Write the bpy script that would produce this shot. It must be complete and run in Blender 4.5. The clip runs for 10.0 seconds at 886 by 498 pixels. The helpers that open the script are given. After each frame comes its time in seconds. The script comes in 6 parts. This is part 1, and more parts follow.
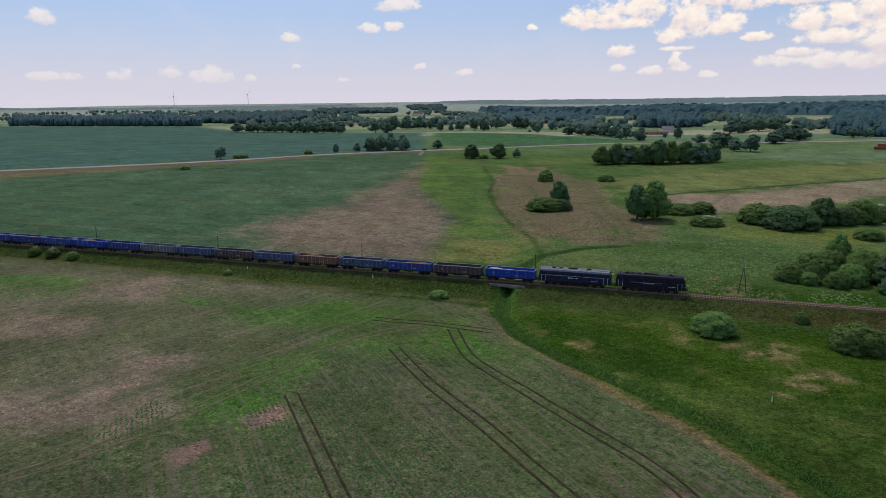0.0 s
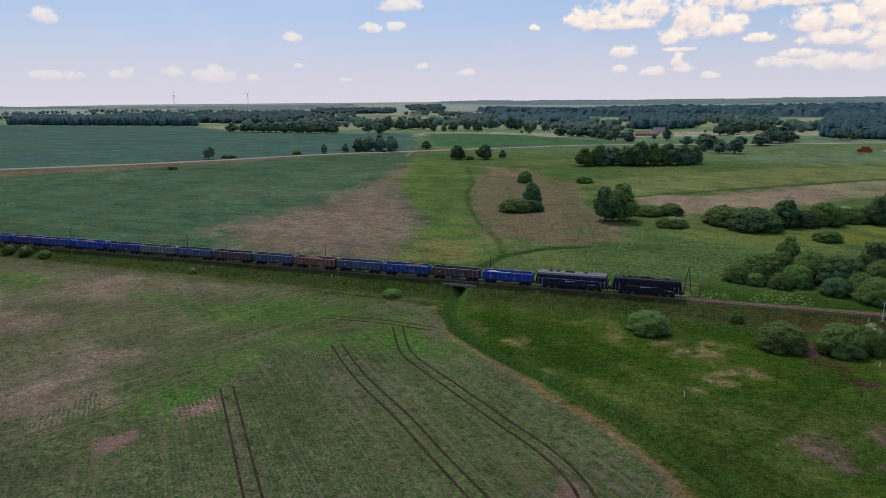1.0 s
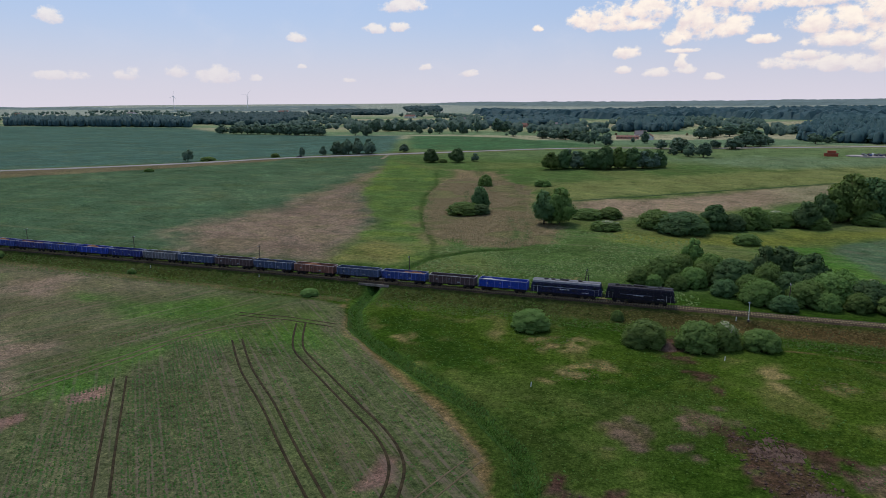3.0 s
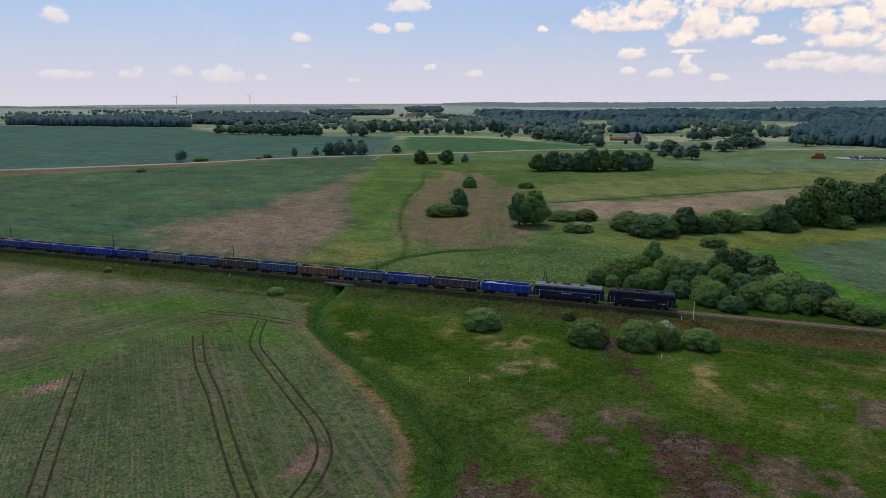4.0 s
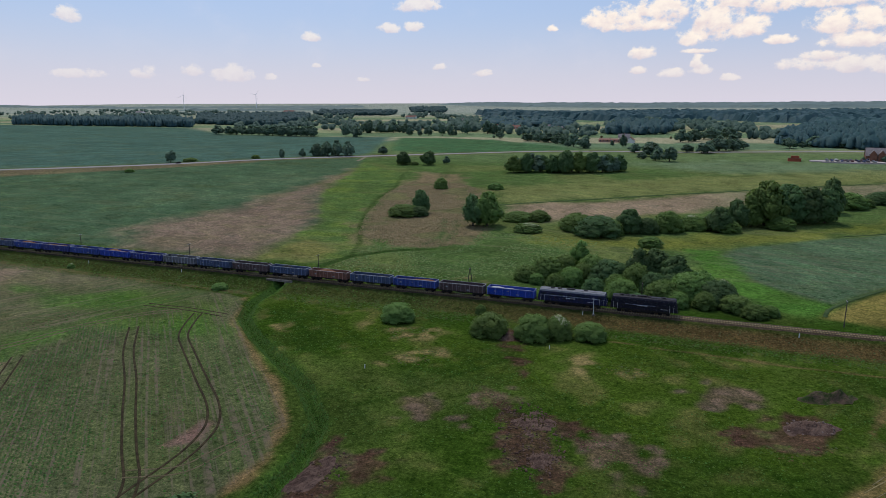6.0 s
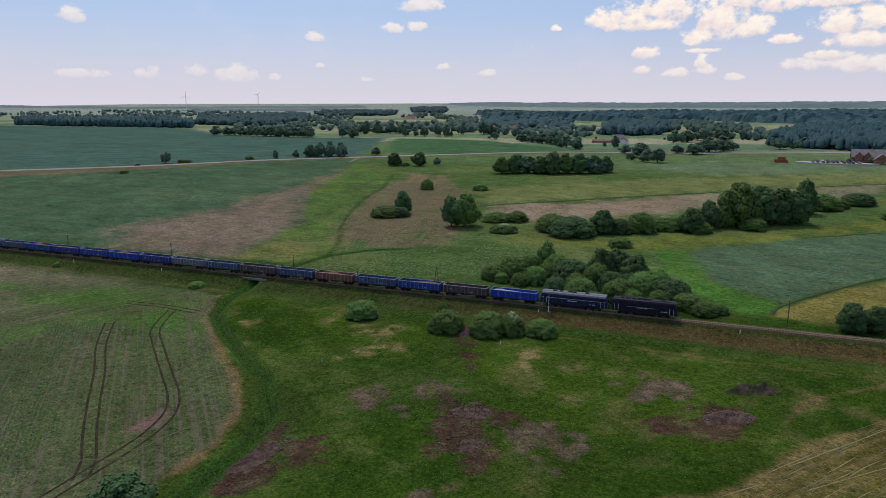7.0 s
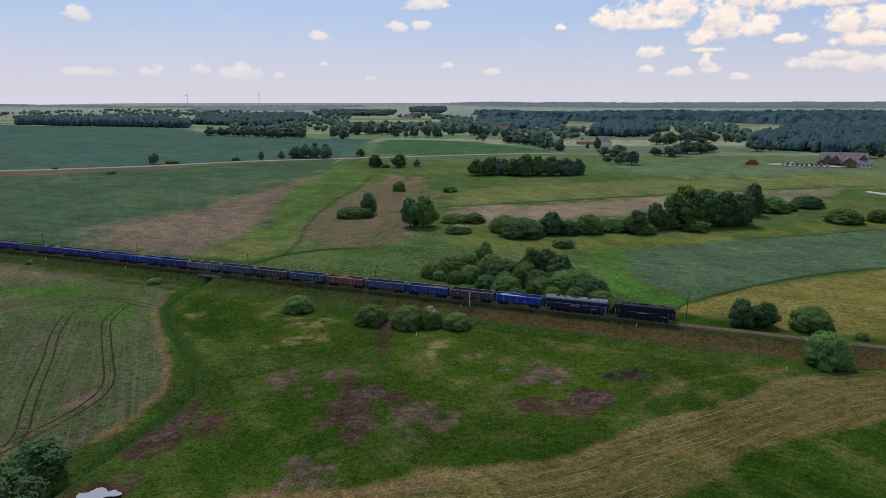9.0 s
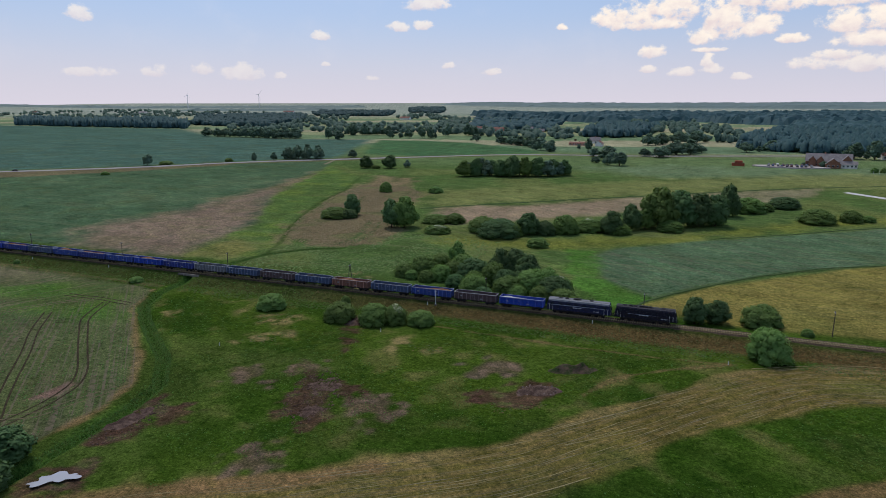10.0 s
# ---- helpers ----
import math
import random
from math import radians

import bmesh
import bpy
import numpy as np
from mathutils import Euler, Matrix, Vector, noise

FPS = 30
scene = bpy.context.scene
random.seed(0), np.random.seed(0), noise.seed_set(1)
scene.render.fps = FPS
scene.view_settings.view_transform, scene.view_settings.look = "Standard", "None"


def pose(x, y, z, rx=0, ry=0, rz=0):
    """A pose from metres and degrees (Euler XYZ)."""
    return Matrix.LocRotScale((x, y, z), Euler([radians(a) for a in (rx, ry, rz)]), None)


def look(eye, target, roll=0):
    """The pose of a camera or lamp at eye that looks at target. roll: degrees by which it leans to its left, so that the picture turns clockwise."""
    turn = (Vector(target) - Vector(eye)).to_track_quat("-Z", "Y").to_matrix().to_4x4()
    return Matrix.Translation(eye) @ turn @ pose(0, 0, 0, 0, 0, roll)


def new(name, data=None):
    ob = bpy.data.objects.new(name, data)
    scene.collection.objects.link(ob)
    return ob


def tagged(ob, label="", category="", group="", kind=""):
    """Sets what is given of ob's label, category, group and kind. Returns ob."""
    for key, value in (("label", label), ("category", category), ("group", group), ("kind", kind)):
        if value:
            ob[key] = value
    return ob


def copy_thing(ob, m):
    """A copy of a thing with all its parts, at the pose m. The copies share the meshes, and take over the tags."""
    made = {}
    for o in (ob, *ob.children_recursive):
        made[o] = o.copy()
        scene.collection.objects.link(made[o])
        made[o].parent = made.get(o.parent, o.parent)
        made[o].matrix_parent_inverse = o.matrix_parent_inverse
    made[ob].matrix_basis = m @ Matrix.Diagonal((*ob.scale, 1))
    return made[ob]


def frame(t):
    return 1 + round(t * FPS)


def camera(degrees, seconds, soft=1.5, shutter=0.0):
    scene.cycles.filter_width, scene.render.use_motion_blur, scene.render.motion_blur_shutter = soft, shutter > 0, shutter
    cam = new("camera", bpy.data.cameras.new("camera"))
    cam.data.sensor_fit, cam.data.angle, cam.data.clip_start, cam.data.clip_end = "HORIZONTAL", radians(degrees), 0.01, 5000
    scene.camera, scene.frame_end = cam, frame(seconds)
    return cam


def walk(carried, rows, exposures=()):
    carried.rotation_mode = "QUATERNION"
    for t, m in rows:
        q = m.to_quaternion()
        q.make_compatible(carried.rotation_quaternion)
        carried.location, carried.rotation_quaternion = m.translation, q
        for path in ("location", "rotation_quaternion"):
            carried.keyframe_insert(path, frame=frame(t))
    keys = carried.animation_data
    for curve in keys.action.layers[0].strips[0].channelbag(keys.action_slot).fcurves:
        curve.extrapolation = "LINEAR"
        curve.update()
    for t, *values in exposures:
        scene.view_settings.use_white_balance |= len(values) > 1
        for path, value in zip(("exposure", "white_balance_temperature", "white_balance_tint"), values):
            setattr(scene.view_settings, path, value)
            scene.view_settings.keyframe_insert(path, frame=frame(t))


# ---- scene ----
cam = camera(68.3, 10.0, soft=0.85)
PATH = [
    (0, (15.579, -159.218, 45.087), (14.923, -157.374, 44.677), -0.7),
    (0.5, (22.224, -159.342, 45.508), (21.566, -157.498, 45.099), -0.6),
    (1, (28.62, -159.29, 45.894), (27.96, -157.447, 45.484), -0.5),
    (1.5, (35.107, -159.458, 46.291), (34.446, -157.616, 45.883), -0.5),
    (2, (41.675, -159.875, 46.926), (41.012, -158.033, 46.517), -0.4),
    (2.5, (48.358, -160.409, 47.647), (47.693, -158.568, 47.239), -0.4),
    (4, (67.428, -161.883, 49.402), (66.749, -160.046, 48.995), -0.2),
    (4.5, (73.617, -162.224, 49.996), (72.932, -160.389, 49.589), -0.1),
    (5, (80.207, -163.499, 50.668), (79.517, -161.666, 50.261), -0.1),
    (5.5, (86.661, -164.34, 51.213), (85.964, -162.51, 50.805), -0.1),
    (7, (106.058, -168.312, 53.397), (105.345, -166.489, 52.988), -0.1),
    (7.5, (112.374, -169.771, 54.269), (111.658, -167.949, 53.859), -0.1),
    (8, (118.679, -171.271, 55.134), (117.961, -169.45, 54.723), 0.0),
    (8.5, (124.985, -172.957, 55.926), (124.266, -171.137, 55.516), 0.0),
    (9, (131.346, -174.602, 56.753), (130.623, -172.783, 56.341), 0.0),
    (9.5, (137.502, -176.048, 57.54), (136.777, -174.23, 57.128), -0.0),
    (10, (143.521, -177.292, 58.214), (142.794, -175.475, 57.802), 0.0),
]
walk(cam, [(t, look(eye, target, roll)) for t, eye, target, roll in PATH])

# ---------------------------------------------------------------- world, sun
SUN_ELEV, SUN_AZ = 61.0, 322.0          # degrees; azimuth clockwise from +y (high, beyond the railway to the left)
sun_dir = Vector((math.sin(radians(SUN_AZ)) * math.cos(radians(SUN_ELEV)),
                  math.cos(radians(SUN_AZ)) * math.cos(radians(SUN_ELEV)), math.sin(radians(SUN_ELEV))))
sun = new("sun", bpy.data.lights.new("sun", "SUN"))
sun.data.energy, sun.data.angle, sun.data.color = 1.9, radians(10.0), (1.0, 0.95, 0.88)
sun.matrix_basis = look(sun_dir * 300, (0, 0, 0))
scene.view_settings.exposure = 0.0


def vmath(tree, op, a, b=None):
    n = tree.nodes.new("ShaderNodeMath")
    n.operation = op
    for i, v in enumerate((a, b)):
        if v is None:
            continue
        if isinstance(v, (int, float)):
            n.inputs[i].default_value = v
        else:
            tree.links.new(v, n.inputs[i])
    return n.outputs[0]


def mixrgb(tree, fac, a, b, blend="MIX"):
    n = tree.nodes.new("ShaderNodeMix")
    n.data_type, n.blend_type = "RGBA", blend
    for i, v in ((0, fac), (6, a), (7, b)):
        if isinstance(v, (int, float)):
            n.inputs[i].default_value = v
        elif isinstance(v, tuple):
            n.inputs[i].default_value = (*v, 1.0)
        else:
            tree.links.new(v, n.inputs[i])
    return n.outputs[2]


def ramp(tree, fac, lo, hi, a=0.0, b=1.0):
    n = tree.nodes.new("ShaderNodeMapRange")
    n.interpolation_type = "SMOOTHSTEP"
    tree.links.new(fac, n.inputs[0])
    for i, v in enumerate((lo, hi, a, b)):
        n.inputs[i + 1].default_value = v
    return n.outputs[0]


def noise_of(tree, vec, scale, detail=4.0, rough=0.55):
    n = tree.nodes.new("ShaderNodeTexNoise")
    n.inputs["Scale"].default_value, n.inputs["Detail"].default_value, n.inputs["Roughness"].default_value = scale, detail, rough
    if vec is not None:
        tree.links.new(vec, n.inputs["Vector"])
    return n.outputs[0]


def make_sky():
    """A pale summer sky, with cumulus in the far distance at the bearings (degrees from +y) and heights given."""
    w = bpy.data.worlds.new("sky")
    scene.world = w
    w.use_nodes = True
    tr = w.node_tree
    tr.nodes.clear()
    sky = tr.nodes.new("ShaderNodeTexSky")
    sky.sky_type, sky.sun_disc = "NISHITA", False
    sky.sun_elevation, sky.sun_rotation = radians(SUN_ELEV), radians(SUN_AZ)
    sky.altitude, sky.air_density, sky.dust_density, sky.ozone_density = 100, 1.0, 2.2, 1.0
    geo = tr.nodes.new("ShaderNodeTexCoord")
    sep = tr.nodes.new("ShaderNodeSeparateXYZ")
    tr.links.new(geo.outputs["Generated"], sep.inputs[0])
    x, y, z = sep.outputs
    az = vmath(tr, "MULTIPLY", vmath(tr, "ARCTAN2", x, y), 57.29578)
    el = vmath(tr, "MULTIPLY", vmath(tr, "ARCSINE", z), 57.29578)
    comb = tr.nodes.new("ShaderNodeCombineXYZ")
    tr.links.new(az, comb.inputs[0])
    tr.links.new(vmath(tr, "MULTIPLY", el, 1.25), comb.inputs[1])
    fluff = noise_of(tr, comb.outputs[0], 0.85, 8.0, 0.6)
    total = under = None
    for a, e, wa, he in CLOUDS:
        u = vmath(tr, "DIVIDE", vmath(tr, "SUBTRACT", az, a), wa * 1.28)
        v0 = vmath(tr, "DIVIDE", vmath(tr, "SUBTRACT", el, e), he * 1.5)
        v = vmath(tr, "ADD", v0, vmath(tr, "MULTIPLY", vmath(tr, "MINIMUM", v0, 0.0), 0.8))     # flatter undersides
        rest = vmath(tr, "SUBTRACT", 1.0, vmath(tr, "MULTIPLY", u, u))
        g = vmath(tr, "SUBTRACT", rest, vmath(tr, "MULTIPLY", v, v))
        w2 = vmath(tr, "ADD", v, 0.45)
        g2 = vmath(tr, "SUBTRACT", rest, vmath(tr, "MULTIPLY", w2, w2))
        total = g if total is None else vmath(tr, "MAXIMUM", total, g)
        under = g2 if under is None else vmath(tr, "MAXIMUM", under, g2)
    curl = vmath(tr, "MULTIPLY", vmath(tr, "SUBTRACT", fluff, 0.5), 3.1)
    body = vmath(tr, "ADD", vmath(tr, "MAXIMUM", total, -2.5), curl)
    mask = ramp(tr, body, 0.12, 0.85)
    veil = noise_of(tr, comb.outputs[0], 0.11, 6.0, 0.6)
    wisps = vmath(tr, "MULTIPLY", ramp(tr, veil, 0.5, 0.85), ramp(tr, el, 0.5, 5.0, 0.0, 0.22))
    haze = ramp(tr, el, -1.0, 9.0, 0.97, 0.0)
    base = mixrgb(tr, 1.0, sky.outputs[0], (SKY_GAIN * 0.95, SKY_GAIN, SKY_GAIN * 1.15), "MULTIPLY")
    base = mixrgb(tr, 0.55, base, (0.42, 0.57, 0.86))          # pale blue mixed into the whole sky
    base = mixrgb(tr, haze, base, HAZE)
    base = mixrgb(tr, wisps, base, (0.86, 0.80, 0.84))
    lit = noise_of(tr, comb.outputs[0], 1.1, 5.0, 0.6)
    low = vmath(tr, "SUBTRACT", under, total)                   # towards the flat base of a cloud
    shade = ramp(tr, vmath(tr, "ADD", low, vmath(tr, "MULTIPLY", vmath(tr, "SUBTRACT", lit, 0.5), 2.4)), -0.75, 0.75, 1.0, 0.0)
    puff = mixrgb(tr, shade, (0.82, 0.70, 0.70), (1.04, 0.93, 0.82))
    thin = vmath(tr, "MULTIPLY", ramp(tr, az, -30.0, -8.0, 0.62, 0.95), ramp(tr, el, 2.0, 6.0, 0.50, 1.0))
    out = mixrgb(tr, vmath(tr, "MULTIPLY", mask, thin), base, puff)
    bg = tr.nodes.new("ShaderNodeBackground")
    bg.inputs[1].default_value = 1.0
    tr.links.new(out, bg.inputs[0])
    o = tr.nodes.new("ShaderNodeOutputWorld")
    tr.links.new(bg.outputs[0], o.inputs[0])


SKY_GAIN = 0.098
HAZE = (0.735, 0.685, 0.775)
CLOUDS = [
    (-49.6, 6.9, 0.9, 0.6),
    (-23.1, 8.6, 2.0, 0.7),
    (-25.4, 6.8, 1.0, 0.4),
    (-23.5, 6.9, 0.9, 0.4),
    (-31.9, 6.0, 0.9, 0.4),
    (-12.0, 6.7, 0.5, 0.3),
    (-21.4, 3.7, 0.6, 0.3),
    (-17.6, 3.2, 0.8, 0.3),
    (-41.4, 3.2, 0.8, 0.5),
    (-38.3, 2.9, 1.5, 0.7),
    (-44.9, 3.0, 1.0, 0.5),
    (-49.6, 2.8, 1.8, 0.4),
    (-31.6, 3.8, 0.4, 0.2),
    (-27.8, 2.7, 0.6, 0.2),
    (-35.5, 2.8, 0.5, 0.3),
    (-8.5, 7.2, 1.0, 0.9), (-6.3, 7.3, 1.5, 1.0), (-3.2, 7.9, 2.0, 1.2), (-5.0, 6.8, 3.4, 0.6),
    (-0.2, 7.3, 0.9, 1.7), (-0.9, 5.6, 1.2, 0.7), (1.8, 6.1, 1.5, 0.9), (3.3, 6.3, 1.2, 0.8), (1.0, 6.9, 1.8, 1.2), (2.0, 8.3, 1.8, 0.9),
    (4.6, 7.9, 2.0, 0.8), (5.2, 5.3, 1.0, 0.4), (-0.5, 4.7, 1.4, 0.2), (-4.7, 4.6, 1.0, 0.6), (-4.9, 3.3, 0.7, 0.3), (-2.4, 3.0, 1.0, 0.4),
    (-0.5, 3.8, 0.5, 0.7), (-0.1, 3.2, 0.9, 0.4), (2.1, 2.6, 0.8, 0.3), (8.4, 7.9, 3.0, 0.7), (8.8, 6.2, 1.6, 1.0), (10.6, 6.3, 1.6, 1.0),
    (10.0, 5.0, 2.2, 0.7), (8.3, 4.0, 1.6, 0.4), (6.9, 3.4, 1.9, 0.5), (9.9, 3.3, 2.4, 0.7), (12.4, 3.2, 2.0, 0.8), (13.0, 6.9, 1.8, 1.4),
    (13.7, 4.8, 2.1, 1.6),
]
make_sky()

# ---------------------------------------------------------------- materials
def material(name, rough=0.7, metal=0.0):
    m = bpy.data.materials.new(name)
    m.use_nodes = True
    b = m.node_tree.nodes["Principled BSDF"]
    b.inputs["Roughness"].default_value, b.inputs["Metallic"].default_value = rough, metal
    b.inputs["Specular IOR Level"].default_value = 0.06 if rough > 0.55 else 0.3
    return m, m.node_tree, b


def add_bump(tr, b, height, strength, dist):
    n = tr.nodes.new("ShaderNodeBump")
    n.inputs["Strength"].default_value, n.inputs["Distance"].default_value = strength, dist
    tr.links.new(height, n.inputs["Height"])
    tr.links.new(n.outputs[0], b.inputs["Normal"])


def mottled(name, a, b_, scale, rough=0.7, metal=0.0, bump=0.0, dist=0.02, fine=6.0):
    """A surface of two colours mottled at two scales."""
    m, tr, b = material(name, rough, metal)
    pos = tr.nodes.new("ShaderNodeTexCoord").outputs["Object"]
    big, small = noise_of(tr, pos, scale), noise_of(tr, pos, scale * fine, 5.0, 0.65)
    f = ramp(tr, vmath(tr, "ADD", vmath(tr, "MULTIPLY", big, 0.6), vmath(tr, "MULTIPLY", small, 0.4)), 0.36, 0.64)
    tr.links.new(mixrgb(tr, f, a, b_), b.inputs["Base Color"])
    if bump:
        add_bump(tr, b, small, bump, dist)
    return m


def painted(name):
    """Worn vehicle paint in the object's own colour, with rust and coal dust."""
    m, tr, b = material(name, 0.55)
    b.inputs["Specular IOR Level"].default_value = 0.15
    info = tr.nodes.new("ShaderNodeObjectInfo")
    co = tr.nodes.new("ShaderNodeTexCoord").outputs["Object"]
    mp = tr.nodes.new("ShaderNodeMapping")
    mp.inputs["Scale"].default_value = (1.0, 1.0, 0.35)
    tr.links.new(co, mp.inputs["Vector"])
    shift = tr.nodes.new("ShaderNodeVectorMath")
    shift.operation = "ADD"
    tr.links.new(mp.outputs[0], shift.inputs[0])
    tr.links.new(vmath(tr, "MULTIPLY", info.outputs["Random"], 60.0), shift.inputs[1])
    streak, fine = noise_of(tr, shift.outputs[0], 0.9, 5.0, 0.6), noise_of(tr, shift.outputs[0], 6.0, 4.0, 0.6)
    c = mixrgb(tr, ramp(tr, streak, 0.45, 0.8, 0.0, 0.55), info.outputs["Color"], (0.03, 0.028, 0.03))
    c = mixrgb(tr, ramp(tr, fine, 0.56, 0.72, 0.0, 0.5), c, (0.11, 0.065, 0.045))
    c = mixrgb(tr, ramp(tr, fine, 0.30, 0.42, 0.35, 0.0), c, (0.32, 0.33, 0.35))
    tr.links.new(c, b.inputs["Base Color"])
    return m


def foliage(name, a, b_, tip):
    m, tr, b = material(name, 0.6)
    geo = tr.nodes.new("ShaderNodeNewGeometry")
    info = tr.nodes.new("ShaderNodeObjectInfo")
    pos = geo.outputs["Position"]
    big = noise_of(tr, pos, 0.35, 3.0)
    c = mixrgb(tr, ramp(tr, big, 0.35, 0.65), a, b_)
    c = mixrgb(tr, vmath(tr, "MULTIPLY", geo.outputs["Random Per Island"], 0.6), c, tip)
    hue = tr.nodes.new("ShaderNodeHueSaturation")
    tr.links.new(c, hue.inputs["Color"])
    tr.links.new(ramp(tr, info.outputs["Random"], 0.0, 1.0, 0.488, 0.512), hue.inputs["Hue"])
    tr.links.new(ramp(tr, info.outputs["Random"], 0.0, 1.0, 0.8, 1.2), hue.inputs["Value"])
    tr.links.new(hue.outputs[0], b.inputs["Base Color"])
    # thin leaves let some of the sun through
    out = [n for n in tr.nodes if n.type == "OUTPUT_MATERIAL"][0]
    through_leaf = tr.nodes.new("ShaderNodeBsdfTranslucent")
    tr.links.new(mixrgb(tr, 1.0, hue.outputs[0], (1.25, 1.45, 0.7), "MULTIPLY"), through_leaf.inputs["Color"])
    both = tr.nodes.new("ShaderNodeMixShader")
    both.inputs[0].default_value = 0.22
    tr.links.new(b.outputs[0], both.inputs[1])
    tr.links.new(through_leaf.outputs[0], both.inputs[2])
    tr.links.new(both.outputs[0], out.inputs["Surface"])
    return m


def ground_material():
    """Crops, meadow, dry grass and bare soil in the colour that the sheet carries, broken up at three scales."""
    m, tr, b = material("ground_cover", 0.9)
    b.inputs["Specular IOR Level"].default_value = 0.0
    att = tr.nodes.new("ShaderNodeAttribute")
    att.attribute_name = "cover"
    rows = tr.nodes.new("ShaderNodeAttribute")
    rows.attribute_name = "rows"
    pos = tr.nodes.new("ShaderNodeNewGeometry").outputs["Position"]
    n1, n2, n3 = noise_of(tr, pos, 0.045, 5.0, 0.6), noise_of(tr, pos, 0.42, 6.0, 0.65), noise_of(tr, pos, 2.2, 4.0, 0.7)
    c = mixrgb(tr, ramp(tr, n1, 0.48, 0.75, 0.0, 0.30), att.outputs["Color"], (0.105, 0.105, 0.034))
    c = mixrgb(tr, ramp(tr, n2, 0.60, 0.78, 0.0, 0.30), c, (0.150, 0.135, 0.062))
    # hummocks and tufts: lusher and barer spots, in proportion to what grows there
    c = mixrgb(tr, ramp(tr, n2, 0.25, 0.50, 0.75, 0.0), c, mixrgb(tr, 1.0, c, (0.42, 0.58, 0.40), "MULTIPLY"))
    c = mixrgb(tr, ramp(tr, n3, 0.34, 0.54, 0.6, 0.0), c, mixrgb(tr, 1.0, c, (0.30, 0.38, 0.30), "MULTIPLY"))
    c = mixrgb(tr, ramp(tr, n3, 0.52, 0.70, 0.0, 0.8), c, mixrgb(tr, 1.0, c, (1.8, 1.65, 1.55), "MULTIPLY"))
    # swathes of rank and thin growth, a few metres across, and the finest grain
    swirl = tr.nodes.new("ShaderNodeMapping")
    swirl.inputs["Rotation"].default_value = (0, 0, radians(28))
    tr.links.new(pos, swirl.inputs["Vector"])
    sw = tr.nodes.new("ShaderNodeMapping")
    sw.inputs["Scale"].default_value = (0.07, 0.22, 1.0)
    tr.links.new(swirl.outputs[0], sw.inputs["Vector"])
    n5, n6 = noise_of(tr, sw.outputs[0], 1.0, 6.0, 0.62), noise_of(tr, pos, 5.5, 2.0, 0.6)
    c = mixrgb(tr, ramp(tr, n5, 0.52, 0.70, 0.0, 0.38), c, mixrgb(tr, 1.0, c, (1.42, 1.52, 1.2), "MULTIPLY"))
    c = mixrgb(tr, ramp(tr, n5, 0.32, 0.48, 0.45, 0.0), c, mixrgb(tr, 1.0, c, (0.45, 0.62, 0.62), "MULTIPLY"))
    c = mixrgb(tr, ramp(tr, n6, 0.30, 0.52, 0.5, 0.0), c, mixrgb(tr, 1.0, c, (0.38, 0.42, 0.38), "MULTIPLY"))
    c = mixrgb(tr, ramp(tr, n6, 0.55, 0.72, 0.0, 0.45), c, mixrgb(tr, 1.0, c, (1.6, 1.5, 1.4), "MULTIPLY"))
    tuft = tr.nodes.new("ShaderNodeTexVoronoi")
    tuft.inputs["Scale"].default_value = 0.85
    warp = tr.nodes.new("ShaderNodeVectorMath")
    warp.operation = "ADD"
    tr.links.new(pos, warp.inputs[0])
    tr.links.new(vmath(tr, "MULTIPLY", n2, 3.0), warp.inputs[1])
    tr.links.new(warp.outputs[0], tuft.inputs["Vector"])
    c = mixrgb(tr, ramp(tr, tuft.outputs["Distance"], 0.35, 0.95, 0.0, 0.6), c, mixrgb(tr, 1.0, c, (0.62, 0.68, 0.62), "MULTIPLY"))
    clump = noise_of(tr, pos, 0.75, 9.0, 0.72)
    c = mixrgb(tr, ramp(tr, clump, 0.53, 0.59, 0.0, 0.72), c, mixrgb(tr, 1.0, c, (1.50, 1.42, 1.40), "MULTIPLY"))
    c = mixrgb(tr, ramp(tr, clump, 0.39, 0.46, 0.78, 0.0), c, mixrgb(tr, 1.0, c, (0.50, 0.56, 0.52), "MULTIPLY"))
    # drilled rows of the crop fields
    turn = tr.nodes.new("ShaderNodeMapping")
    turn.inputs["Rotation"].default_value = (0, 0, radians(ROW_TURN))
    tr.links.new(pos, turn.inputs["Vector"])
    mp = tr.nodes.new("ShaderNodeMapping")
    mp.inputs["Scale"].default_value = (0.022, 1.5, 1.0)
    tr.links.new(turn.outputs[0], mp.inputs["Vector"])
    drill = noise_of(tr, mp.outputs[0], 0.8, 4.0, 0.6)
    r = vmath(tr, "MULTIPLY", rows.outputs["Fac"], vmath(tr, "MULTIPLY", ramp(tr, drill, 0.49, 0.62, 0.0, 0.8), ramp(tr, n2, 0.36, 0.60, 0.25, 1.0)))
    c = mixrgb(tr, r, c, (0.150, 0.112, 0.084))
    west = tr.nodes.new("ShaderNodeAttribute")
    west.attribute_name = "rows_west"
    turn2 = tr.nodes.new("ShaderNodeMapping")
    turn2.inputs["Rotation"].default_value = (0, 0, radians(-71))
    tr.links.new(pos, turn2.inputs["Vector"])
    mp2 = tr.nodes.new("ShaderNodeMapping")
    mp2.inputs["Scale"].default_value = (0.02, 0.55, 1.0)
    tr.links.new(turn2.outputs[0], mp2.inputs["Vector"])
    drill2 = noise_of(tr, mp2.outputs[0], 1.0, 7.0, 0.68)
    c = mixrgb(tr, vmath(tr, "MULTIPLY", west.outputs["Fac"], ramp(tr, drill2, 0.50, 0.66, 0.0, 0.5)), c, (0.180, 0.138, 0.098))
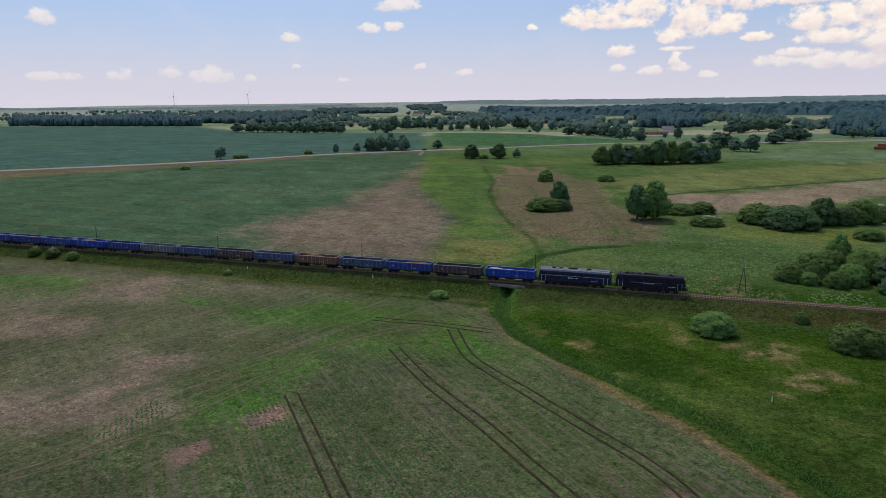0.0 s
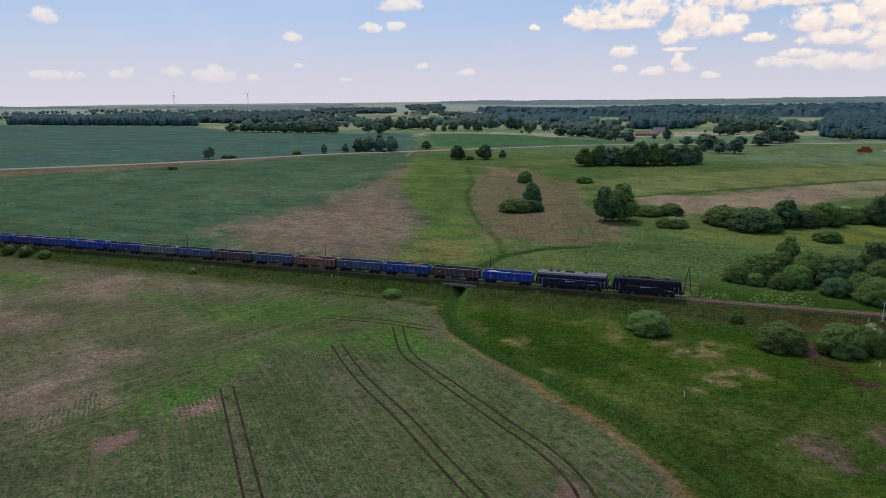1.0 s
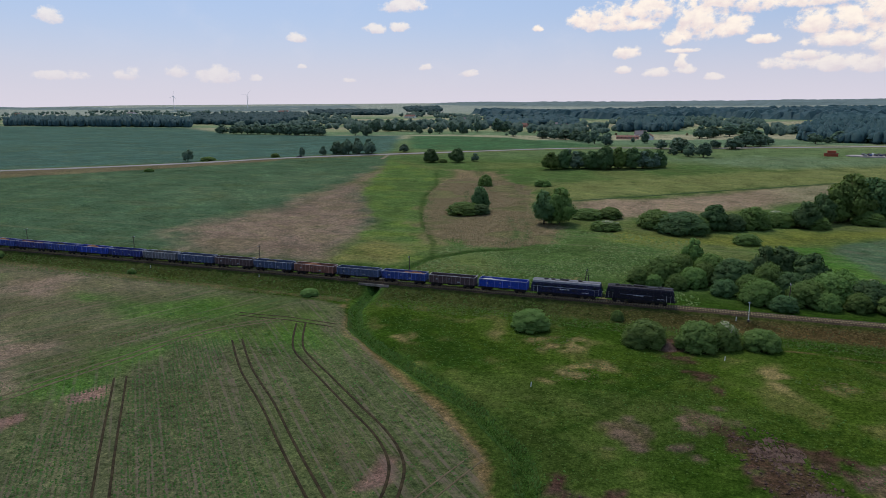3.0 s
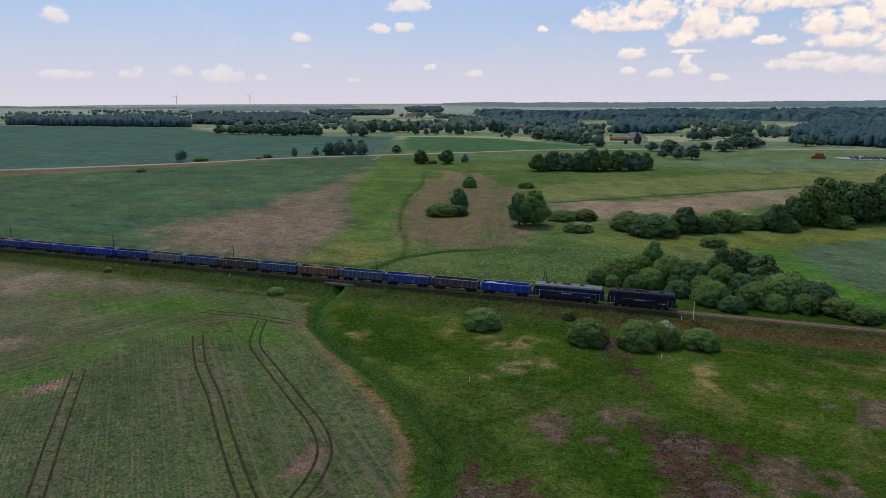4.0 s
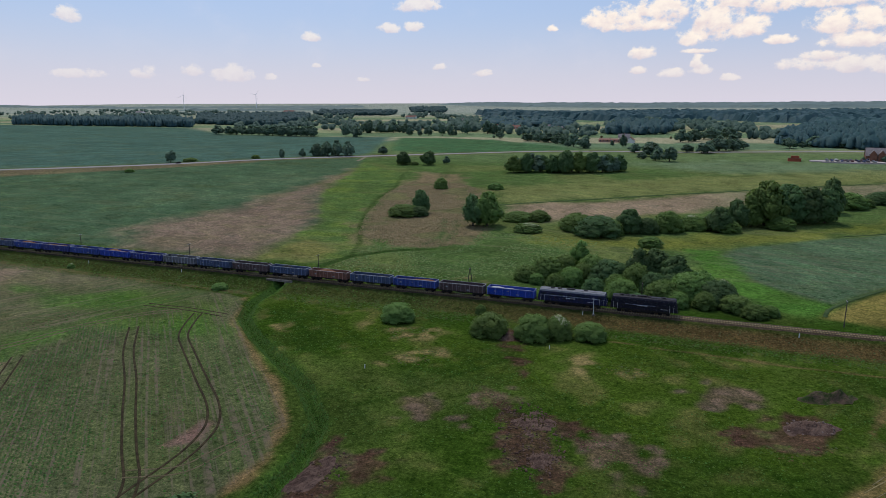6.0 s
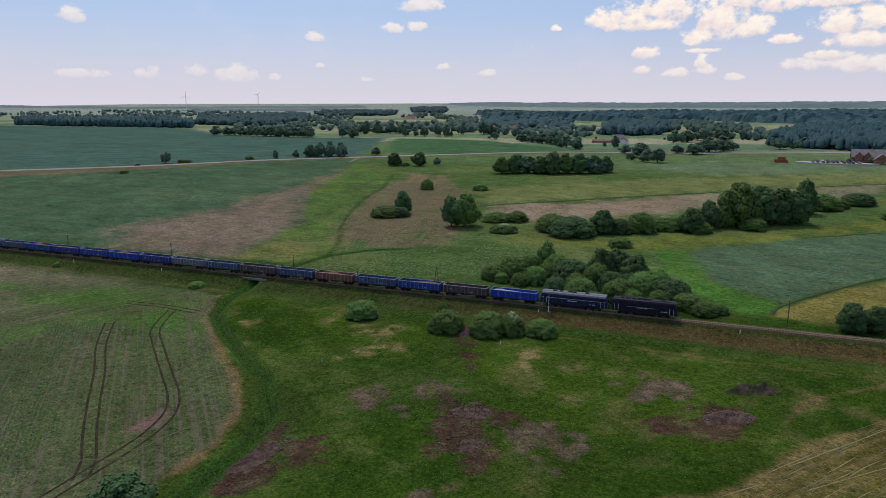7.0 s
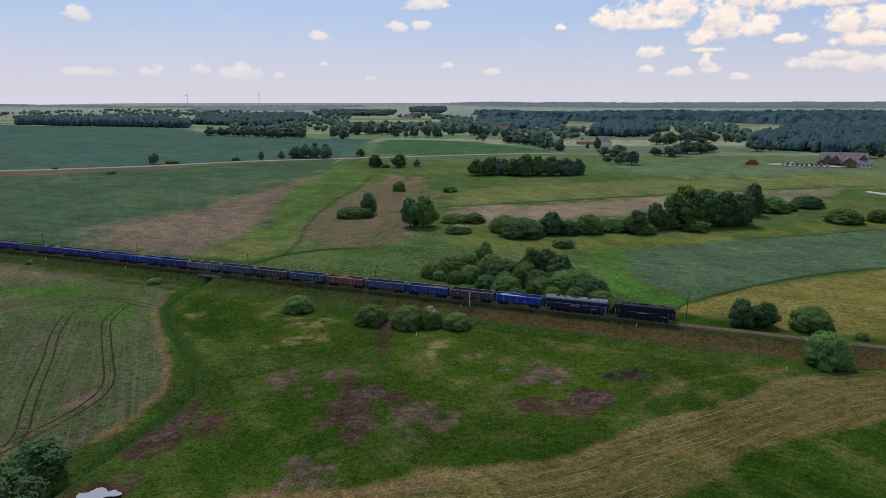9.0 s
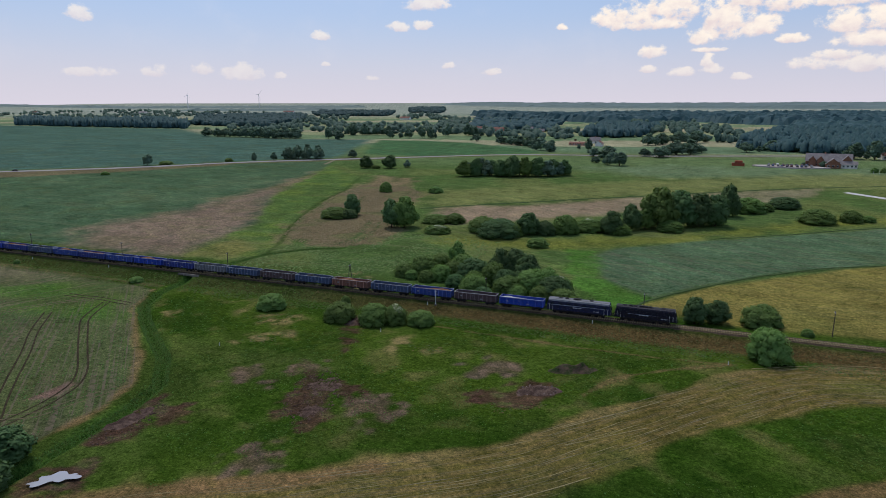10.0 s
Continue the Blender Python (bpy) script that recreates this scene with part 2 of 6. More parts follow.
    c = mixrgb(tr, vmath(tr, "MULTIPLY", west.outputs["Fac"], ramp(tr, drill2, 0.36, 0.47, 0.4, 0.0)), c, (0.066, 0.108, 0.044))
    # streaks of thin and thick growth along the fields beyond the line
    far_mp = tr.nodes.new("ShaderNodeMapping")
    far_mp.inputs["Scale"].default_value = (0.011, 0.36, 1.0)
    tr.links.new(pos, far_mp.inputs["Vector"])
    streak = noise_of(tr, far_mp.outputs[0], 1.0, 5.0, 0.6)
    sep = tr.nodes.new("ShaderNodeSeparateXYZ")
    tr.links.new(pos, sep.inputs[0])
    beyond = ramp(tr, sep.outputs[1], 12.0, 40.0)
    c = mixrgb(tr, vmath(tr, "MULTIPLY", beyond, ramp(tr, streak, 0.50, 0.72, 0.0, 0.30)), c, (0.175, 0.165, 0.085))
    c = mixrgb(tr, vmath(tr, "MULTIPLY", beyond, ramp(tr, streak, 0.28, 0.47, 0.3, 0.0)), c, mixrgb(tr, 1.0, c, (0.55, 0.7, 0.55), "MULTIPLY"))
    tr.links.new(c, b.inputs["Base Color"])
    add_bump(tr, b, vmath(tr, "ADD", n2, vmath(tr, "MULTIPLY", n3, 0.5)), 0.8, 0.5)
    return m


ROW_TURN = 45.0
M_GROUND = ground_material()
M_PAINT = painted("worn_vehicle_paint")
M_BLACK = mottled("sooty_black_iron", (0.012, 0.012, 0.014), (0.035, 0.03, 0.028), 1.5, 0.6, 0.2)
M_STEEL = mottled("rail_steel", (0.13, 0.08, 0.05), (0.22, 0.17, 0.12), 2.0, 0.55, 0.4)
M_BALLAST = mottled("ballast_stone", (0.030, 0.022, 0.015), (0.085, 0.060, 0.040), 1.2, 0.95, 0, 0.9, 0.08)
M_WOOD = mottled("weathered_timber", (0.05, 0.04, 0.033), (0.12, 0.10, 0.085), 2.0, 0.9, 0, 0.3)
M_SLEEPER = mottled("old_concrete_sleeper", (0.21, 0.16, 0.075), (0.34, 0.26, 0.13), 3.0, 0.9, 0, 0.3)
M_CONC = mottled("stained_concrete", (0.22, 0.195, 0.17), (0.10, 0.085, 0.07), 0.9, 0.9, 0, 0.4)
M_WHITE = mottled("white_paint", (0.75, 0.76, 0.76), (0.55, 0.56, 0.56), 1.0, 0.6)
M_GLASS = mottled("dark_window_glass", (0.012, 0.015, 0.02), (0.03, 0.035, 0.045), 0.5, 0.08)
M_ASPHALT = mottled("worn_asphalt", (0.23, 0.21, 0.21), (0.31, 0.285, 0.28), 0.05, 0.9)
M_LANE = mottled("sandy_lane", (0.14, 0.12, 0.07), (0.21, 0.18, 0.11), 0.3, 0.95)
M_PALE = mottled("pale_sand", (0.42, 0.40, 0.37), (0.55, 0.53, 0.49), 0.3, 0.95)
M_SWATH = mottled("cut_dry_grass", (0.18, 0.145, 0.068), (0.27, 0.225, 0.115), 0.8, 0.95)
M_BARK = mottled("bark", (0.045, 0.035, 0.026), (0.10, 0.08, 0.06), 3.0, 0.95, 0, 0.5)
# leaf green made bluer to carry distance haze in the colour
M_FARLEAF = foliage("hazed_field_tree_leaves", (0.068, 0.120, 0.084), (0.090, 0.146, 0.098), (0.118, 0.176, 0.114))
M_LEAF = foliage("broad_leaves", (0.080, 0.145, 0.034), (0.105, 0.175, 0.044), (0.14, 0.21, 0.06))
M_DARKLEAF = foliage("dark_leaves", (0.054, 0.108, 0.040), (0.074, 0.130, 0.048), (0.10, 0.155, 0.062))
M_WILLOW = foliage("grey_willow_leaves", (0.088, 0.158, 0.034), (0.115, 0.188, 0.046), (0.155, 0.225, 0.072))
# distance haze is put into this pale leaf colour
M_RIDGE = foliage("hazed_ridge_woods", (0.12, 0.165, 0.15), (0.14, 0.185, 0.165), (0.16, 0.205, 0.18))
# both greens shifted lighter and bluer to stand in for distance haze
M_WOODS = foliage("hazed_far_woodland", (0.028, 0.066, 0.070), (0.037, 0.080, 0.080), (0.048, 0.095, 0.090))
M_HEDGE = foliage("hazed_hedgerow_leaves", (0.052, 0.094, 0.072), (0.068, 0.114, 0.084), (0.090, 0.138, 0.100))
M_BLOOM = mottled("cream_blossom", (0.42, 0.42, 0.28), (0.28, 0.30, 0.17), 2.0, 0.8)
M_WATER, _t, _b = material("sky_toned_water", 0.06)
# pale grey base colour stands in for the reflected sky
_b.inputs["Base Color"].default_value = (0.34, 0.33, 0.34, 1)
_b.inputs["Specular IOR Level"].default_value = 0.6
M_RUT = mottled("wheel_rut_soil", (0.022, 0.017, 0.009), (0.055, 0.042, 0.022), 0.6, 0.95, 0, 0.6, 0.05)


# ---------------------------------------------------------------- mesh helpers
def mesh_of(bm, name, *mats, smooth=False):
    me = bpy.data.meshes.new(name)
    bm.normal_update()
    bm.to_mesh(me)
    bm.free()
    for m in mats:
        me.materials.append(m)
    if smooth:
        me.polygons.foreach_set("use_smooth", [True] * len(me.polygons))
    return me


def put(name, me, parent=None, m=None, label=""):
    ob = new(name, me)
    if m is not None:
        ob.matrix_basis = m
    if parent is not None:
        ob.parent = parent
    if label:
        ob["label"] = label
    return ob


def part(name, bm, mat, parent, label="", m=None, smooth=False):
    return put(name, mesh_of(bm, name, mat, smooth=smooth), parent, m, label)


def thing(name, m, label, category, group="", kind=""):
    ob = new(name)
    ob.empty_display_size = 0.5
    ob.matrix_basis = m
    return tagged(ob, label, category, group, kind)


def box(bm, x0, x1, y0, y1, z0, z1, bevel=0.0, mi=0):
    vs = [bm.verts.new(p) for p in ((x0, y0, z0), (x1, y0, z0), (x1, y1, z0), (x0, y1, z0), (x0, y0, z1), (x1, y0, z1), (x1, y1, z1), (x0, y1, z1))]
    fs = [bm.faces.new([vs[i] for i in f]) for f in ((3, 2, 1, 0), (4, 5, 6, 7), (0, 1, 5, 4), (1, 2, 6, 5), (2, 3, 7, 6), (3, 0, 4, 7))]
    for f in fs:
        f.material_index = mi
    if bevel:
        es = list({e for f in fs for e in f.edges})
        bmesh.ops.bevel(bm, geom=es, offset=bevel, segments=1, affect="EDGES")
    return fs


def tube(bm, a, b, r0, r1=None, seg=8, caps=True):
    a, b, r1 = Vector(a), Vector(b), r0 if r1 is None else r1
    q = (b - a).to_track_quat("Z", "Y")
    rings = []
    for p, r in ((a, r0), (b, r1)):
        rings.append([bm.verts.new(p + q @ Vector((r * math.cos(k * math.tau / seg), r * math.sin(k * math.tau / seg), 0))) for k in range(seg)])
    for k in range(seg):
        bm.faces.new((rings[0][k], rings[0][(k + 1) % seg], rings[1][(k + 1) % seg], rings[1][k]))
    if caps:
        bm.faces.new(rings[0][::-1])
        bm.faces.new(rings[1])


def prism(bm, profile, x0, x1):
    """A profile of (y, z), anticlockwise seen from +x, drawn out along x."""
    a = [bm.verts.new((x0, y, z)) for y, z in profile]
    b = [bm.verts.new((x1, y, z)) for y, z in profile]
    n = len(profile)
    for i in range(n):
        bm.faces.new((a[i], a[(i + 1) % n], b[(i + 1) % n], b[i]))
    bm.faces.new(a[::-1])
    bm.faces.new(b)
    bmesh.ops.recalc_face_normals(bm, faces=bm.faces)


# ---------------------------------------------------------------- the land
RAIL = 2.45           # height of the rail heads over the near fields
FORM = RAIL - 0.45    # top of the formation


def smooth01(v):
    v = np.clip(v, 0, 1)
    return v * v * (3 - 2 * v)


def land(x, y):
    """Height of the land without embankment and ditch."""
    x, y = np.asarray(x, float), np.asarray(y, float)
    d = y - 12.0 + 0.35 * np.maximum(0, -x - 300) * np.clip(y / 400, 0, 1)
    d = np.maximum(0, d)
    h = 0.027 * np.minimum(d, 400) + 0.0195 * np.clip(d - 400, 0, 800) + 0.0245 * np.maximum(0, d - 1200)
    h = h - smooth01((x + 20) / 140) * np.minimum(d * 0.016, 2.2) * np.clip(1 - np.maximum(0, d - 150) / 300, 0, 1)
    return h + smooth01((-x - 120) / 150) * np.minimum(d * 0.012, 3.5) * np.clip(1 - np.maximum(0, d - 500) / 900, 0, 1)


def at_land(x, y):
    return float(land(x, y))


def line_dist(x, y, pts):
    best = np.full(np.shape(x), 1e9)
    for (ax, ay), (bx, by) in zip(pts[:-1], pts[1:]):
        dx, dy = bx - ax, by - ay
        s = np.clip(((x - ax) * dx + (y - ay) * dy) / (dx * dx + dy * dy), 0, 1)
        best = np.minimum(best, np.hypot(x - ax - s * dx, y - ay - s * dy))
    return best


def inside(x, y, poly):
    """Signed distance to a polygon, positive inside."""
    c = np.zeros(np.shape(x), bool)
    for (ax, ay), (bx, by) in zip(poly, poly[1:] + poly[:1]):
        if ay == by:
            continue
        c ^= ((ay > y) != (by > y)) & (x < (bx - ax) * (y - ay) / (by - ay) + ax)
    d = line_dist(x, y, poly + poly[:1])
    return np.where(c, d, -d)


def wobble(x, y, scale, seed):
    """Smooth random field in about -1..1, by summed sines of random direction."""
    r = np.random.RandomState(seed)
    out = np.zeros(np.shape(x))
    for k in range(9):
        a, f, p = r.uniform(0, math.tau), r.uniform(0.6, 2.6) / scale, r.uniform(0, math.tau)
        out += np.sin((x * math.cos(a) + y * math.sin(a)) * f + p + 1.5 * np.sin((y * math.cos(a) - x * math.sin(a)) * f * 0.7 + p * 2))
    return out / 4.5


DITCH = [(-23, 6), (-23, 0), (-22.5, -7), (-20, -20), (-13.5, -32.5), (-2, -43), (11.5, -53.5), (24.5, -63), (36, -76), (40, -89), (40.5, -99), (42, -110), (44, -135)]
STREAM = [(-23, 6), (-25, 24), (-22, 40), (-12, 52), (2, 60)]
REEDLINE = [(-22, 40), (-30, 62), (-45, 90), (-62, 130), (-74, 165), (-84, 210), (-110, 280)]
TRACK_EDGE = [(-24.5, -18), (-17.5, -29), (-14.4, -34.5), (-2.7, -46), (7.4, -56), (20, -66), (30, -77.5), (35, -90), (35, -100), (36, -112), (38, -135)]
CROP = [(-420, -9.5), (-195, -10), (-132, -11.6), (-100, -13.3), (-72, -13.2), (-48, -15), (-33.5, -15.5)] + TRACK_EDGE + [(40, -400), (-420, -400)]
NORTHCROP = [(-60, 24), (-112, 25), (-160, 22), (-420, 20), (-420, 188), (-373, 221), (-322, 260), (-257, 322), (-196, 380), (-176, 340), (-162, 304), (-141, 200), (-112, 168), (-68, 94)]
PINK = [(-158, 300), (-150, 240), (-141, 184), (-131, 99), (-145, 60), (-112, 26), (-62, 23), (-54, 25), (-68, 94), (-112, 168), (-135, 220)]
VALLEY = [(-175, 344), (-113, 282), (-71, 158), (-43.5, 88), (-29, 59), (-27, 34), (-38, 23), (-51, 25), (-68, 94), (-112, 168), (-148, 272)]
VALLEYDRY = [(-50, 26), (-33, 26), (-32, 45), (-48, 62), (-58, 60)]
REED = [(-79, 188), (-86, 240), (-100, 292), (-66, 290), (-50, 240), (-26, 213), (-11, 138), (9, 103), (11, 71), (-1, 60), (-18, 62), (-35, 68), (-54, 112)]
REED_TRACK_A = [(-16, 120), (-10.6, 104), (-4.5, 89), (-2.4, 76), (-4, 66)]
REED_TRACK_B = [(-10, 118), (-5, 106), (0.1, 90), (1.9, 78), (1, 68)]
REED_TRACK_C = [(-58, 190), (-50, 165), (-43, 135), (-38, 124)]
BROWN = [(0.9, 165), (47, 197), (100, 247), (150, 283), (215, 322), (205, 285), (150, 235), (113, 206), (91, 184), (46, 142), (23, 128)]
YMEADOW = [(-14, 173), (-27, 226), (30, 273), (104, 331), (212, 397), (330, 440), (300, 330), (192, 314), (139, 278), (69, 227), (1.5, 169)]
OLIVE = [(29, 100), (81, 110), (138, 146), (210, 215), (320, 260), (330, 240), (225, 204), (152, 145), (107, 102), (76, 89), (40, 84)]
BLUECROP = [(100, 78), (111, 104), (152, 138), (222, 187), (320, 235), (300, 150), (205, 107), (169, 80), (149, 57), (131, 33), (115, 48)]
GREENSTRIP = [(93, 92), (104, 96), (113, 52), (131, 31), (124, 20), (112, 26), (100, 55)]
YELLOW = [(127, 19), (141, 46), (168, 72), (205, 105), (300, 148), (330, 18), (186, 14), (148, 14)]
HAY_EDGE = [(60.9, -112.6), (68.9, -106.9), (83.2, -97.2), (93.8, -87.8), (106.2, -79.8), (114.3, -72.2), (122.2, -60.8), (131.4, -49.1), (141.7, -37.5), (153.3, -22.9), (165.7, -13.2), (185.9, -6.9)]
HAY = HAY_EDGE + [(300, -4),
       (300, -26), (212, -25), (181, -30.6), (173.9, -32.9), (162.8, -41.9), (147.4, -54.3), (138.3, -66.9), (131.2, -77.6), (125, -89), (117.6, -97), (108, -110), (94, -128)]
STUBBLE = [(152, -84), (160, -73.5), (167, -67.8), (175.5, -61.4), (190, -54), (190, -84)]
TEAL = [(-1500, 850), (-812, 845), (-560, 640), (-413, 640), (-306, 670), (-215, 440), (-205, 396), (-260, 336), (-330, 268), (-430, 200), (-700, 60), (-1600, 60)]
GREENS = [(-200, 450), (-290, 660), (-160, 680), (-60, 590), (-20, 540), (-60, 515), (-140, 460)]
SOIL = [
    [(62.6, -58.3), (66.2, -59.7), (69.8, -59.7), (72.9, -65.0), (74.3, -71.5), (78.9, -78.1), (80.7, -83.0), (77.9, -83.2), (73.0, -78.4), (69.6, -77.7), (67.0, -72.1), (66.2, -65.1)],
    [(55.0, -29.1), (57.6, -28.1), (62.2, -36.6), (63.5, -43.5), (59.9, -39.4)], [(72.1, -62.8), (74.7, -60.5), (79.8, -62.4), (78.9, -66.4), (74.3, -65.7)],
    [(42.5, -99.6), (41.4, -94.6), (41.1, -88.8), (41.2, -84.5), (41.5, -80.9), (42.6, -81.6), (43.1, -87.0), (44.9, -91.3), (48.4, -93.7), (47.3, -97.7), (46.3, -101.4)],
    [(101.4, -56.4), (103.1, -53.3), (109.0, -53.4), (109.7, -46.9), (113.1, -44.2), (116.7, -45.5), (117.1, -51.5), (113.9, -57.3), (108.5, -59.4), (102.8, -59.4)],
    [(49.4, -87.6), (49.7, -83.3), (52.3, -85.5), (52.8, -90.2), (51.1, -90.8)], [(52, -20), (56.5, -19), (58, -26.5), (53, -27)],
    [(45.5, -116), (46.5, -110), (51, -107), (54.5, -111), (51, -117)],
]
PALESOIL = [
    [(77.9, -66.7), (81.4, -64.2), (87.4, -63.0), (90.9, -67.3), (92.2, -72.9), (91.1, -78.0), (88.0, -78.3), (85.8, -72.4), (81.7, -71.9), (78.5, -69.9)],
    [(57.7, -57.2), (57.4, -52.6), (61.7, -51.9), (65.2, -55.8), (63.6, -59.3), (60.5, -60.5)], [(47.3, -64.2), (49.1, -60.5), (53.8, -64.5), (53.6, -68.7), (51.1, -69.6)],
    [(57.7, -67.1), (58.9, -59.7), (61.0, -60.3), (60.7, -65.9), (59.8, -68.9)], [(95.3, -42.6), (99.1, -37.4), (105.9, -37.0), (107.8, -40.7), (103.3, -45.3), (96.9, -46.4)],
    [(71.7, -95.6), (72.9, -91.0), (78.7, -90.8), (80.2, -96.1), (75.6, -98.9)], [(43, -88), (42.6, -82), (43.6, -82), (45.4, -88), (44.5, -90)],
]
DRY = [
    [(34.3, -47.4), (36, -41), (40.1, -38), (44, -36), (45, -39.5), (40, -47), (37.4, -49)], [(76.0, -33.2), (82.8, -33), (88, -33.5), (87.3, -38.5), (79.7, -38)],
    [(-1.5, -36.8), (1, -30.8), (7.1, -39.5), (10.4, -42.8), (9.0, -49.0), (3.8, -46.0)], [(22, -26), (36, -22), (38, -27), (30, -34)], [(104, -60), (118, -54), (112, -64)],
    [(46, 4), (36, 24), (28, 26), (24, 14)],
]
PINKDRY = [
    [(-136.7, -51.8), (-120.6, -46.8), (-104.9, -53.3), (-101.2, -63.8), (-111.6, -70.7)], [(-80.7, -73.4), (-79.1, -65.3), (-70.6, -57.7), (-65, -65.5), (-65.9, -74.1), (-71.6, -80.9)],
    [(-134.2, -25.9), (-121.2, -18.7), (-110.1, -27.7), (-110.4, -36.1), (-118, -35.7)], [(-87.9, -88.6), (-71.6, -80.9), (-59.4, -83.8), (-60.2, -92), (-74.6, -98.5)],
]
BARE = [[(-47.7, -95.5), (-45.5, -89), (-42.1, -92.1), (-43.6, -98)], [(-43.3, -82.6), (-40.8, -77.3), (-38.4, -81), (-40.8, -84.7)], [(16, -82), (20, -82), (22, -90), (17, -93)]]
LUSH = [[(-97.9, -32.2), (-64, -26.9), (-44.6, -30.2), (-48.9, -43.7), (-79.4, -41)], [(-173.8, -23.9), (-134.2, -25.9), (-131.7, -37.1), (-151.9, -40.4)],
        [(-33.1, -46.3), (-25.7, -38), (-16.3, -44), (-17.7, -54.7), (-20.4, -58.6)], [(-58, -66), (-50, -58), (-44, -66), (-50, -80)], [(-56, -78), (-52, -72), (-47, -78), (-52, -86)]]
VERGE = [(-900, -75), (-640, 50), (-520, 120), (-424, 186), (-373, 218), (-323, 255), (-262, 312), (-256, 296), (-318, 226), (-416, 134), (-520, 50), (-900, -170)]
PALEGREEN = [(40, 400), (110, 440), (200, 445), (330, 470), (330, 395), (212, 372), (110, 350)]


TRAIL_A = [(123.4, -48), (126.3, -40.6), (130.8, -34), (139.5, -26.5), (152.2, -18.2)]
TRAIL_B = [(78, -18), (92.5, -18.9), (113.9, -19.7), (134.5, -19.9), (153.4, -18.2)]
TRAIL_C = [(36.3, -71), (46, -59.4), (51.8, -47.5), (59, -36)]
ROAD_LINE = [(-900, -60), (-640, 60), (-520, 130), (-424, 192), (-373, 224), (-323, 261), (-258, 322), (-196, 386), (-138, 448), (-66, 500), (0, 520), (83, 530), (181, 560), (330, 600), (700, 660)]


def cover_colours(x, y):
    """Base colour of what grows, with haze far off, and how strongly drilled rows show."""
    n = len(x)
    col = np.zeros((n, 3))
    rows = np.zeros(n)
    w1, w2, w3 = wobble(x, y, 9, 1), wobble(x, y, 28, 2), wobble(x, y, 3.5, 3)
    w4, w5 = wobble(x, y, 90, 4), wobble(x, y, 1.7, 6)
    col[:] = (0.033, 0.071, 0.010)

    def lay(mask, c, f=1.0):
        k = (np.clip(mask, 0, 1) * f)[:, None]
        col[:] = col * (1 - k) + np.array(c) * k

    def edge(poly, soft, rough=1.0):
        return smooth01((inside(x, y, poly) + rough * (w1 * 0.6 + w3 * 0.4)) / soft + 0.5)

    far = smooth01((y - 330) / 120)
    north = smooth01((y - 8) / 30)
    lay(north, (0.084, 0.138, 0.044), 0.85)
    lay(smooth01(w2 * 1.2 + 0.2) * (1 - north), (0.056, 0.092, 0.014), 0.6)
    lay(smooth01(w2 * 1.2) * north, (0.130, 0.145, 0.050), 0.6)
    lay(smooth01(w1 - 0.2) * (1 - 0.7 * north), (0.021, 0.044, 0.007), 0.75)
    # distant patchwork of pastures and cornfields, some haze mixed into their colours
    lay(far, (0.120, 0.175, 0.075), 0.9)
    u, v = x * 0.92 + y * 0.38, y * 0.92 - x * 0.38
    cell = (np.floor(u / 210 + 0.4 * w4) * 7 + np.floor(v / 120 + 0.5 * wobble(x, y, 200, 5)) * 13).astype(int) % 7
    for k, c in enumerate(((0.28, 0.30, 0.17), (0.15, 0.22, 0.12), (0.36, 0.33, 0.22), (0.13, 0.20, 0.12), (0.27, 0.29, 0.17), (0.18, 0.24, 0.14), (0.33, 0.30, 0.20))):
        lay((cell == k) * smooth01((y - 520) / 80), c, 0.85)
    lay(edge(TEAL, 14, 2), (0.068, 0.128, 0.102))
    lay(edge(TEAL, 14, 2) * smooth01(w4 * 1.3), (0.080, 0.136, 0.098), 0.6)
    lay(edge(GREENS, 10, 2), (0.062, 0.135, 0.062))
    lay(edge(NORTHCROP, 5), (0.068, 0.118, 0.064))
    lay(edge(NORTHCROP, 5) * smooth01((w2 - 0.1) * 1.2), (0.098, 0.138, 0.076), 0.35)
    lay(edge(PINK, 24, 10), (0.215, 0.152, 0.116), 0.9)
    lay(edge(PINK, 30, 10) * smooth01(w1 + 0.1), (0.12, 0.11, 0.06), 0.5)
    lay(edge(VALLEY, 5, 6), (0.086, 0.143, 0.042))
    lay(edge(VALLEY, 9, 7) * smooth01(w1 + 0.2), (0.11, 0.15, 0.03), 0.6)
    lay(edge(VALLEYDRY, 12, 7), (0.19, 0.17, 0.06), 0.75)
    lay(edge(PALEGREEN, 40, 14), (0.135, 0.190, 0.105), 0.8)
    lay(edge(YMEADOW, 30, 14), (0.178, 0.190, 0.070), 0.8)
    lay(edge(OLIVE, 18, 8), (0.145, 0.158, 0.034), 0.85)
    lay(edge(BROWN, 14, 6), (0.265, 0.195, 0.135), 0.95)
    lay(edge(BROWN, 14, 6) * smooth01((x - 80 + 14 * w2) / 40), (0.185, 0.185, 0.105), 0.7)
    lay(edge(REED, 9, 9), (0.205, 0.155, 0.092), 0.95)
    lay(edge(REED, 9, 9) * smooth01((w1 - 0.05) * 2), (0.095, 0.105, 0.045), 0.7)
    for pts in (REED_TRACK_A, REED_TRACK_B, REED_TRACK_C):
        lay(smooth01(1.4 - line_dist(x, y, pts) / 1.5 + 0.4 * w3), (0.060, 0.100, 0.034), 0.75)
    lay(edge(BLUECROP, 5), (0.076, 0.132, 0.070))
    rows += 0.5 * edge(BLUECROP, 5)
    lay(edge(GREENSTRIP, 6, 4), (0.062, 0.150, 0.026), 0.9)
    lay(edge(YELLOW, 5, 1.5), (0.195, 0.168, 0.050))
    lay(edge(YELLOW, 5, 1.5) * smooth01(w2), (0.135, 0.140, 0.038), 0.7)
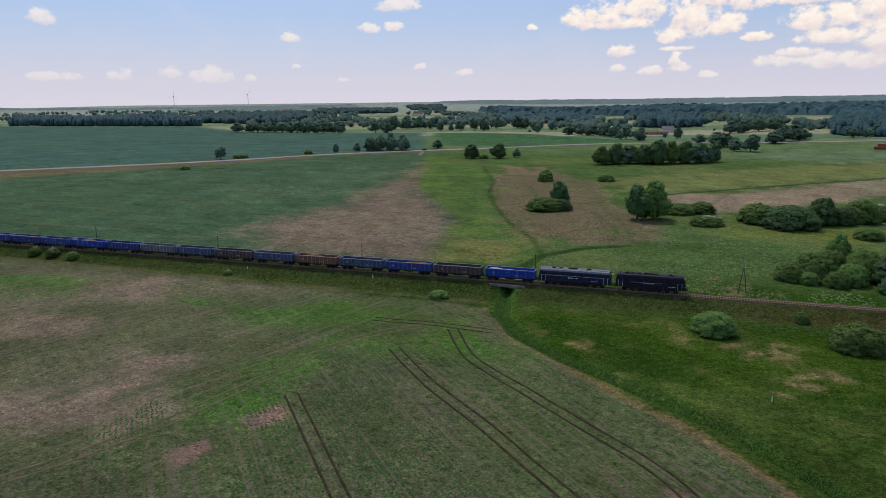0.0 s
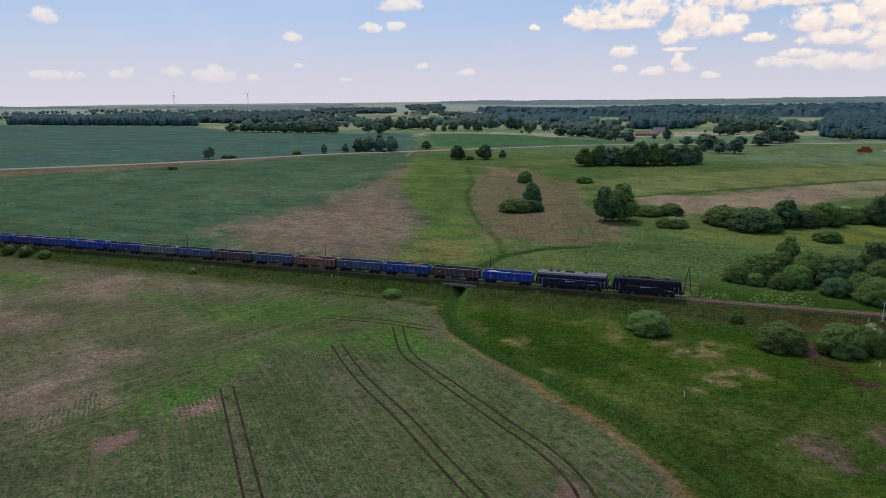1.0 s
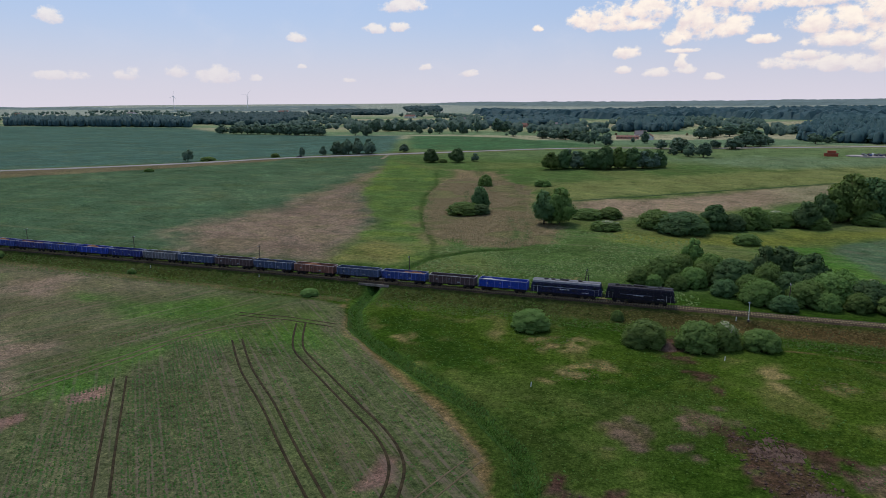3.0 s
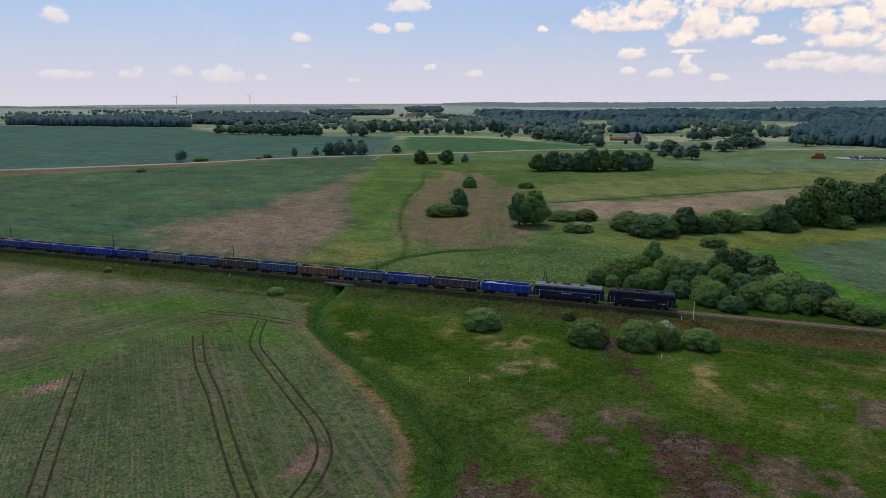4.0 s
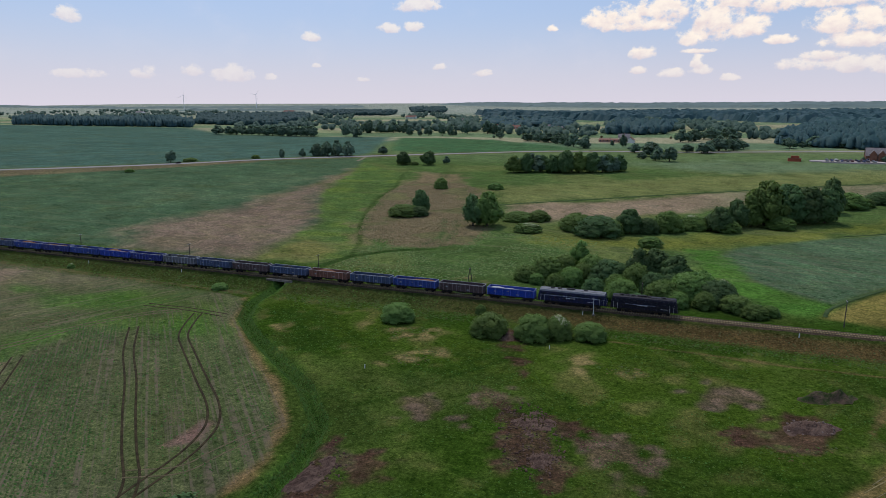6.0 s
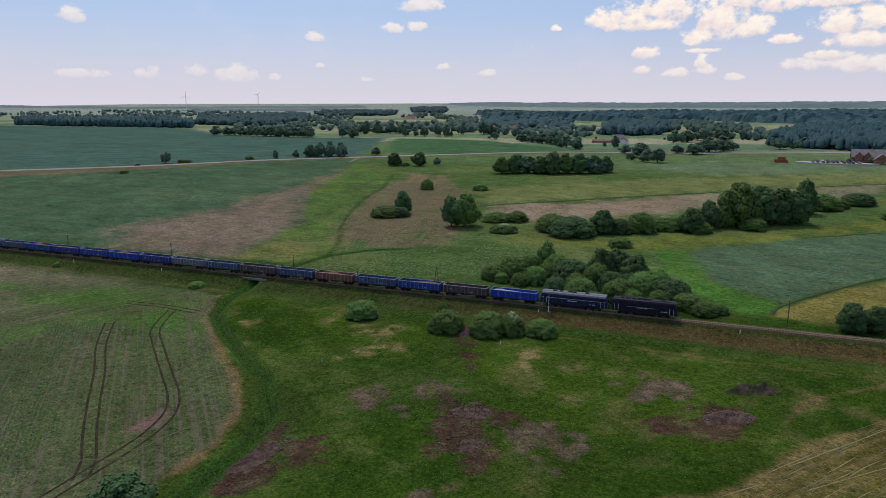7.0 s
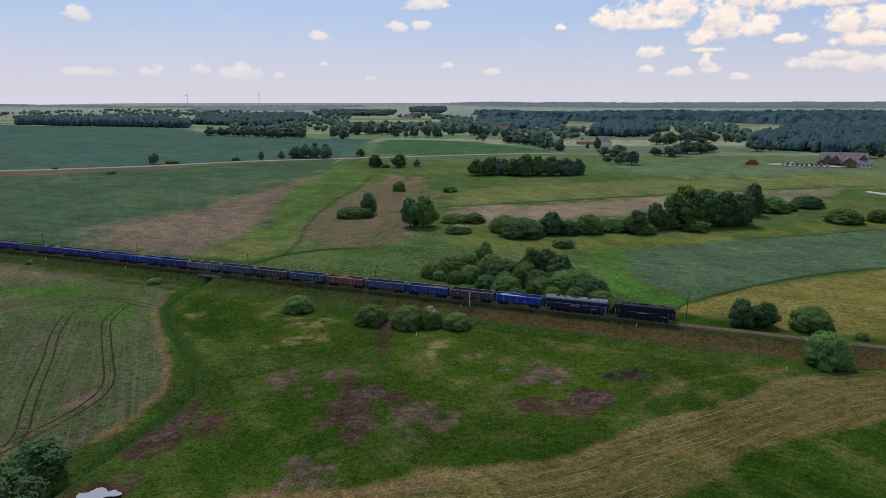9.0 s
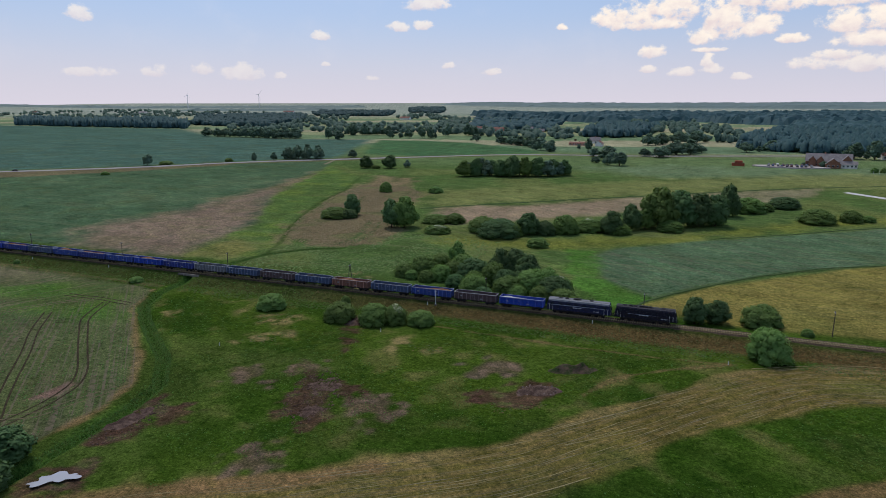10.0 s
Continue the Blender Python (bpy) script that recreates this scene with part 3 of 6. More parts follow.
    # verge of the road, and distance haze laid into the far land's colour
    lay(smooth01(1.5 - np.abs(line_dist(x, y, ROAD_LINE) - 8) / 5) * (inside(x, y, TEAL) < -6), (0.135, 0.120, 0.055), 0.75)
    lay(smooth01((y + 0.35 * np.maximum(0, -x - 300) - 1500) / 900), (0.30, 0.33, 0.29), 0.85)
    lay(edge(VERGE, 7, 3), (0.165, 0.130, 0.080), 0.9)
    lay(edge(VERGE, 7, 3) * smooth01(w1 + 0.2), (0.120, 0.112, 0.056), 0.6)
    # wet meadow: paler green by the ditch, darker towards the hay, dead tufts all over
    south = (1 - north) * (y < -12)
    lay(south * smooth01(w1 * 1.3 + 0.7 * w3), (0.060, 0.098, 0.019), 0.6)
    lay(south * smooth01(-w1 * 1.2 - 0.6 * w5 - 0.2), (0.026, 0.062, 0.012), 0.5)
    lay(south * smooth01(w3 * 1.3 + w5 - 0.6), (0.105, 0.115, 0.035), 0.5)
    lay(south * smooth01((66 - x + 0.25 * (y + 80) + 8 * w2) / 14) * smooth01((-44 - y) / 12), (0.062, 0.096, 0.024), 0.65)
    lay(south * smooth01((x - 80 + 6 * w2) / 10) * smooth01((-60 - y) / 10), (0.024, 0.056, 0.008), 0.7)
    lay(south * smooth01(w3 * 1.6 - 0.7 + 0.5 * w2), (0.110, 0.092, 0.040), 0.35)
    hay = edge(HAY, 3.0, 2.2)
    along = line_dist(x, y, HAY_EDGE)
    lay(hay, (0.122, 0.104, 0.034))
    lay(hay * smooth01(0.2 + 1.1 * np.sin(along * 2.1 + 0.7 * w1) + 0.5 * w2), (0.190, 0.142, 0.064), 0.6)
    lay(hay * smooth01(1.4 - np.abs(along - 1.2) / 1.3 + 0.4 * w3), (0.20, 0.15, 0.075), 0.5)
    lay(hay * smooth01(w1 * 1.4 - 0.3), (0.075, 0.092, 0.026), 0.6)
    lay(smooth01(1.5 - line_dist(x, y, [(52, -118), (69.3, -107.3), (83.8, -98.2), (96, -89.5)]) / 2.2 + 0.4 * w3), (0.185, 0.118, 0.062), 0.75)
    lay(edge(STUBBLE, 2.0, 1.0), (0.150, 0.095, 0.050), 0.8)
    for p in DRY:
        lay(edge(p, 4.0, 6.0) * smooth01(0.3 + 0.9 * w3 + 1.1 * w5), (0.210, 0.165, 0.080), 0.85)
    for p in PALESOIL:
        ragged = smooth01((inside(x, y, p) + 1.6 * w1 + 1.6 * w3 + 2.4 * w5) / 3.0 + 0.5)
        lay(ragged, (0.108, 0.073, 0.058), 0.75)
        lay(ragged * smooth01(w5 * 1.6), (0.155, 0.112, 0.092), 0.6)
    for p in SOIL:
        lay(smooth01((inside(x, y, p) + 0.6 + 1.2 * w1 + 1.4 * w3 + 2.4 * w5) / 1.5 + 0.5), (0.064, 0.033, 0.030), 0.9)
        lay(edge(p, 2.0, 4.5) * smooth01(w5 * 2.0 - 0.3), (0.150, 0.100, 0.085), 0.55)
        lay(edge(p, 6.0, 4.0) * smooth01(w5 * 2.0 - 0.6), (0.050, 0.085, 0.018), 0.8)
    # faint trails through the meadow
    for pts, wide, c in ((TRAIL_A, 0.7, (0.15, 0.105, 0.055)), (TRAIL_B, 0.6, (0.14, 0.10, 0.05)), (TRAIL_C, 0.9, (0.02, 0.05, 0.008))):
        lay(smooth01(1.3 - line_dist(x, y, pts) / wide + 0.6 * w3), c, 0.65)
    # the near crop field
    e = edge(CROP, 1.6, 0.6)
    lay(e, (0.104, 0.112, 0.056))
    lay(e * smooth01(w2 * 1.6 + 0.1), (0.165, 0.140, 0.090), 0.5)
    lay(e * smooth01(-w2 * 1.5 - 0.1 + 0.4 * w1), (0.066, 0.140, 0.018), 0.85)
    lay(e * smooth01((x + 110) / 60) * smooth01((-42 - y) / 14), (0.092, 0.106, 0.050), 0.8)
    rows += e * np.clip(0.35 + 0.5 * smooth01((x + 70) / 60), 0, 1)
    for p in LUSH:
        lay(e * edge(p, 12, 7), (0.062, 0.132, 0.026), 0.75)
    for p in PINKDRY:
        lay(e * edge(p, 12, 9), (0.225, 0.158, 0.122), 0.7)
    for p in BARE:
        lay(e * edge(p, 1.4, 1.2), (0.235, 0.140, 0.118), 0.85)
    lay(smooth01(1.3 - line_dist(x, y, TRACK_EDGE) / 1.1 + 0.8 * w3), (0.200, 0.135, 0.070), 0.8)
    # rough grass along the railway
    bank = smooth01(1.2 - (np.abs(y + 2) - 5) / 4 + 0.3 * w1)
    lay(bank, (0.050, 0.060, 0.018), 0.85)
    lay(bank * smooth01(w1 * 1.3), (0.026, 0.046, 0.010), 0.7)
    lay(bank * smooth01((x - 30) / 50) * smooth01((-2.5 - y) / 2), (0.096, 0.062, 0.027), 0.8)
    lay(smooth01(1.3 - np.abs(y + 13.5 + 0.02 * x) / 1.8 + 0.5 * w3) * (x < -25) * (x > -220), (0.150, 0.120, 0.062), 0.7)
    lay(smooth01(1.5 - line_dist(x, y, DITCH) / 2.0 + 0.4 * w3), (0.050, 0.112, 0.022), 0.85)
    lay(smooth01(1.5 - line_dist(x, y, DITCH) / 0.7 + 0.3 * w3), (0.022, 0.055, 0.010), 0.9)
    lay(smooth01(1.4 - line_dist(x, y, STREAM) / 1.5 + 0.4 * w3), (0.034, 0.085, 0.014), 0.9)
    lay(smooth01(1.4 - line_dist(x, y, REEDLINE) / 1.2 + 0.4 * w3), (0.030, 0.062, 0.014), 0.75)
    lay(smooth01(1.4 - line_dist(x, y, [(0, 167), (69, 228), (139, 279), (200, 318)]) / 1.6), (0.035, 0.07, 0.02), 0.8)
    lay(smooth01(1.4 - line_dist(x, y, [(131, 31), (149, 56), (169, 79), (205, 106), (300, 149)]) / 1.4), (0.04, 0.07, 0.02), 0.8)
    col *= 1 - (south * (inside(x, y, CROP) < 0))[:, None] * np.array([0.04, 0.05, 0.14])
    # tone lift beyond the line: brighter light put into the cover colour
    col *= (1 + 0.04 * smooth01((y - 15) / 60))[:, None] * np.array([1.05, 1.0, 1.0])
    col *= np.clip(1 + 0.07 * w2 + 0.13 * w1 + 0.12 * w3, 0.5, 1.6)[:, None]
    return col, rows


def ground_height(x, y):
    z = land(x, y)
    bank = FORM - np.maximum(0, np.abs(y) - 2.1) * 0.40
    z = np.maximum(z, np.where(np.abs(x) < 4000, bank, -9))
    for pts, depth, half in ((DITCH, 1.5, 2.6), (STREAM, 0.7, 2.0)):
        d = line_dist(x, y, pts)
        open_ = np.where(np.abs(y) < 3.3, 0.0, 1.0) if pts is STREAM else 1.0
        z = z - open_ * depth * smooth01(1 - d / half) * np.where(np.abs(y) < 5, 1.6, 1.0)
    near = smooth01(1 - (np.hypot(x - 40, y + 20) - 180) / 200)
    return z + near * (0.10 * wobble(x, y, 4.5, 7) + 0.12 * wobble(x, y, 17, 8)) * smooth01((np.abs(y) - 3.2) / 3)


def spaced(lo, hi, a, b, step, grow):
    mid = list(np.arange(a, b + step / 2, step))
    up, s, v = [], step, b
    while v < hi:
        s *= grow
        v += s
        up.append(min(v, hi))
    down, s, v = [], step, a
    while v > lo:
        s *= grow
        v -= s
        down.append(max(v, lo))
    return np.array(down[::-1] + mid + up)


def make_ground():
    xs = spaced(-4000, 1500, -150, 215, 0.9, 1.035)
    ys = spaced(-420, 4600, -118, 60, 0.9, 1.022)
    gx, gy = np.meshgrid(xs, ys)
    x, y = gx.ravel(), gy.ravel()
    z = ground_height(x, y)
    nx, ny = len(xs), len(ys)
    i = (np.arange(ny - 1)[:, None] * nx + np.arange(nx - 1)[None, :]).ravel()
    quads = np.stack([i, i + 1, i + 1 + nx, i + nx], 1)
    me = bpy.data.meshes.new("ground")
    me.vertices.add(len(x))
    me.vertices.foreach_set("co", np.stack([x, y, z], 1).ravel())
    me.loops.add(quads.size)
    me.loops.foreach_set("vertex_index", quads.ravel())
    me.polygons.add(len(quads))
    me.polygons.foreach_set("loop_start", np.arange(0, quads.size, 4))
    me.polygons.foreach_set("use_smooth", np.ones(len(quads), bool))
    me.update(calc_edges=True)
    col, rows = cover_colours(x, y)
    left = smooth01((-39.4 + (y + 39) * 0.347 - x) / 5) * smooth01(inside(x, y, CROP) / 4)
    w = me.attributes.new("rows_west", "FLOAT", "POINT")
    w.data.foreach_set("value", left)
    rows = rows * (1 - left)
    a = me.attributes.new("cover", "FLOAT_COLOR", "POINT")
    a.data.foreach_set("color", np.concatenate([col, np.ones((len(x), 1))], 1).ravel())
    r = me.attributes.new("rows", "FLOAT", "POINT")
    r.data.foreach_set("value", rows)
    me.materials.append(M_GROUND)
    return tagged(new("ground", me), "farmland with crops, meadow, dry grass and bare soil", "ground", kind="structure")


make_ground()


def ribbon(name, mat, pts, half, lift, label, category="road", step=3.0, height=ground_height, kind="structure", crown=0.0):
    """A strip of even width draped on the land along a line."""
    p = [Vector((a, b)) for a, b in pts]
    line = []
    for i in range(len(p) - 1):                         # Catmull-Rom
        a, b, c, d = p[max(i - 1, 0)], p[i], p[i + 1], p[min(i + 2, len(p) - 1)]
        n = max(1, int((c - b).length / step))
        for k in range(n):
            s = k / n
            line.append(0.5 * (2 * b + (c - a) * s + (2 * a - 5 * b + 4 * c - d) * s * s + (3 * b - a - 3 * c + d) * s ** 3))
    line.append(p[-1])
    bm = bmesh.new()
    prev = None
    for i, q in enumerate(line):
        t = (line[min(i + 1, len(line) - 1)] - line[max(i - 1, 0)]).normalized()
        nrm = Vector((-t.y, t.x))
        row = []
        for s, up in ((-1, -0.12), (-0.92, 0.0), (0, crown), (0.92, 0.0), (1, -0.12)):
            w = q + nrm * (s * half)
            row.append(bm.verts.new((w.x, w.y, float(height(w.x, w.y)) + lift + up)))
        if prev:
            for k in range(4):
                bm.faces.new((prev[k], row[k], row[k + 1], prev[k + 1]))
        prev = row
    bmesh.ops.recalc_face_normals(bm, faces=bm.faces)
    return tagged(put(name, mesh_of(bm, name, mat, smooth=True)), label, category, kind=kind)


ROAD = ROAD_LINE
ribbon("road", M_ASPHALT, ROAD, 4.0, 0.22, "pale worn asphalt country road between fields", step=12, crown=0.05)
ribbon("road_lane", M_LANE, [(-196, 386), (-190, 368), (-184, 345)], 1.5, 0.15, "narrow farm lane meeting the road", step=5)


def offset_line(pts, d):
    p = [Vector(q) for q in pts]
    out = []
    for i, q in enumerate(p):
        t = (p[min(i + 1, len(p) - 1)] - p[max(i - 1, 0)]).normalized()
        out.append((q.x - t.y * d, q.y + t.x * d))
    return out


RUT_A = [(-27, -34), (-19, -48), (-9.5, -57), (4, -68.5), (14, -77), (19.5, -83.8), (22, -90.5), (22.8, -97), (23, -104), (23.3, -112), (24, -120)]
RUT_B = [(-34.2, -48.4), (-22, -61.8), (-8.5, -74.2), (3, -85.6), (13.5, -95.6), (20, -101.4), (23.5, -106)]
RUT_C = [(-46, -32.6), (-41, -32.2), (-30.4, -32), (-18.7, -33.2)]
RUT_D = [(-42, -73), (-34.2, -81.5), (-25, -91.6), (-15.4, -102), (-6, -112)]
RUT_E = [(-63.1, -107.2), (-58.7, -98.3), (-54.2, -87.2), (-51.8, -76.9), (-49, -64.7), (-45.6, -49.8), (-39.4, -38.8), (-33, -33.5)]
RUT_F = [(-108, -78), (-103.5, -64.6), (-99.6, -53.7), (-93.1, -35.9)]
RUT_G = [(30, -79), (27, -90), (25, -97), (18, -101)]
M_FAINT = mottled("faint_wheel_track_soil", (0.085, 0.070, 0.036), (0.14, 0.11, 0.065), 0.5, 0.95, 0, 0.5, 0.05)
for pts, wide, soil, words in ((RUT_A, 0.24, M_RUT, "dark wheel rut pressed through the crop"), (RUT_B, 0.23, M_RUT, "dark wheel rut pressed through the crop"), (RUT_C, 0.26, M_RUT, "dark wheel rut pressed through the crop"),
                               (RUT_D, 0.2, M_RUT, "dark wheel rut pressed through the crop"), (RUT_E, 0.3, M_FAINT, "faint brown wheel track across the crop"),
                               (RUT_F, 0.35, M_FAINT, "faint brown wheel track across the crop"), (RUT_G, 0.15, M_FAINT, "faint brown wheel track across the crop")):
    for side in (-1.05, 1.05):
        ribbon("wheel_rut", soil, offset_line(pts, side), wide, 0.03, words, "track", step=1.0)

M_MARGIN = mottled("rank_field_margin", (0.030, 0.055, 0.018), (0.055, 0.085, 0.028), 0.3, 0.95, 0, 0.6, 0.1)
for pts, half in (([(-6, 162), (20, 184), (69, 228), (105, 254), (139, 279), (200, 318), (260, 348)], 0.9), ([(127, 20), (131, 31), (149, 56), (169, 79), (205, 106), (300, 149)], 0.55),
                  ([(152, 141), (185, 163), (222, 189), (320, 238)], 0.6)):
    ribbon("field_margin", M_MARGIN, pts, half, 0.12, "narrow dark strip of rank grass between two fields", "field margin", step=3.0)


ribbon("dry_track", M_PALE, [(229, 309), (240, 297), (252, 284)], 2.6, 0.2, "short pale sandy strip in the pasture", "track", step=3)
for pts in ([(122.4, -63.5), (128.5, -56.5), (132, -52.6), (139, -44.6)], [(157, -19), (172, -11), (190, -6.5), (230, -2)], [(117, -93), (130, -79)], [(124, -70), (137, -58)]):
    ribbon("mown_swath", M_SWATH, pts, 0.10, 0.04, "thin pale line of cut dry grass", "hay", step=2.0)


def make_windrows():
    """Broken thin lines of mown grass lying along the curve of the hay strip, one mesh."""
    r = np.random.RandomState(91)
    pts = np.array(HAY_EDGE + [(230, -3)], float)
    run = np.concatenate([[0], np.cumsum(np.hypot(*np.diff(pts, axis=0).T))])
    even = np.arange(0, run[-1], 1.0)
    pts = np.stack([np.interp(even, run, pts[:, k]) for k in (0, 1)], 1)
    pts = np.stack([np.convolve(np.pad(pts[:, k], 14, mode="reflect", reflect_type="odd"), np.ones(29) / 29, "valid") for k in (0, 1)], 1)
    seg = np.concatenate([[0], np.cumsum(np.hypot(*np.diff(pts, axis=0).T))])
    verts, faces, index = [], [], []
    for d in np.arange(0.5, 24.0, 0.62):
        at = r.uniform(0, 6)
        while at < seg[-1] - 3:
            length = min(r.uniform(2.5, 15), seg[-1] - at)
            n = max(2, int(length / 1.5))
            q = at + np.linspace(0, length, n + 1)
            ends = []
            for k in (-0.5, 0.5):
                s_ = np.clip(q + k, 0, seg[-1])
                ends.append(np.stack([np.interp(s_, seg, pts[:, 0]), np.interp(s_, seg, pts[:, 1])], 1))
            mid, t = (ends[0] + ends[1]) / 2, ends[1] - ends[0]
            t /= np.linalg.norm(t, axis=1)[:, None]
            nrm = np.stack([t[:, 1], -t[:, 0]], 1)
            off = d + 0.16 * np.sin(q * 0.35 + d * 3)
            half = r.uniform(0.035, 0.11) * np.sin(np.linspace(0.25, math.pi - 0.25, n + 1))
            a, b = mid + nrm * (off - half)[:, None], mid + nrm * (off + half)[:, None]
            if np.min(inside(mid[:, 0] + nrm[:, 0] * off, mid[:, 1] + nrm[:, 1] * off, HAY)) > 0.3 and r.random_sample() < 0.72:
                base = len(verts)
                for u, v, o in zip(a, b, mid + nrm * off[:, None]):
                    z = ground_height(np.array([u[0], o[0], v[0]]), np.array([u[1], o[1], v[1]]))
                    verts += [(u[0], u[1], z[0] + 0.01), (o[0], o[1], z[1] + 0.05), (v[0], v[1], z[2] + 0.01)]
                kind = int(r.choice([0, 0, 1]))
                for i in range(n):
                    for j in (0, 1):
                        e = base + 3 * i + j
                        faces.append((e, e + 1, e + 4, e + 3))
                        index.append(kind)
            at += length + r.uniform(0.5, 7)
    me = bpy.data.meshes.new("windrows")
    me.from_pydata(verts, [], faces)
    for m in (M_SWATH, M_LANE):
        me.materials.append(m)
    me.polygons.foreach_set("material_index", index)
    me.update()
    tagged(new("windrows", me), "thin broken rows of pale mown grass along the strip", "hay", kind="stuff")


make_windrows()


def make_railway():
    lo, hi = -420, 420
    bm = bmesh.new()
    prev = None
    for i, xx in enumerate(np.arange(lo, hi + 1, 1.5)):
        j = 0.06 * math.sin(xx * 1.7) + 0.05 * math.sin(xx * 0.61)
        row = [bm.verts.new((xx, yy, zz)) for yy, zz in ((-2.1 + j, FORM - 0.08), (-1.55 + j, RAIL - 0.24), (0, RAIL - 0.21), (1.55 + j, RAIL - 0.24), (2.1 - j, FORM - 0.08))]
        if prev:
            for k in range(4):
                bm.faces.new((prev[k], prev[k + 1], row[k + 1], row[k]))
        prev = row
    bmesh.ops.recalc_face_normals(bm, faces=bm.faces)
    tagged(put("track_bed", mesh_of(bm, "track_bed", M_BALLAST, smooth=True)), "rust-brown stone ballast bed under the single track", "railway", kind="structure")
    for yy in (-0.755, 0.755):
        bm = bmesh.new()
        prism(bm, [(yy - 0.07, RAIL - 0.16), (yy + 0.07, RAIL - 0.16), (yy + 0.035, RAIL - 0.05), (yy + 0.035, RAIL), (yy - 0.035, RAIL), (yy - 0.035, RAIL - 0.05)], lo, hi)
        tagged(put("rail", mesh_of(bm, "rail", M_STEEL)), "rusty steel rail on sleepers", "rail", "rails", "structure")
    bm = bmesh.new()
    box(bm, -0.13, 0.13, -1.3, 1.3, -0.09, 0.09, 0.02)
    me = mesh_of(bm, "sleeper", M_SLEEPER)
    home = thing("sleepers", pose(0, 0, 0), "row of pale concrete sleepers in the ballast", "railway", kind="structure")
    for k in range(300):
        put("sleeper", me, home, pose(18 + k * 0.62, 0, RAIL - 0.23))
    bm = bmesh.new()
    k = 0
    while 18 - (k + 1) * 0.62 > -250:
        xx = 18 - (k + 1) * 0.62
        box(bm, xx - 0.13, xx + 0.13, -1.3, 1.3, RAIL - 0.32, RAIL - 0.14)
        k += 1
    o = part("sleeper_rest", bm, M_SLEEPER, home)
    o["kind"] = "stuff"


make_railway()


def make_culvert(cx):
    c = thing("culvert_bridge", pose(cx, 0, 0), "small stained concrete railway culvert over a ditch", "bridge", kind="structure")
    for s in (-1, 1):
        bm = bmesh.new()
        box(bm, -4.6, 4.6, s * 3.0 - 0.28, s * 3.0 + 0.28, FORM - 0.55, FORM + 0.12, 0.05)
        part("parapet_beam", bm, M_CONC, c)
        for e in (-1, 1):
            bm = bmesh.new()
            x0, x1 = (-4.2, -1.9) if e < 0 else (1.9, 4.2)
            box(bm, x0, x1, s * 3.0 - 0.24, s * 3.0 + 0.24, -1.6, FORM - 0.56, 0.03)
            part("wing_wall", bm, M_CONC, c)
    for e in (-1, 1):
        bm = bmesh.new()
        box(bm, e * 2.05 - 0.2, e * 2.05 + 0.2, -2.74, 2.74, -1.8, FORM - 0.45)
        part("abutment", bm, M_CONC, c)
    bm = bmesh.new()
    box(bm, -2.6, 2.6, -2.72, 2.72, FORM - 0.44, FORM - 0.05)
    part("deck", bm, M_CONC, c)


make_culvert(-23)


# ---------------------------------------------------------------- the train
def bogie_parts(home, cx, axles, base, r):
    """A bogie with its frame and wheelsets, under a vehicle."""
    bm = bmesh.new()
    half = base / 2
    for s in (-1, 1):
        box(bm, -half - 0.55, half + 0.55, s * 1.02 - 0.07, s * 1.02 + 0.07, r + 0.02, r + 0.34, 0.04)
        for a in axles:
            box(bm, a - 0.16, a + 0.16, s * 1.16 - 0.07, s * 1.16 + 0.07, r - 0.17, r + 0.16, 0.03)
            tube(bm, (a - 0.3, s * 1.1, r + 0.05), (a - 0.3, s * 1.1, r + 0.36), 0.08, seg=6)
            tube(bm, (a + 0.3, s * 1.1, r + 0.05), (a + 0.3, s * 1.1, r + 0.36), 0.08, seg=6)
    box(bm, -0.3, 0.3, -1.0, 1.0, r, r + 0.4, 0.04)
    b = part("bogie", bm, M_BLACK, home, m=pose(cx, 0, 0))
    me = None
    for a in axles:
        if me is None:
            bm = bmesh.new()
            for s in (-1, 1):
                tube(bm, (0, s * 0.69, 0), (0, s * 0.83, 0), r, r, 18)
                tube(bm, (0, s * 0.66, 0), (0, s * 0.69, 0), r + 0.03, r + 0.03, 18)
            tube(bm, (0, -0.7, 0), (0, 0.7, 0), 0.09, seg=8)
            me = mesh_of(bm, "wheelset", M_BLACK)
        put("wheelset", me, b, pose(a, 0, r))


def buffers(home, half, z=1.06):
    bm = bmesh.new()
    tube(bm, (0, 0, 0), (0.32, 0, 0), 0.12, seg=10)
    tube(bm, (0.32, 0, 0), (0.56, 0, 0), 0.08, seg=10)
    tube(bm, (0.56, 0, 0), (0.62, 0, 0), 0.24, 0.22, 14)
    me = mesh_of(bm, "buffer", M_BLACK)
    for e in (0, 180):
        for s in (-0.875, 0.875):
            put("buffer", me, home, pose((1 if e == 0 else -1) * (half - 0.62), s, z, 0, 0, e))
    bm = bmesh.new()
    box(bm, -0.1, 0.35, -0.08, 0.08, -0.1, 0.1, 0.03)
    me = mesh_of(bm, "coupling", M_BLACK)
    for e in (0, 180):
        put("coupling", me, home, pose((1 if e == 0 else -1) * (half - 0.5), 0, z - 0.05, 0, 0, e))


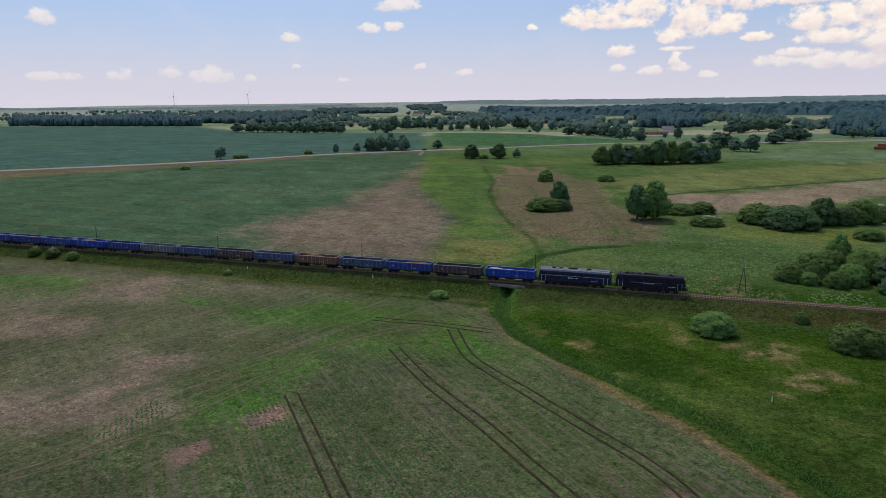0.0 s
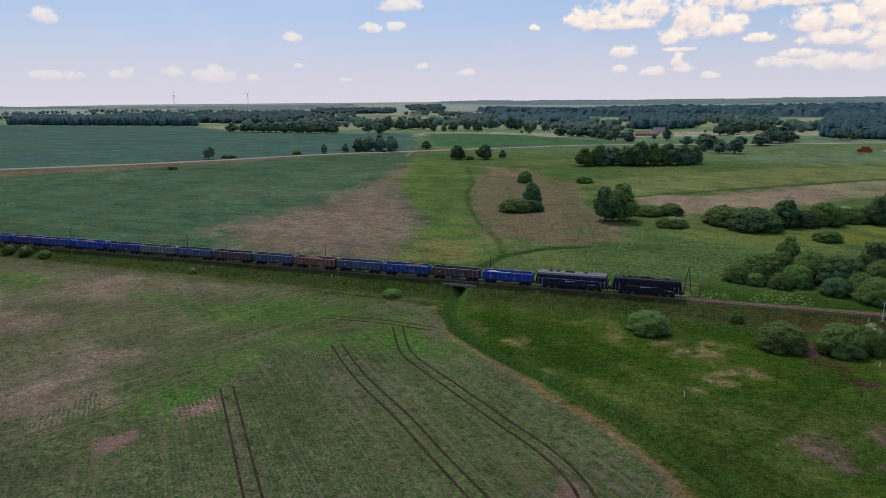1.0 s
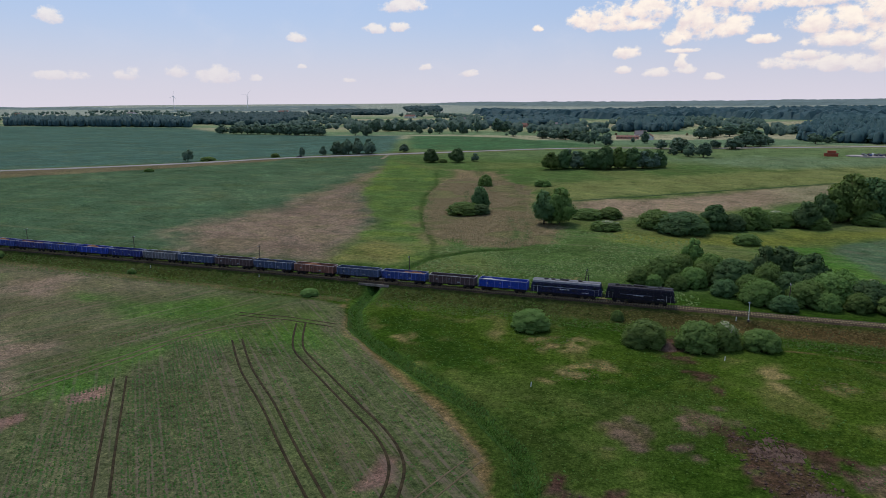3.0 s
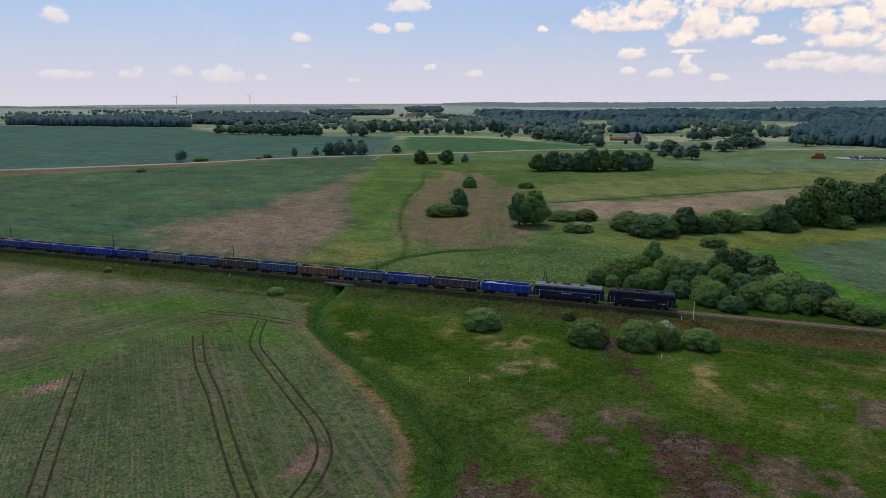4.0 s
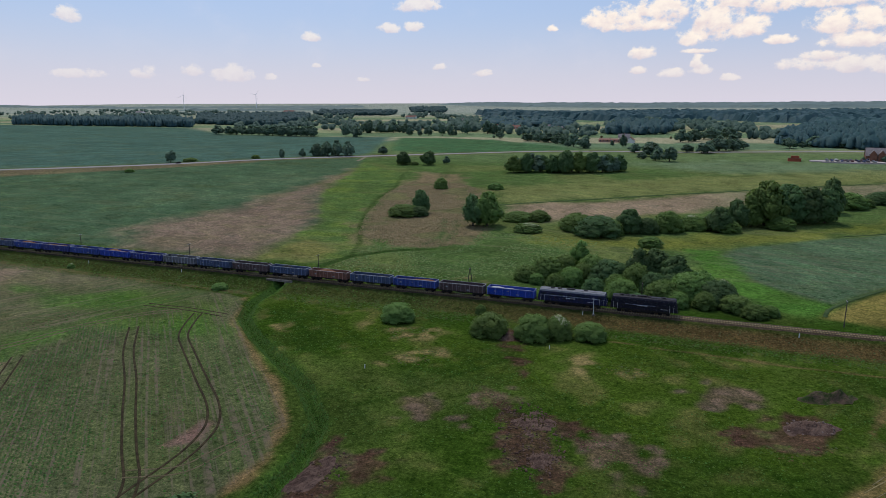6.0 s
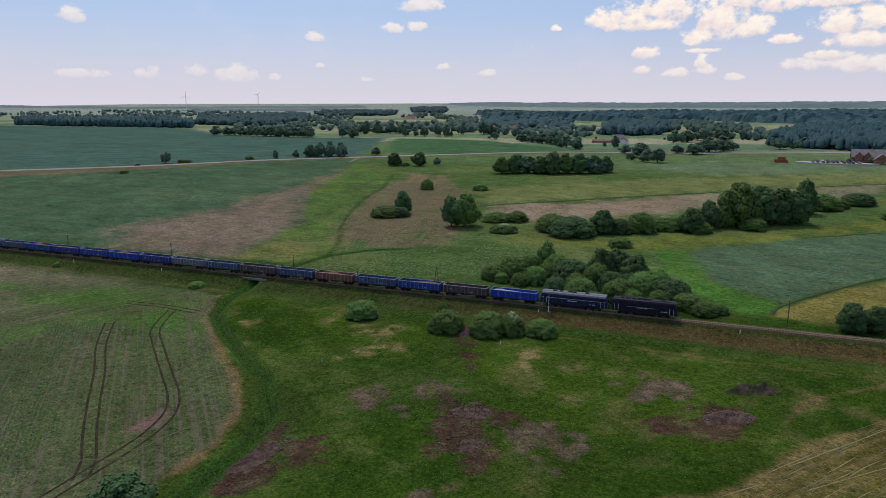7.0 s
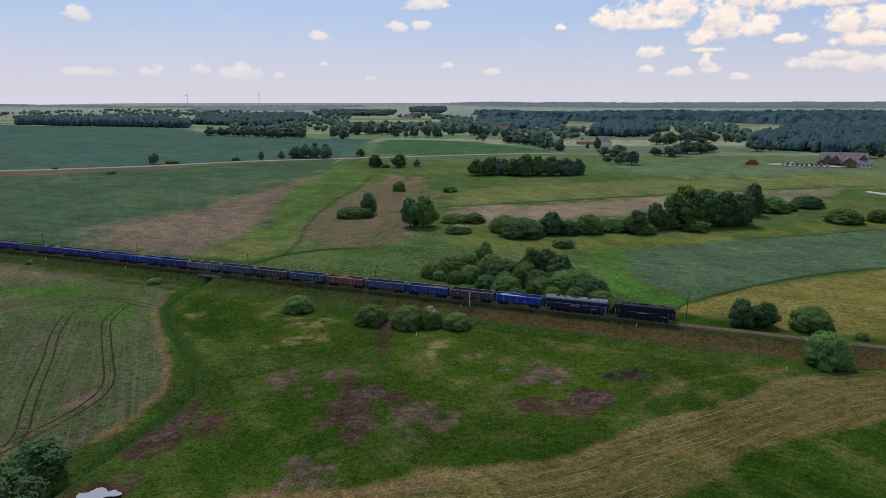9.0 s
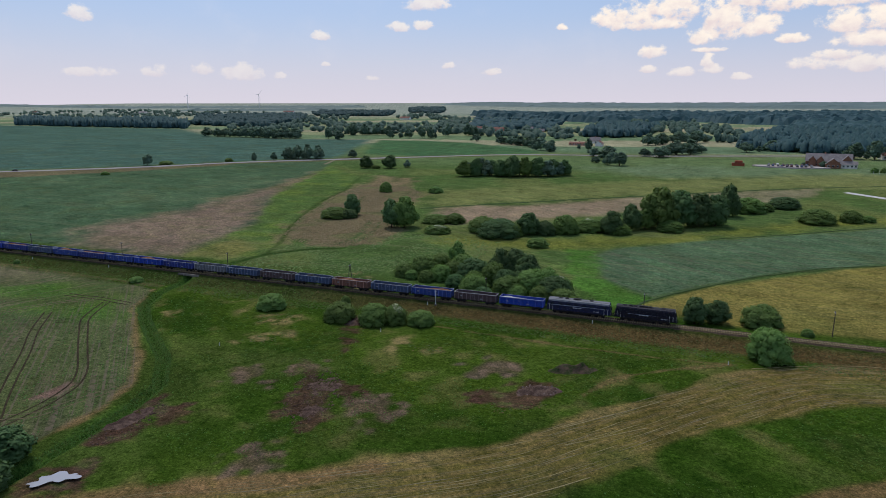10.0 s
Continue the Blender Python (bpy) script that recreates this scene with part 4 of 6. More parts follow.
def build_wagon(ribs):
    """An open-top bogie coal wagon, 14.04 m over its buffers, its origin on the rail heads."""
    w = thing("open_wagon", pose(0, 0, 0), "", "freight wagon", "wagons of the train")
    L, W, Z0, Z1, T = 6.38, 1.42, 1.24, 3.22, 0.06
    bm = bmesh.new()
    box(bm, -L, L, -W, -W + T, Z0, Z1)
    box(bm, -L, L, W - T, W, Z0, Z1)
    box(bm, -L, -L + T, -W + T, W - T, Z0, Z1)
    box(bm, L - T, L, -W + T, W - T, Z0, Z1)
    box(bm, -L + T, L - T, -W + T, W - T, Z0, Z0 + 0.08)
    part("body", bm, M_PAINT, w)
    bm = bmesh.new()
    for s in (-1, 1):
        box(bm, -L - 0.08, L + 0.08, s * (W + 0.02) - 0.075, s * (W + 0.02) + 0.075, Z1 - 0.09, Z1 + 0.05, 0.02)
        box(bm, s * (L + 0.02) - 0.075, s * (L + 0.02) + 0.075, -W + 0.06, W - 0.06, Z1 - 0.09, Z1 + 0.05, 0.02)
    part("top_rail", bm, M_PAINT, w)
    bm = bmesh.new()
    for s in (-1, 1):
        box(bm, -6.5, 6.5, s * 1.36 - 0.09, s * 1.36 + 0.09, 0.98, 1.23, 0.02)
        box(bm, s * 6.5 - 0.09, s * 6.5 + 0.09, -1.27, 1.27, 0.86, 1.23, 0.02)
    box(bm, -6.4, 6.4, -0.2, 0.2, 0.9, 1.2)
    box(bm, -1.2, 1.2, -0.9, 0.9, 0.6, 0.95, 0.05)
    part("underframe", bm, M_BLACK, w)
    bm = bmesh.new()
    box(bm, -0.085, 0.085, -0.075, 0.075, Z0 - 0.06, Z1 - 0.1, 0.02)
    me = mesh_of(bm, "rib", M_PAINT)
    for k in range(ribs):
        xx = -L + 0.08 + (2 * L - 0.16) * k / (ribs - 1)
        for s in (-1, 1):
            put("rib", me, w, pose(xx, s * (W + 0.07), 0))
    for yy in (-1.0, -0.35, 0.35, 1.0):
        for s in (-1, 1):
            put("end_rib", me, w, pose(s * (L + 0.055), yy, 0, 0, 0, 90))
    bm = bmesh.new()
    for k in range(4):
        box(bm, -0.2, 0.2, -0.02, 0.02, 0.4 + k * 0.32, 0.44 + k * 0.32)
    for s in (-0.2, 0.2):
        box(bm, s - 0.02, s + 0.02, -0.02, 0.02, 0.35, 1.5)
    me = mesh_of(bm, "step_ladder", M_BLACK)
    put("step_ladder", me, w, pose(-5.9, -1.56, 0.3))
    put("step_ladder", me, w, pose(5.9, 1.56, 0.3))
    for s in (-1, 1):
        bogie_parts(w, s * 4.5, (-0.9, 0.9), 1.8, 0.46)
    buffers(w, 7.02)
    # small lettered panels on each side, too far off to be read
    for k, (xx, zz, wd, ht) in enumerate(((-4.2, 2.2, 0.55, 0.35), (-0.6, 2.45, 0.35, 0.25), (2.0, 1.75, 0.7, 0.3))):
        bm = bmesh.new()
        box(bm, xx - wd / 2, xx + wd / 2, -W - 0.012, -W - 0.004, zz - ht / 2, zz + ht / 2)
        part("stencil_panel", bm, M_STENCIL, w)
    return w


M_STENCIL = mottled("faded_white_stencil", (0.30, 0.31, 0.33), (0.12, 0.13, 0.16), 3.0, 0.7)


def heap_mesh(seed, mat, level):
    """Loose bulk load, humped towards two chutes' places."""
    r = np.random.RandomState(seed)
    nx, ny = 40, 10
    xs, ys = np.linspace(-6.3, 6.3, nx), np.linspace(-1.34, 1.34, ny)
    gx, gy = np.meshgrid(xs, ys)
    c = r.uniform(-5, 5, 3)
    z = 2.25 + level + sum(0.5 * np.exp(-((gx - k) / 1.5) ** 2 - (gy / 1.0) ** 2) for k in c)
    z = z + 0.07 * wobble(gx, gy, 0.5, seed + 50) + r.uniform(-0.05, 0.05, z.shape)
    z = np.minimum(z, 3.55)
    bm = bmesh.new()
    v = [[bm.verts.new((gx[j, i], gy[j, i], z[j, i])) for i in range(nx)] for j in range(ny)]
    for j in range(ny - 1):
        for i in range(nx - 1):
            bm.faces.new((v[j][i], v[j][i + 1], v[j + 1][i + 1], v[j + 1][i]))
    return mesh_of(bm, "load", mat, smooth=True)


M_COAL = mottled("black_coal", (0.012, 0.012, 0.013), (0.05, 0.048, 0.046), 2.0, 0.7, 0, 0.8, 0.1)
M_GRIT = mottled("pale_grit", (0.30, 0.285, 0.265), (0.46, 0.44, 0.42), 1.5, 0.9, 0, 0.6, 0.06)
M_RUSTLOAD = mottled("brown_ore", (0.13, 0.06, 0.035), (0.24, 0.12, 0.07), 1.0, 0.9, 0, 0.7, 0.08)
BLUE, VIVID, SLATE, GREY, BROWNISH, RED, DEEP = (0.026, 0.058, 0.25), (0.013, 0.048, 0.33), (0.056, 0.082, 0.16), (0.14, 0.145, 0.17), (0.090, 0.058, 0.062), (0.20, 0.088, 0.064), (0.024, 0.04, 0.20)
# colour, its name, load, ribs
WAGONS = [(VIVID, "bright blue", "grit", 7), (BROWNISH, "dark purplish-brown", "coal", 11), (BLUE, "blue", "ore", 11), (SLATE, "slate-grey", "coal", 11), (RED, "rusty red-brown", "ore", 11),
          (SLATE, "slate-blue", "coal", 11), (BROWNISH, "sooty dark grey", "coal", 11), (SLATE, "faded blue", "coal", 11), (GREY, "pale grey", "coal", 11), (DEEP, "dull blue", "coal", 11),
          (VIVID, "bright blue", "ore", 7), (BLUE, "blue", "coal", 11), (DEEP, "dark blue", "ore", 11), (BLUE, "blue", "ore", 11), (SLATE, "slate-blue", "coal", 11), (DEEP, "dark blue", "ore", 11),
          (VIVID, "bright blue", "coal", 7), (BLUE, "blue", "coal", 11), (SLATE, "slate-blue", "coal", 11), (BLUE, "blue", "ore", 11), (DEEP, "dark blue", "coal", 11), (SLATE, "faded blue", "coal", 11), (BLUE, "blue", "coal", 11), (DEEP, "dark blue", "coal", 11)]
NOSE, SPEED = 20.0, 12.0     # the leading buffers at 0 s, and metres a second
FRONT_LEN, SECOND_LEN, WAGON_LEN = 17.0, 18.7, 14.04
TRAIN = []                    # things and how far their middle lies behind the nose


def make_wagons():
    kinds = {n: build_wagon(n) for n in (7, 11)}
    used = set()
    loads = {("grit", k): heap_mesh(11 + k, M_GRIT, 0.25) for k in range(2)} | {("ore", k): heap_mesh(21 + k, M_RUSTLOAD, 0.35) for k in range(3)} | {("coal", k): heap_mesh(31 + k, M_COAL, 0.2) for k in range(3)}
    rnd = random.Random(4)
    for i, (c, word, load, ribs) in enumerate(WAGONS):
        back = FRONT_LEN + SECOND_LEN + WAGON_LEN * (i + 0.5)
        m = pose(NOSE - back, 0, RAIL)
        if ribs in used:
            w = copy_thing(kinds[ribs], m)
        else:
            w = kinds[ribs]
            w.matrix_basis = m
            used.add(ribs)
        word2 = {"grit": "pale grit", "ore": "brown ore", "coal": "dark coal"}[load]
        w["label"] = f"{word} steel open-top freight wagon loaded with {word2}"
        for o in w.children_recursive:
            j = rnd.uniform(0.85, 1.15)
            # rib highlights, bright rims and shaded panels are put into the paint colours
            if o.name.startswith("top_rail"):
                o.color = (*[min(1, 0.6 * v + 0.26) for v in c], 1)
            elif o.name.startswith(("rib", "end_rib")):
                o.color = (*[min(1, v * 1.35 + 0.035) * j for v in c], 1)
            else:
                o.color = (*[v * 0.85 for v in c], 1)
        TRAIN.append((w, back))
    for i, (w, back) in enumerate(TRAIN):
        load = WAGONS[i][2]
        keys = [k for k in loads if k[0] == load]
        put("load", loads[keys[i % len(keys)]], w, label="heaped " + {"grit": "pale grit", "ore": "brown ore", "coal": "dark coal"}[load])


make_wagons()


def loco(name, label, length, half_w, roofline, body_c, stripe_c, roof_c, windows, tall):
    """A six-axle diesel locomotive with a cab at each end, its origin on the rail heads."""
    g = thing(name, pose(0, 0, RAIL), label, "locomotive", "locomotives of the train")
    B = length / 2 - 0.65
    W = half_w
    bm = bmesh.new()
    prof = [(-W, 1.15), (W, 1.15), (W, roofline - 0.55), (W - 0.18, roofline - 0.18), (W - 0.62, roofline), (-W + 0.62, roofline), (-W + 0.18, roofline - 0.18), (-W, roofline - 0.55)]
    prism(bm, prof, -B + 0.25, B - 0.25)
    body = part("body", bm, M_PAINT, g)
    body.color = (*body_c, 1)
    for e in (-1, 1):                                   # sloped cab noses
        bm = bmesh.new()
        a = [(-W, 1.15), (W, 1.15), (W, 2.5), (W - 0.04, roofline - 0.55), (W - 0.25, roofline - 0.22), (-W + 0.25, roofline - 0.22), (-W + 0.04, roofline - 0.55), (-W, 2.5)]
        x0, x1 = B - 0.246, B + 0.12
        inner = [bm.verts.new((e * x0, y, z)) for y, z in a]
        outer = [bm.verts.new((e * (x1 if z < 2.6 else x1 - 0.42 * min(1, (z - 2.5) / 1.0)), y * 0.93, z)) for y, z in a]
        for i in range(8):
            bm.faces.new((inner[i], inner[(i + 1) % 8], outer[(i + 1) % 8], outer[i]))
        bm.faces.new(inner)
        bm.faces.new(outer)
        bmesh.ops.recalc_face_normals(bm, faces=bm.faces)
        n = part("cab_nose", bm, M_PAINT, g)
        n.color = (*body_c, 1)
        for s in (-0.6, 0.6):
            bm = bmesh.new()
            vs = [bm.verts.new(p) for p in ((e * (x1 - 0.10), s - 0.5, 2.75), (e * (x1 - 0.10), s + 0.5, 2.75), (e * (x1 - 0.32), s + 0.46, 3.35), (e * (x1 - 0.32), s - 0.46, 3.35))]
            vb = [bm.verts.new(v.co - Vector((e * 0.2, 0, 0))) for v in vs]
            bm.faces.new(vs)
            for i in range(4):
                bm.faces.new((vs[i], vs[(i + 1) % 4], vb[(i + 1) % 4], vb[i]))
            bmesh.ops.recalc_face_normals(bm, faces=bm.faces)
            part("windscreen", bm, M_GLASS, n)
        for yy, zz in ((-0.95, 1.75), (0.95, 1.75), (0, 3.5)):
            bm = bmesh.new()
            xx = x1 - (0.36 if zz > 3 else 0.02)
            tube(bm, (e * (xx - 0.05), yy, zz), (e * (xx + 0.06), yy, zz), 0.13, 0.15, 10)
            part("headlight", bm, M_WHITE, n)
        bm = bmesh.new()
        box(bm, e * (x1 + 0.04) - 0.12, e * (x1 + 0.04) + 0.12, -1.35, 1.35, 0.82, 1.14, 0.03)
        part("buffer_beam", bm, M_BLACK, g)
    bm = bmesh.new()                                    # roof panels and fans
    box(bm, -B + 0.5, B - 0.5, -0.80, 0.80, roofline + 0.004, roofline + 0.07, 0.02)
    r = part("roof_panel", bm, M_PAINT, g)
    r.color = (*roof_c, 1)
    if tall:                                            # pale roof shell down to the gutter line
        bm = bmesh.new()
        prism(bm, [(-W - 0.008, roofline - 0.56), (W + 0.008, roofline - 0.56), (W - 0.17, roofline - 0.168), (W - 0.61, roofline + 0.003), (-W + 0.61, roofline + 0.003), (-W + 0.17, roofline - 0.168)], -B + 0.3, B - 0.3)
        q = part("roof_shell", bm, M_PAINT, g, "pale grey weathered roof")
        q.color = (0.17, 0.175, 0.195, 1)
    for xx in ((-5.2, -3.4, 3.4) if tall else (-5.4, -4.0, -2.6, 1.2, 4.6)):
        bm = bmesh.new()
        tube(bm, (xx, 0, roofline + 0.07), (xx, 0, roofline + 0.24), 0.56, 0.52, 16)
        part("roof_fan", bm, M_BLACK, g)
    bm = bmesh.new()
    box(bm, -1.6, 0.6, -0.5, 0.5, roofline + 0.071, roofline + 0.32, 0.05)
    part("exhaust_box", bm, M_BLACK, g)
    for e in (-1, 1):
        for zz in ((2.62,) if tall else (2.3,)):
            bm = bmesh.new()
            h = 0.11 if zz > 3 else 0.05
            x0, x1 = (-B + 0.3, B - 0.3) if tall else (-B + 3.4, B - 5.0)
            box(bm, x0, x1, e * W - 0.004, e * W + 0.012, zz - h, zz + h)
            s = part("stripe", bm, M_PAINT, g)
            s.color = (*stripe_c, 1)
        for k, (x0, x1, z0, z1) in enumerate(windows):
            bm = bmesh.new()
            box(bm, x0, x1, e * (W + 0.002) - 0.02, e * (W + 0.002) + 0.02, z0, z1, 0.012)
            part("side_window", bm, M_GLASS, g)
        for k in range(9 if not tall else 5):           # intake grilles
            bm = bmesh.new()
            x0 = -B + 2.6 + k * (1.22 if not tall else 1.9)
            for j in range(5):
                box(bm, x0, x0 + 0.8, e * W - 0.004, e * W + 0.022, 1.75 + j * 0.11, 1.82 + j * 0.11)
            part("grille", bm, M_BLACK, g)
        # owner's mark, drawn as plain bars
        for x0, x1, z0, z1 in ((-1.5, -1.05, 2.0, 2.3), (-0.95, 0.9, 2.05, 2.25), (4.1, 4.7, 1.6, 1.72), (4.9, 5.7, 1.6, 1.72)):
            bm = bmesh.new()
            box(bm, x0, x1, e * W - 0.004, e * W + 0.014, z0, z1)
            part("name_bar", bm, M_STENCIL2, g)
        for xx in (-B + 0.75, B - 1.5):
            bm = bmesh.new()
            box(bm, xx, xx + 0.72, e * W - 0.004, e * W + 0.016, 1.25, roofline - 0.95, 0.01)
            d = part("cab_door", bm, M_PAINT, g)
            d.color = (*[v * 0.8 for v in body_c], 1)
            bm = bmesh.new()
            for q in (-0.12, 0.84):
                tube(bm, (xx + q, e * (W + 0.07), 1.0), (xx + q, e * (W + 0.07), 2.7), 0.022, seg=6)
            part("handrail", bm, M_WHITE, d)
    bm = bmesh.new()
    box(bm, -2.6, 2.6, -1.2, 1.2, 0.32, 1.0, 0.12)
    part("fuel_tank", bm, M_BLACK, g)
    bm = bmesh.new()
    box(bm, -B, B, -1.38, 1.38, 0.98, 1.146, 0.02)
    part("underframe", bm, M_BLACK, g)
    for s in (-1, 1):
        bogie_parts(g, s * (length / 2 - 4.45), (-1.85, 0, 1.85), 3.7, 0.52)
    buffers(g, length / 2)
    return g


M_STENCIL2 = mottled("white_lettering_bars", (0.55, 0.57, 0.6), (0.40, 0.42, 0.46), 3.0, 0.6)
front = loco("diesel_locomotive", "very dark navy-black diesel locomotive with thin pale stripe", FRONT_LEN, 1.42, 4.15, (0.008, 0.008, 0.018), (0.20, 0.22, 0.33), (0.010, 0.010, 0.012),
             [(-6.9, -6.0, 2.7, 3.3), (5.6, 6.4, 2.7, 3.3), (-4.4, -4.0, 2.8, 3.2), (-2.0, -1.6, 2.8, 3.2), (0.4, 0.8, 2.8, 3.2), (2.8, 3.2, 2.8, 3.2)], False)
second = loco("diesel_locomotive", "blue-grey diesel locomotive with pale roof edge and stripe", SECOND_LEN, 1.43, 4.2, (0.010, 0.013, 0.050), (0.36, 0.40, 0.50), (0.15, 0.15, 0.155),
              [(-7.7, -6.8, 2.65, 3.3), (6.6, 7.5, 2.65, 3.3), (-5.6, -4.4, 2.7, 3.25), (-3.4, -2.2, 2.7, 3.25), (-1.2, 0.0, 2.7, 3.25), (1.0, 2.2, 2.7, 3.25), (3.2, 4.4, 2.7, 3.25)], True)
front.matrix_basis = pose(NOSE - FRONT_LEN / 2, 0, RAIL)
second.matrix_basis = pose(NOSE - FRONT_LEN - SECOND_LEN / 2, 0, RAIL)
TRAIN += [(front, FRONT_LEN / 2), (second, FRONT_LEN + SECOND_LEN / 2)]


# ---------------------------------------------------------------- trees and bushes
def mesh_from(name, verts, faces, mats, index=None, smooth=False):
    me = bpy.data.meshes.new(name)
    me.from_pydata(verts, [], faces)
    for m in mats:
        me.materials.append(m)
    if index is not None:
        me.polygons.foreach_set("material_index", index)
    if smooth:
        me.polygons.foreach_set("use_smooth", [True] * len(me.polygons))
    me.update()
    return me


def ico(sub):
    bm = bmesh.new()
    bmesh.ops.create_icosphere(bm, subdivisions=sub, radius=1.0)
    v = np.array([p.co for p in bm.verts])
    f = np.array([[q.index for q in g.verts] for g in bm.faces])
    bm.free()
    return v, f


ICO1 = ico(1)


def crown_mesh(name, lobes, leaf, count, mat, seed, droop=0.0):
    """A crown of leaf sprays on the outside of many overlapping lobes, with dense leafage inside."""
    r = np.random.RandomState(seed)
    c = np.array([l[:3] for l in lobes])
    rad = np.array([l[3] for l in lobes])
    share = rad ** 2 / np.sum(rad ** 2)
    pts, nrm = [], []
    for i in range(len(lobes)):
        n = int(count * share[i]) + 4
        d = r.normal(size=(n, 3))
        d[:, 2] += 0.25
        d /= np.linalg.norm(d, axis=1)[:, None]
        p = c[i] + d * rad[i] * (0.80 + 0.48 * r.uniform(0, 1, (n, 1)) ** 1.8) * np.array([1, 1, 0.92])
        deep = np.min(np.where(np.arange(len(lobes))[None, :] == i, 9, np.linalg.norm(p[:, None] - c[None], axis=2) / rad[None]), axis=1)
        keep = (deep > 0.80) & (p[:, 2] > 0.05)
        pts.append(p[keep])
        nrm.append(d[keep])
    p, d = np.concatenate(pts), np.concatenate(nrm)
    n = len(p)
    outward = d + r.normal(size=(n, 3)) * 0.15
    d = d + r.normal(size=(n, 3)) * 0.4
    d[:, 2] += 0.2
    d /= np.linalg.norm(d, axis=1)[:, None]
    u = np.cross(d, r.normal(size=(n, 3)))
    u /= np.linalg.norm(u, axis=1)[:, None] + 1e-9
    w = np.cross(d, u)
    s = leaf * r.uniform(0.6, 1.35, (n, 1))
    quad = np.stack([p - u * s * 0.5 - d * s * 0.15, p - w * s * 0.62, p + u * s * 0.5 - d * s * 0.15, p + w * s * 0.62 + d * s * 0.1], 1).reshape(-1, 3)
    q4 = quad.reshape(n, 4, 3)
    turned = np.einsum("ij,ij->i", np.cross(q4[:, 2] - q4[:, 0], q4[:, 3] - q4[:, 1]), d) < 0
    order = np.arange(n * 4).reshape(n, 4)
    order[turned] = order[turned][:, ::-1]
    faces = order.tolist()
    verts = [quad]
    base = n * 4
    iv, jf = ICO1
    for i in range(len(lobes)):
        k = iv * rad[i] * 0.86 * (1 + r.uniform(-0.12, 0.12, (len(iv), 1)))
        verts.append(c[i] + k)
        faces += (jf + base).tolist()
        base += len(iv)
    me = mesh_from(name, np.concatenate(verts).tolist(), faces, [mat], smooth=True)
    # sprays shade as the lobe they clothe, normals tipped up to lighten undersides
    soft = np.repeat(outward * 0.65 + (p - np.array([0, 0, np.mean(c[:, 2]) * 0.7])) * 0.10 + np.array([0, 0, 0.42]), 4, axis=0)
    core = np.concatenate([iv for _ in lobes])
    nn = np.concatenate([soft, core])
    nn /= np.linalg.norm(nn, axis=1)[:, None]
    me.normals_split_custom_set_from_vertices(nn.tolist())
    return me


def trunk_mesh(lobes, height, r0, seed):
    """A tapered, slightly crooked stem with limbs that run into the crown."""
    r = random.Random(seed)
    bm = bmesh.new()
    p, q = Vector((0, 0, -0.25)), None
    n = 5
    for k in range(n):
        q = Vector((r.uniform(-0.12, 0.12) * height * 0.15, r.uniform(-0.12, 0.12) * height * 0.15, height * (k + 1) / n))
        tube(bm, p, q, r0 * (1 - k / (n + 1)), r0 * (1 - (k + 1) / (n + 1)), 7)
        if k >= 1:
            for _ in range(2):
                l = r.choice(lobes)
                tip = Vector(l[:3]) * 0.85 + Vector((0, 0, -0.1))
                tube(bm, p.lerp(q, r.random()), tip, r0 * 0.32, r0 * 0.10, 5)
        p = q
    return mesh_of(bm, "trunk", M_BARK, smooth=True)


def tree_kind(kind, seed):
    """(crown, trunk, extra blossom) at a nominal size: its width and height are 10 m."""
    r = random.Random(seed)
    lobes = []
    bloom = None
    if kind in "tT":
        for k in range(44 if kind == "t" else 22):
            a, z = r.uniform(0, math.tau), r.uniform(0, 1)
            rr = (1 - abs(z - 0.38) ** 1.6 * 1.5) * 3.5 * r.uniform(0.45, 1)
            lobes.append((rr * math.cos(a), rr * math.sin(a), 1.7 + z * 6.5, r.uniform(0.85, 1.6) * (1.1 - 0.4 * z)))
        lobes.append((0, 0, 4.2, 3.0))
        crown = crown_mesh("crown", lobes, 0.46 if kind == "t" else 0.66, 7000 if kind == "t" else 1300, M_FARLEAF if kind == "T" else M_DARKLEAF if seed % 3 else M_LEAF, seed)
        stem = trunk_mesh(lobes, 7.5, 0.3, seed)
    elif kind == "s":
        for k in range(26):
            z = r.uniform(0, 1)
            rr, a = (1 - z) ** 0.8 * 3.2 * r.uniform(0.4, 1), r.uniform(0, math.tau)
            lobes.append((rr * math.cos(a), rr * math.sin(a), 0.9 + z * 8.4, 1.5 * (1.05 - 0.75 * z)))
        crown = crown_mesh("crown", lobes, 0.5, 3200, M_DARKLEAF, seed)
        stem = trunk_mesh(lobes, 8.5, 0.25, seed)
    else:                                              # rounded bushes, leafy to the ground
        for k in range(46):                            # lobes spread evenly over a dome
            z = (k + 0.5) / 46 * 1.08 - 0.08
            a = k * 2.39996 + r.uniform(-0.35, 0.35)
            rr = math.sqrt(max(0.0, 1 - z * z)) * 3.75 * r.uniform(0.86, 1.04)
            lobes.append((rr * math.cos(a), rr * math.sin(a), 0.9 + max(0.0, z) * 6.6 * r.uniform(0.9, 1.05), r.uniform(0.95, 1.5)))
        lobes += [(0, 0, 4.0, 3.6), (0, 0, 2.0, 3.7)]
        mat = {"w": (M_WILLOW, M_LEAF, M_WILLOW, M_DARKLEAF)[seed % 4], "b": M_WILLOW, "f": M_LEAF}[kind]
        crown = crown_mesh("crown", lobes, 0.34, 11000, mat, seed)
        stem = trunk_mesh(lobes, 4.5, 0.2, seed)
        if kind == "f":
            top = sorted(lobes[:-2], key=lambda l: -(l[2] + 0.6 * l[0]))[:9]
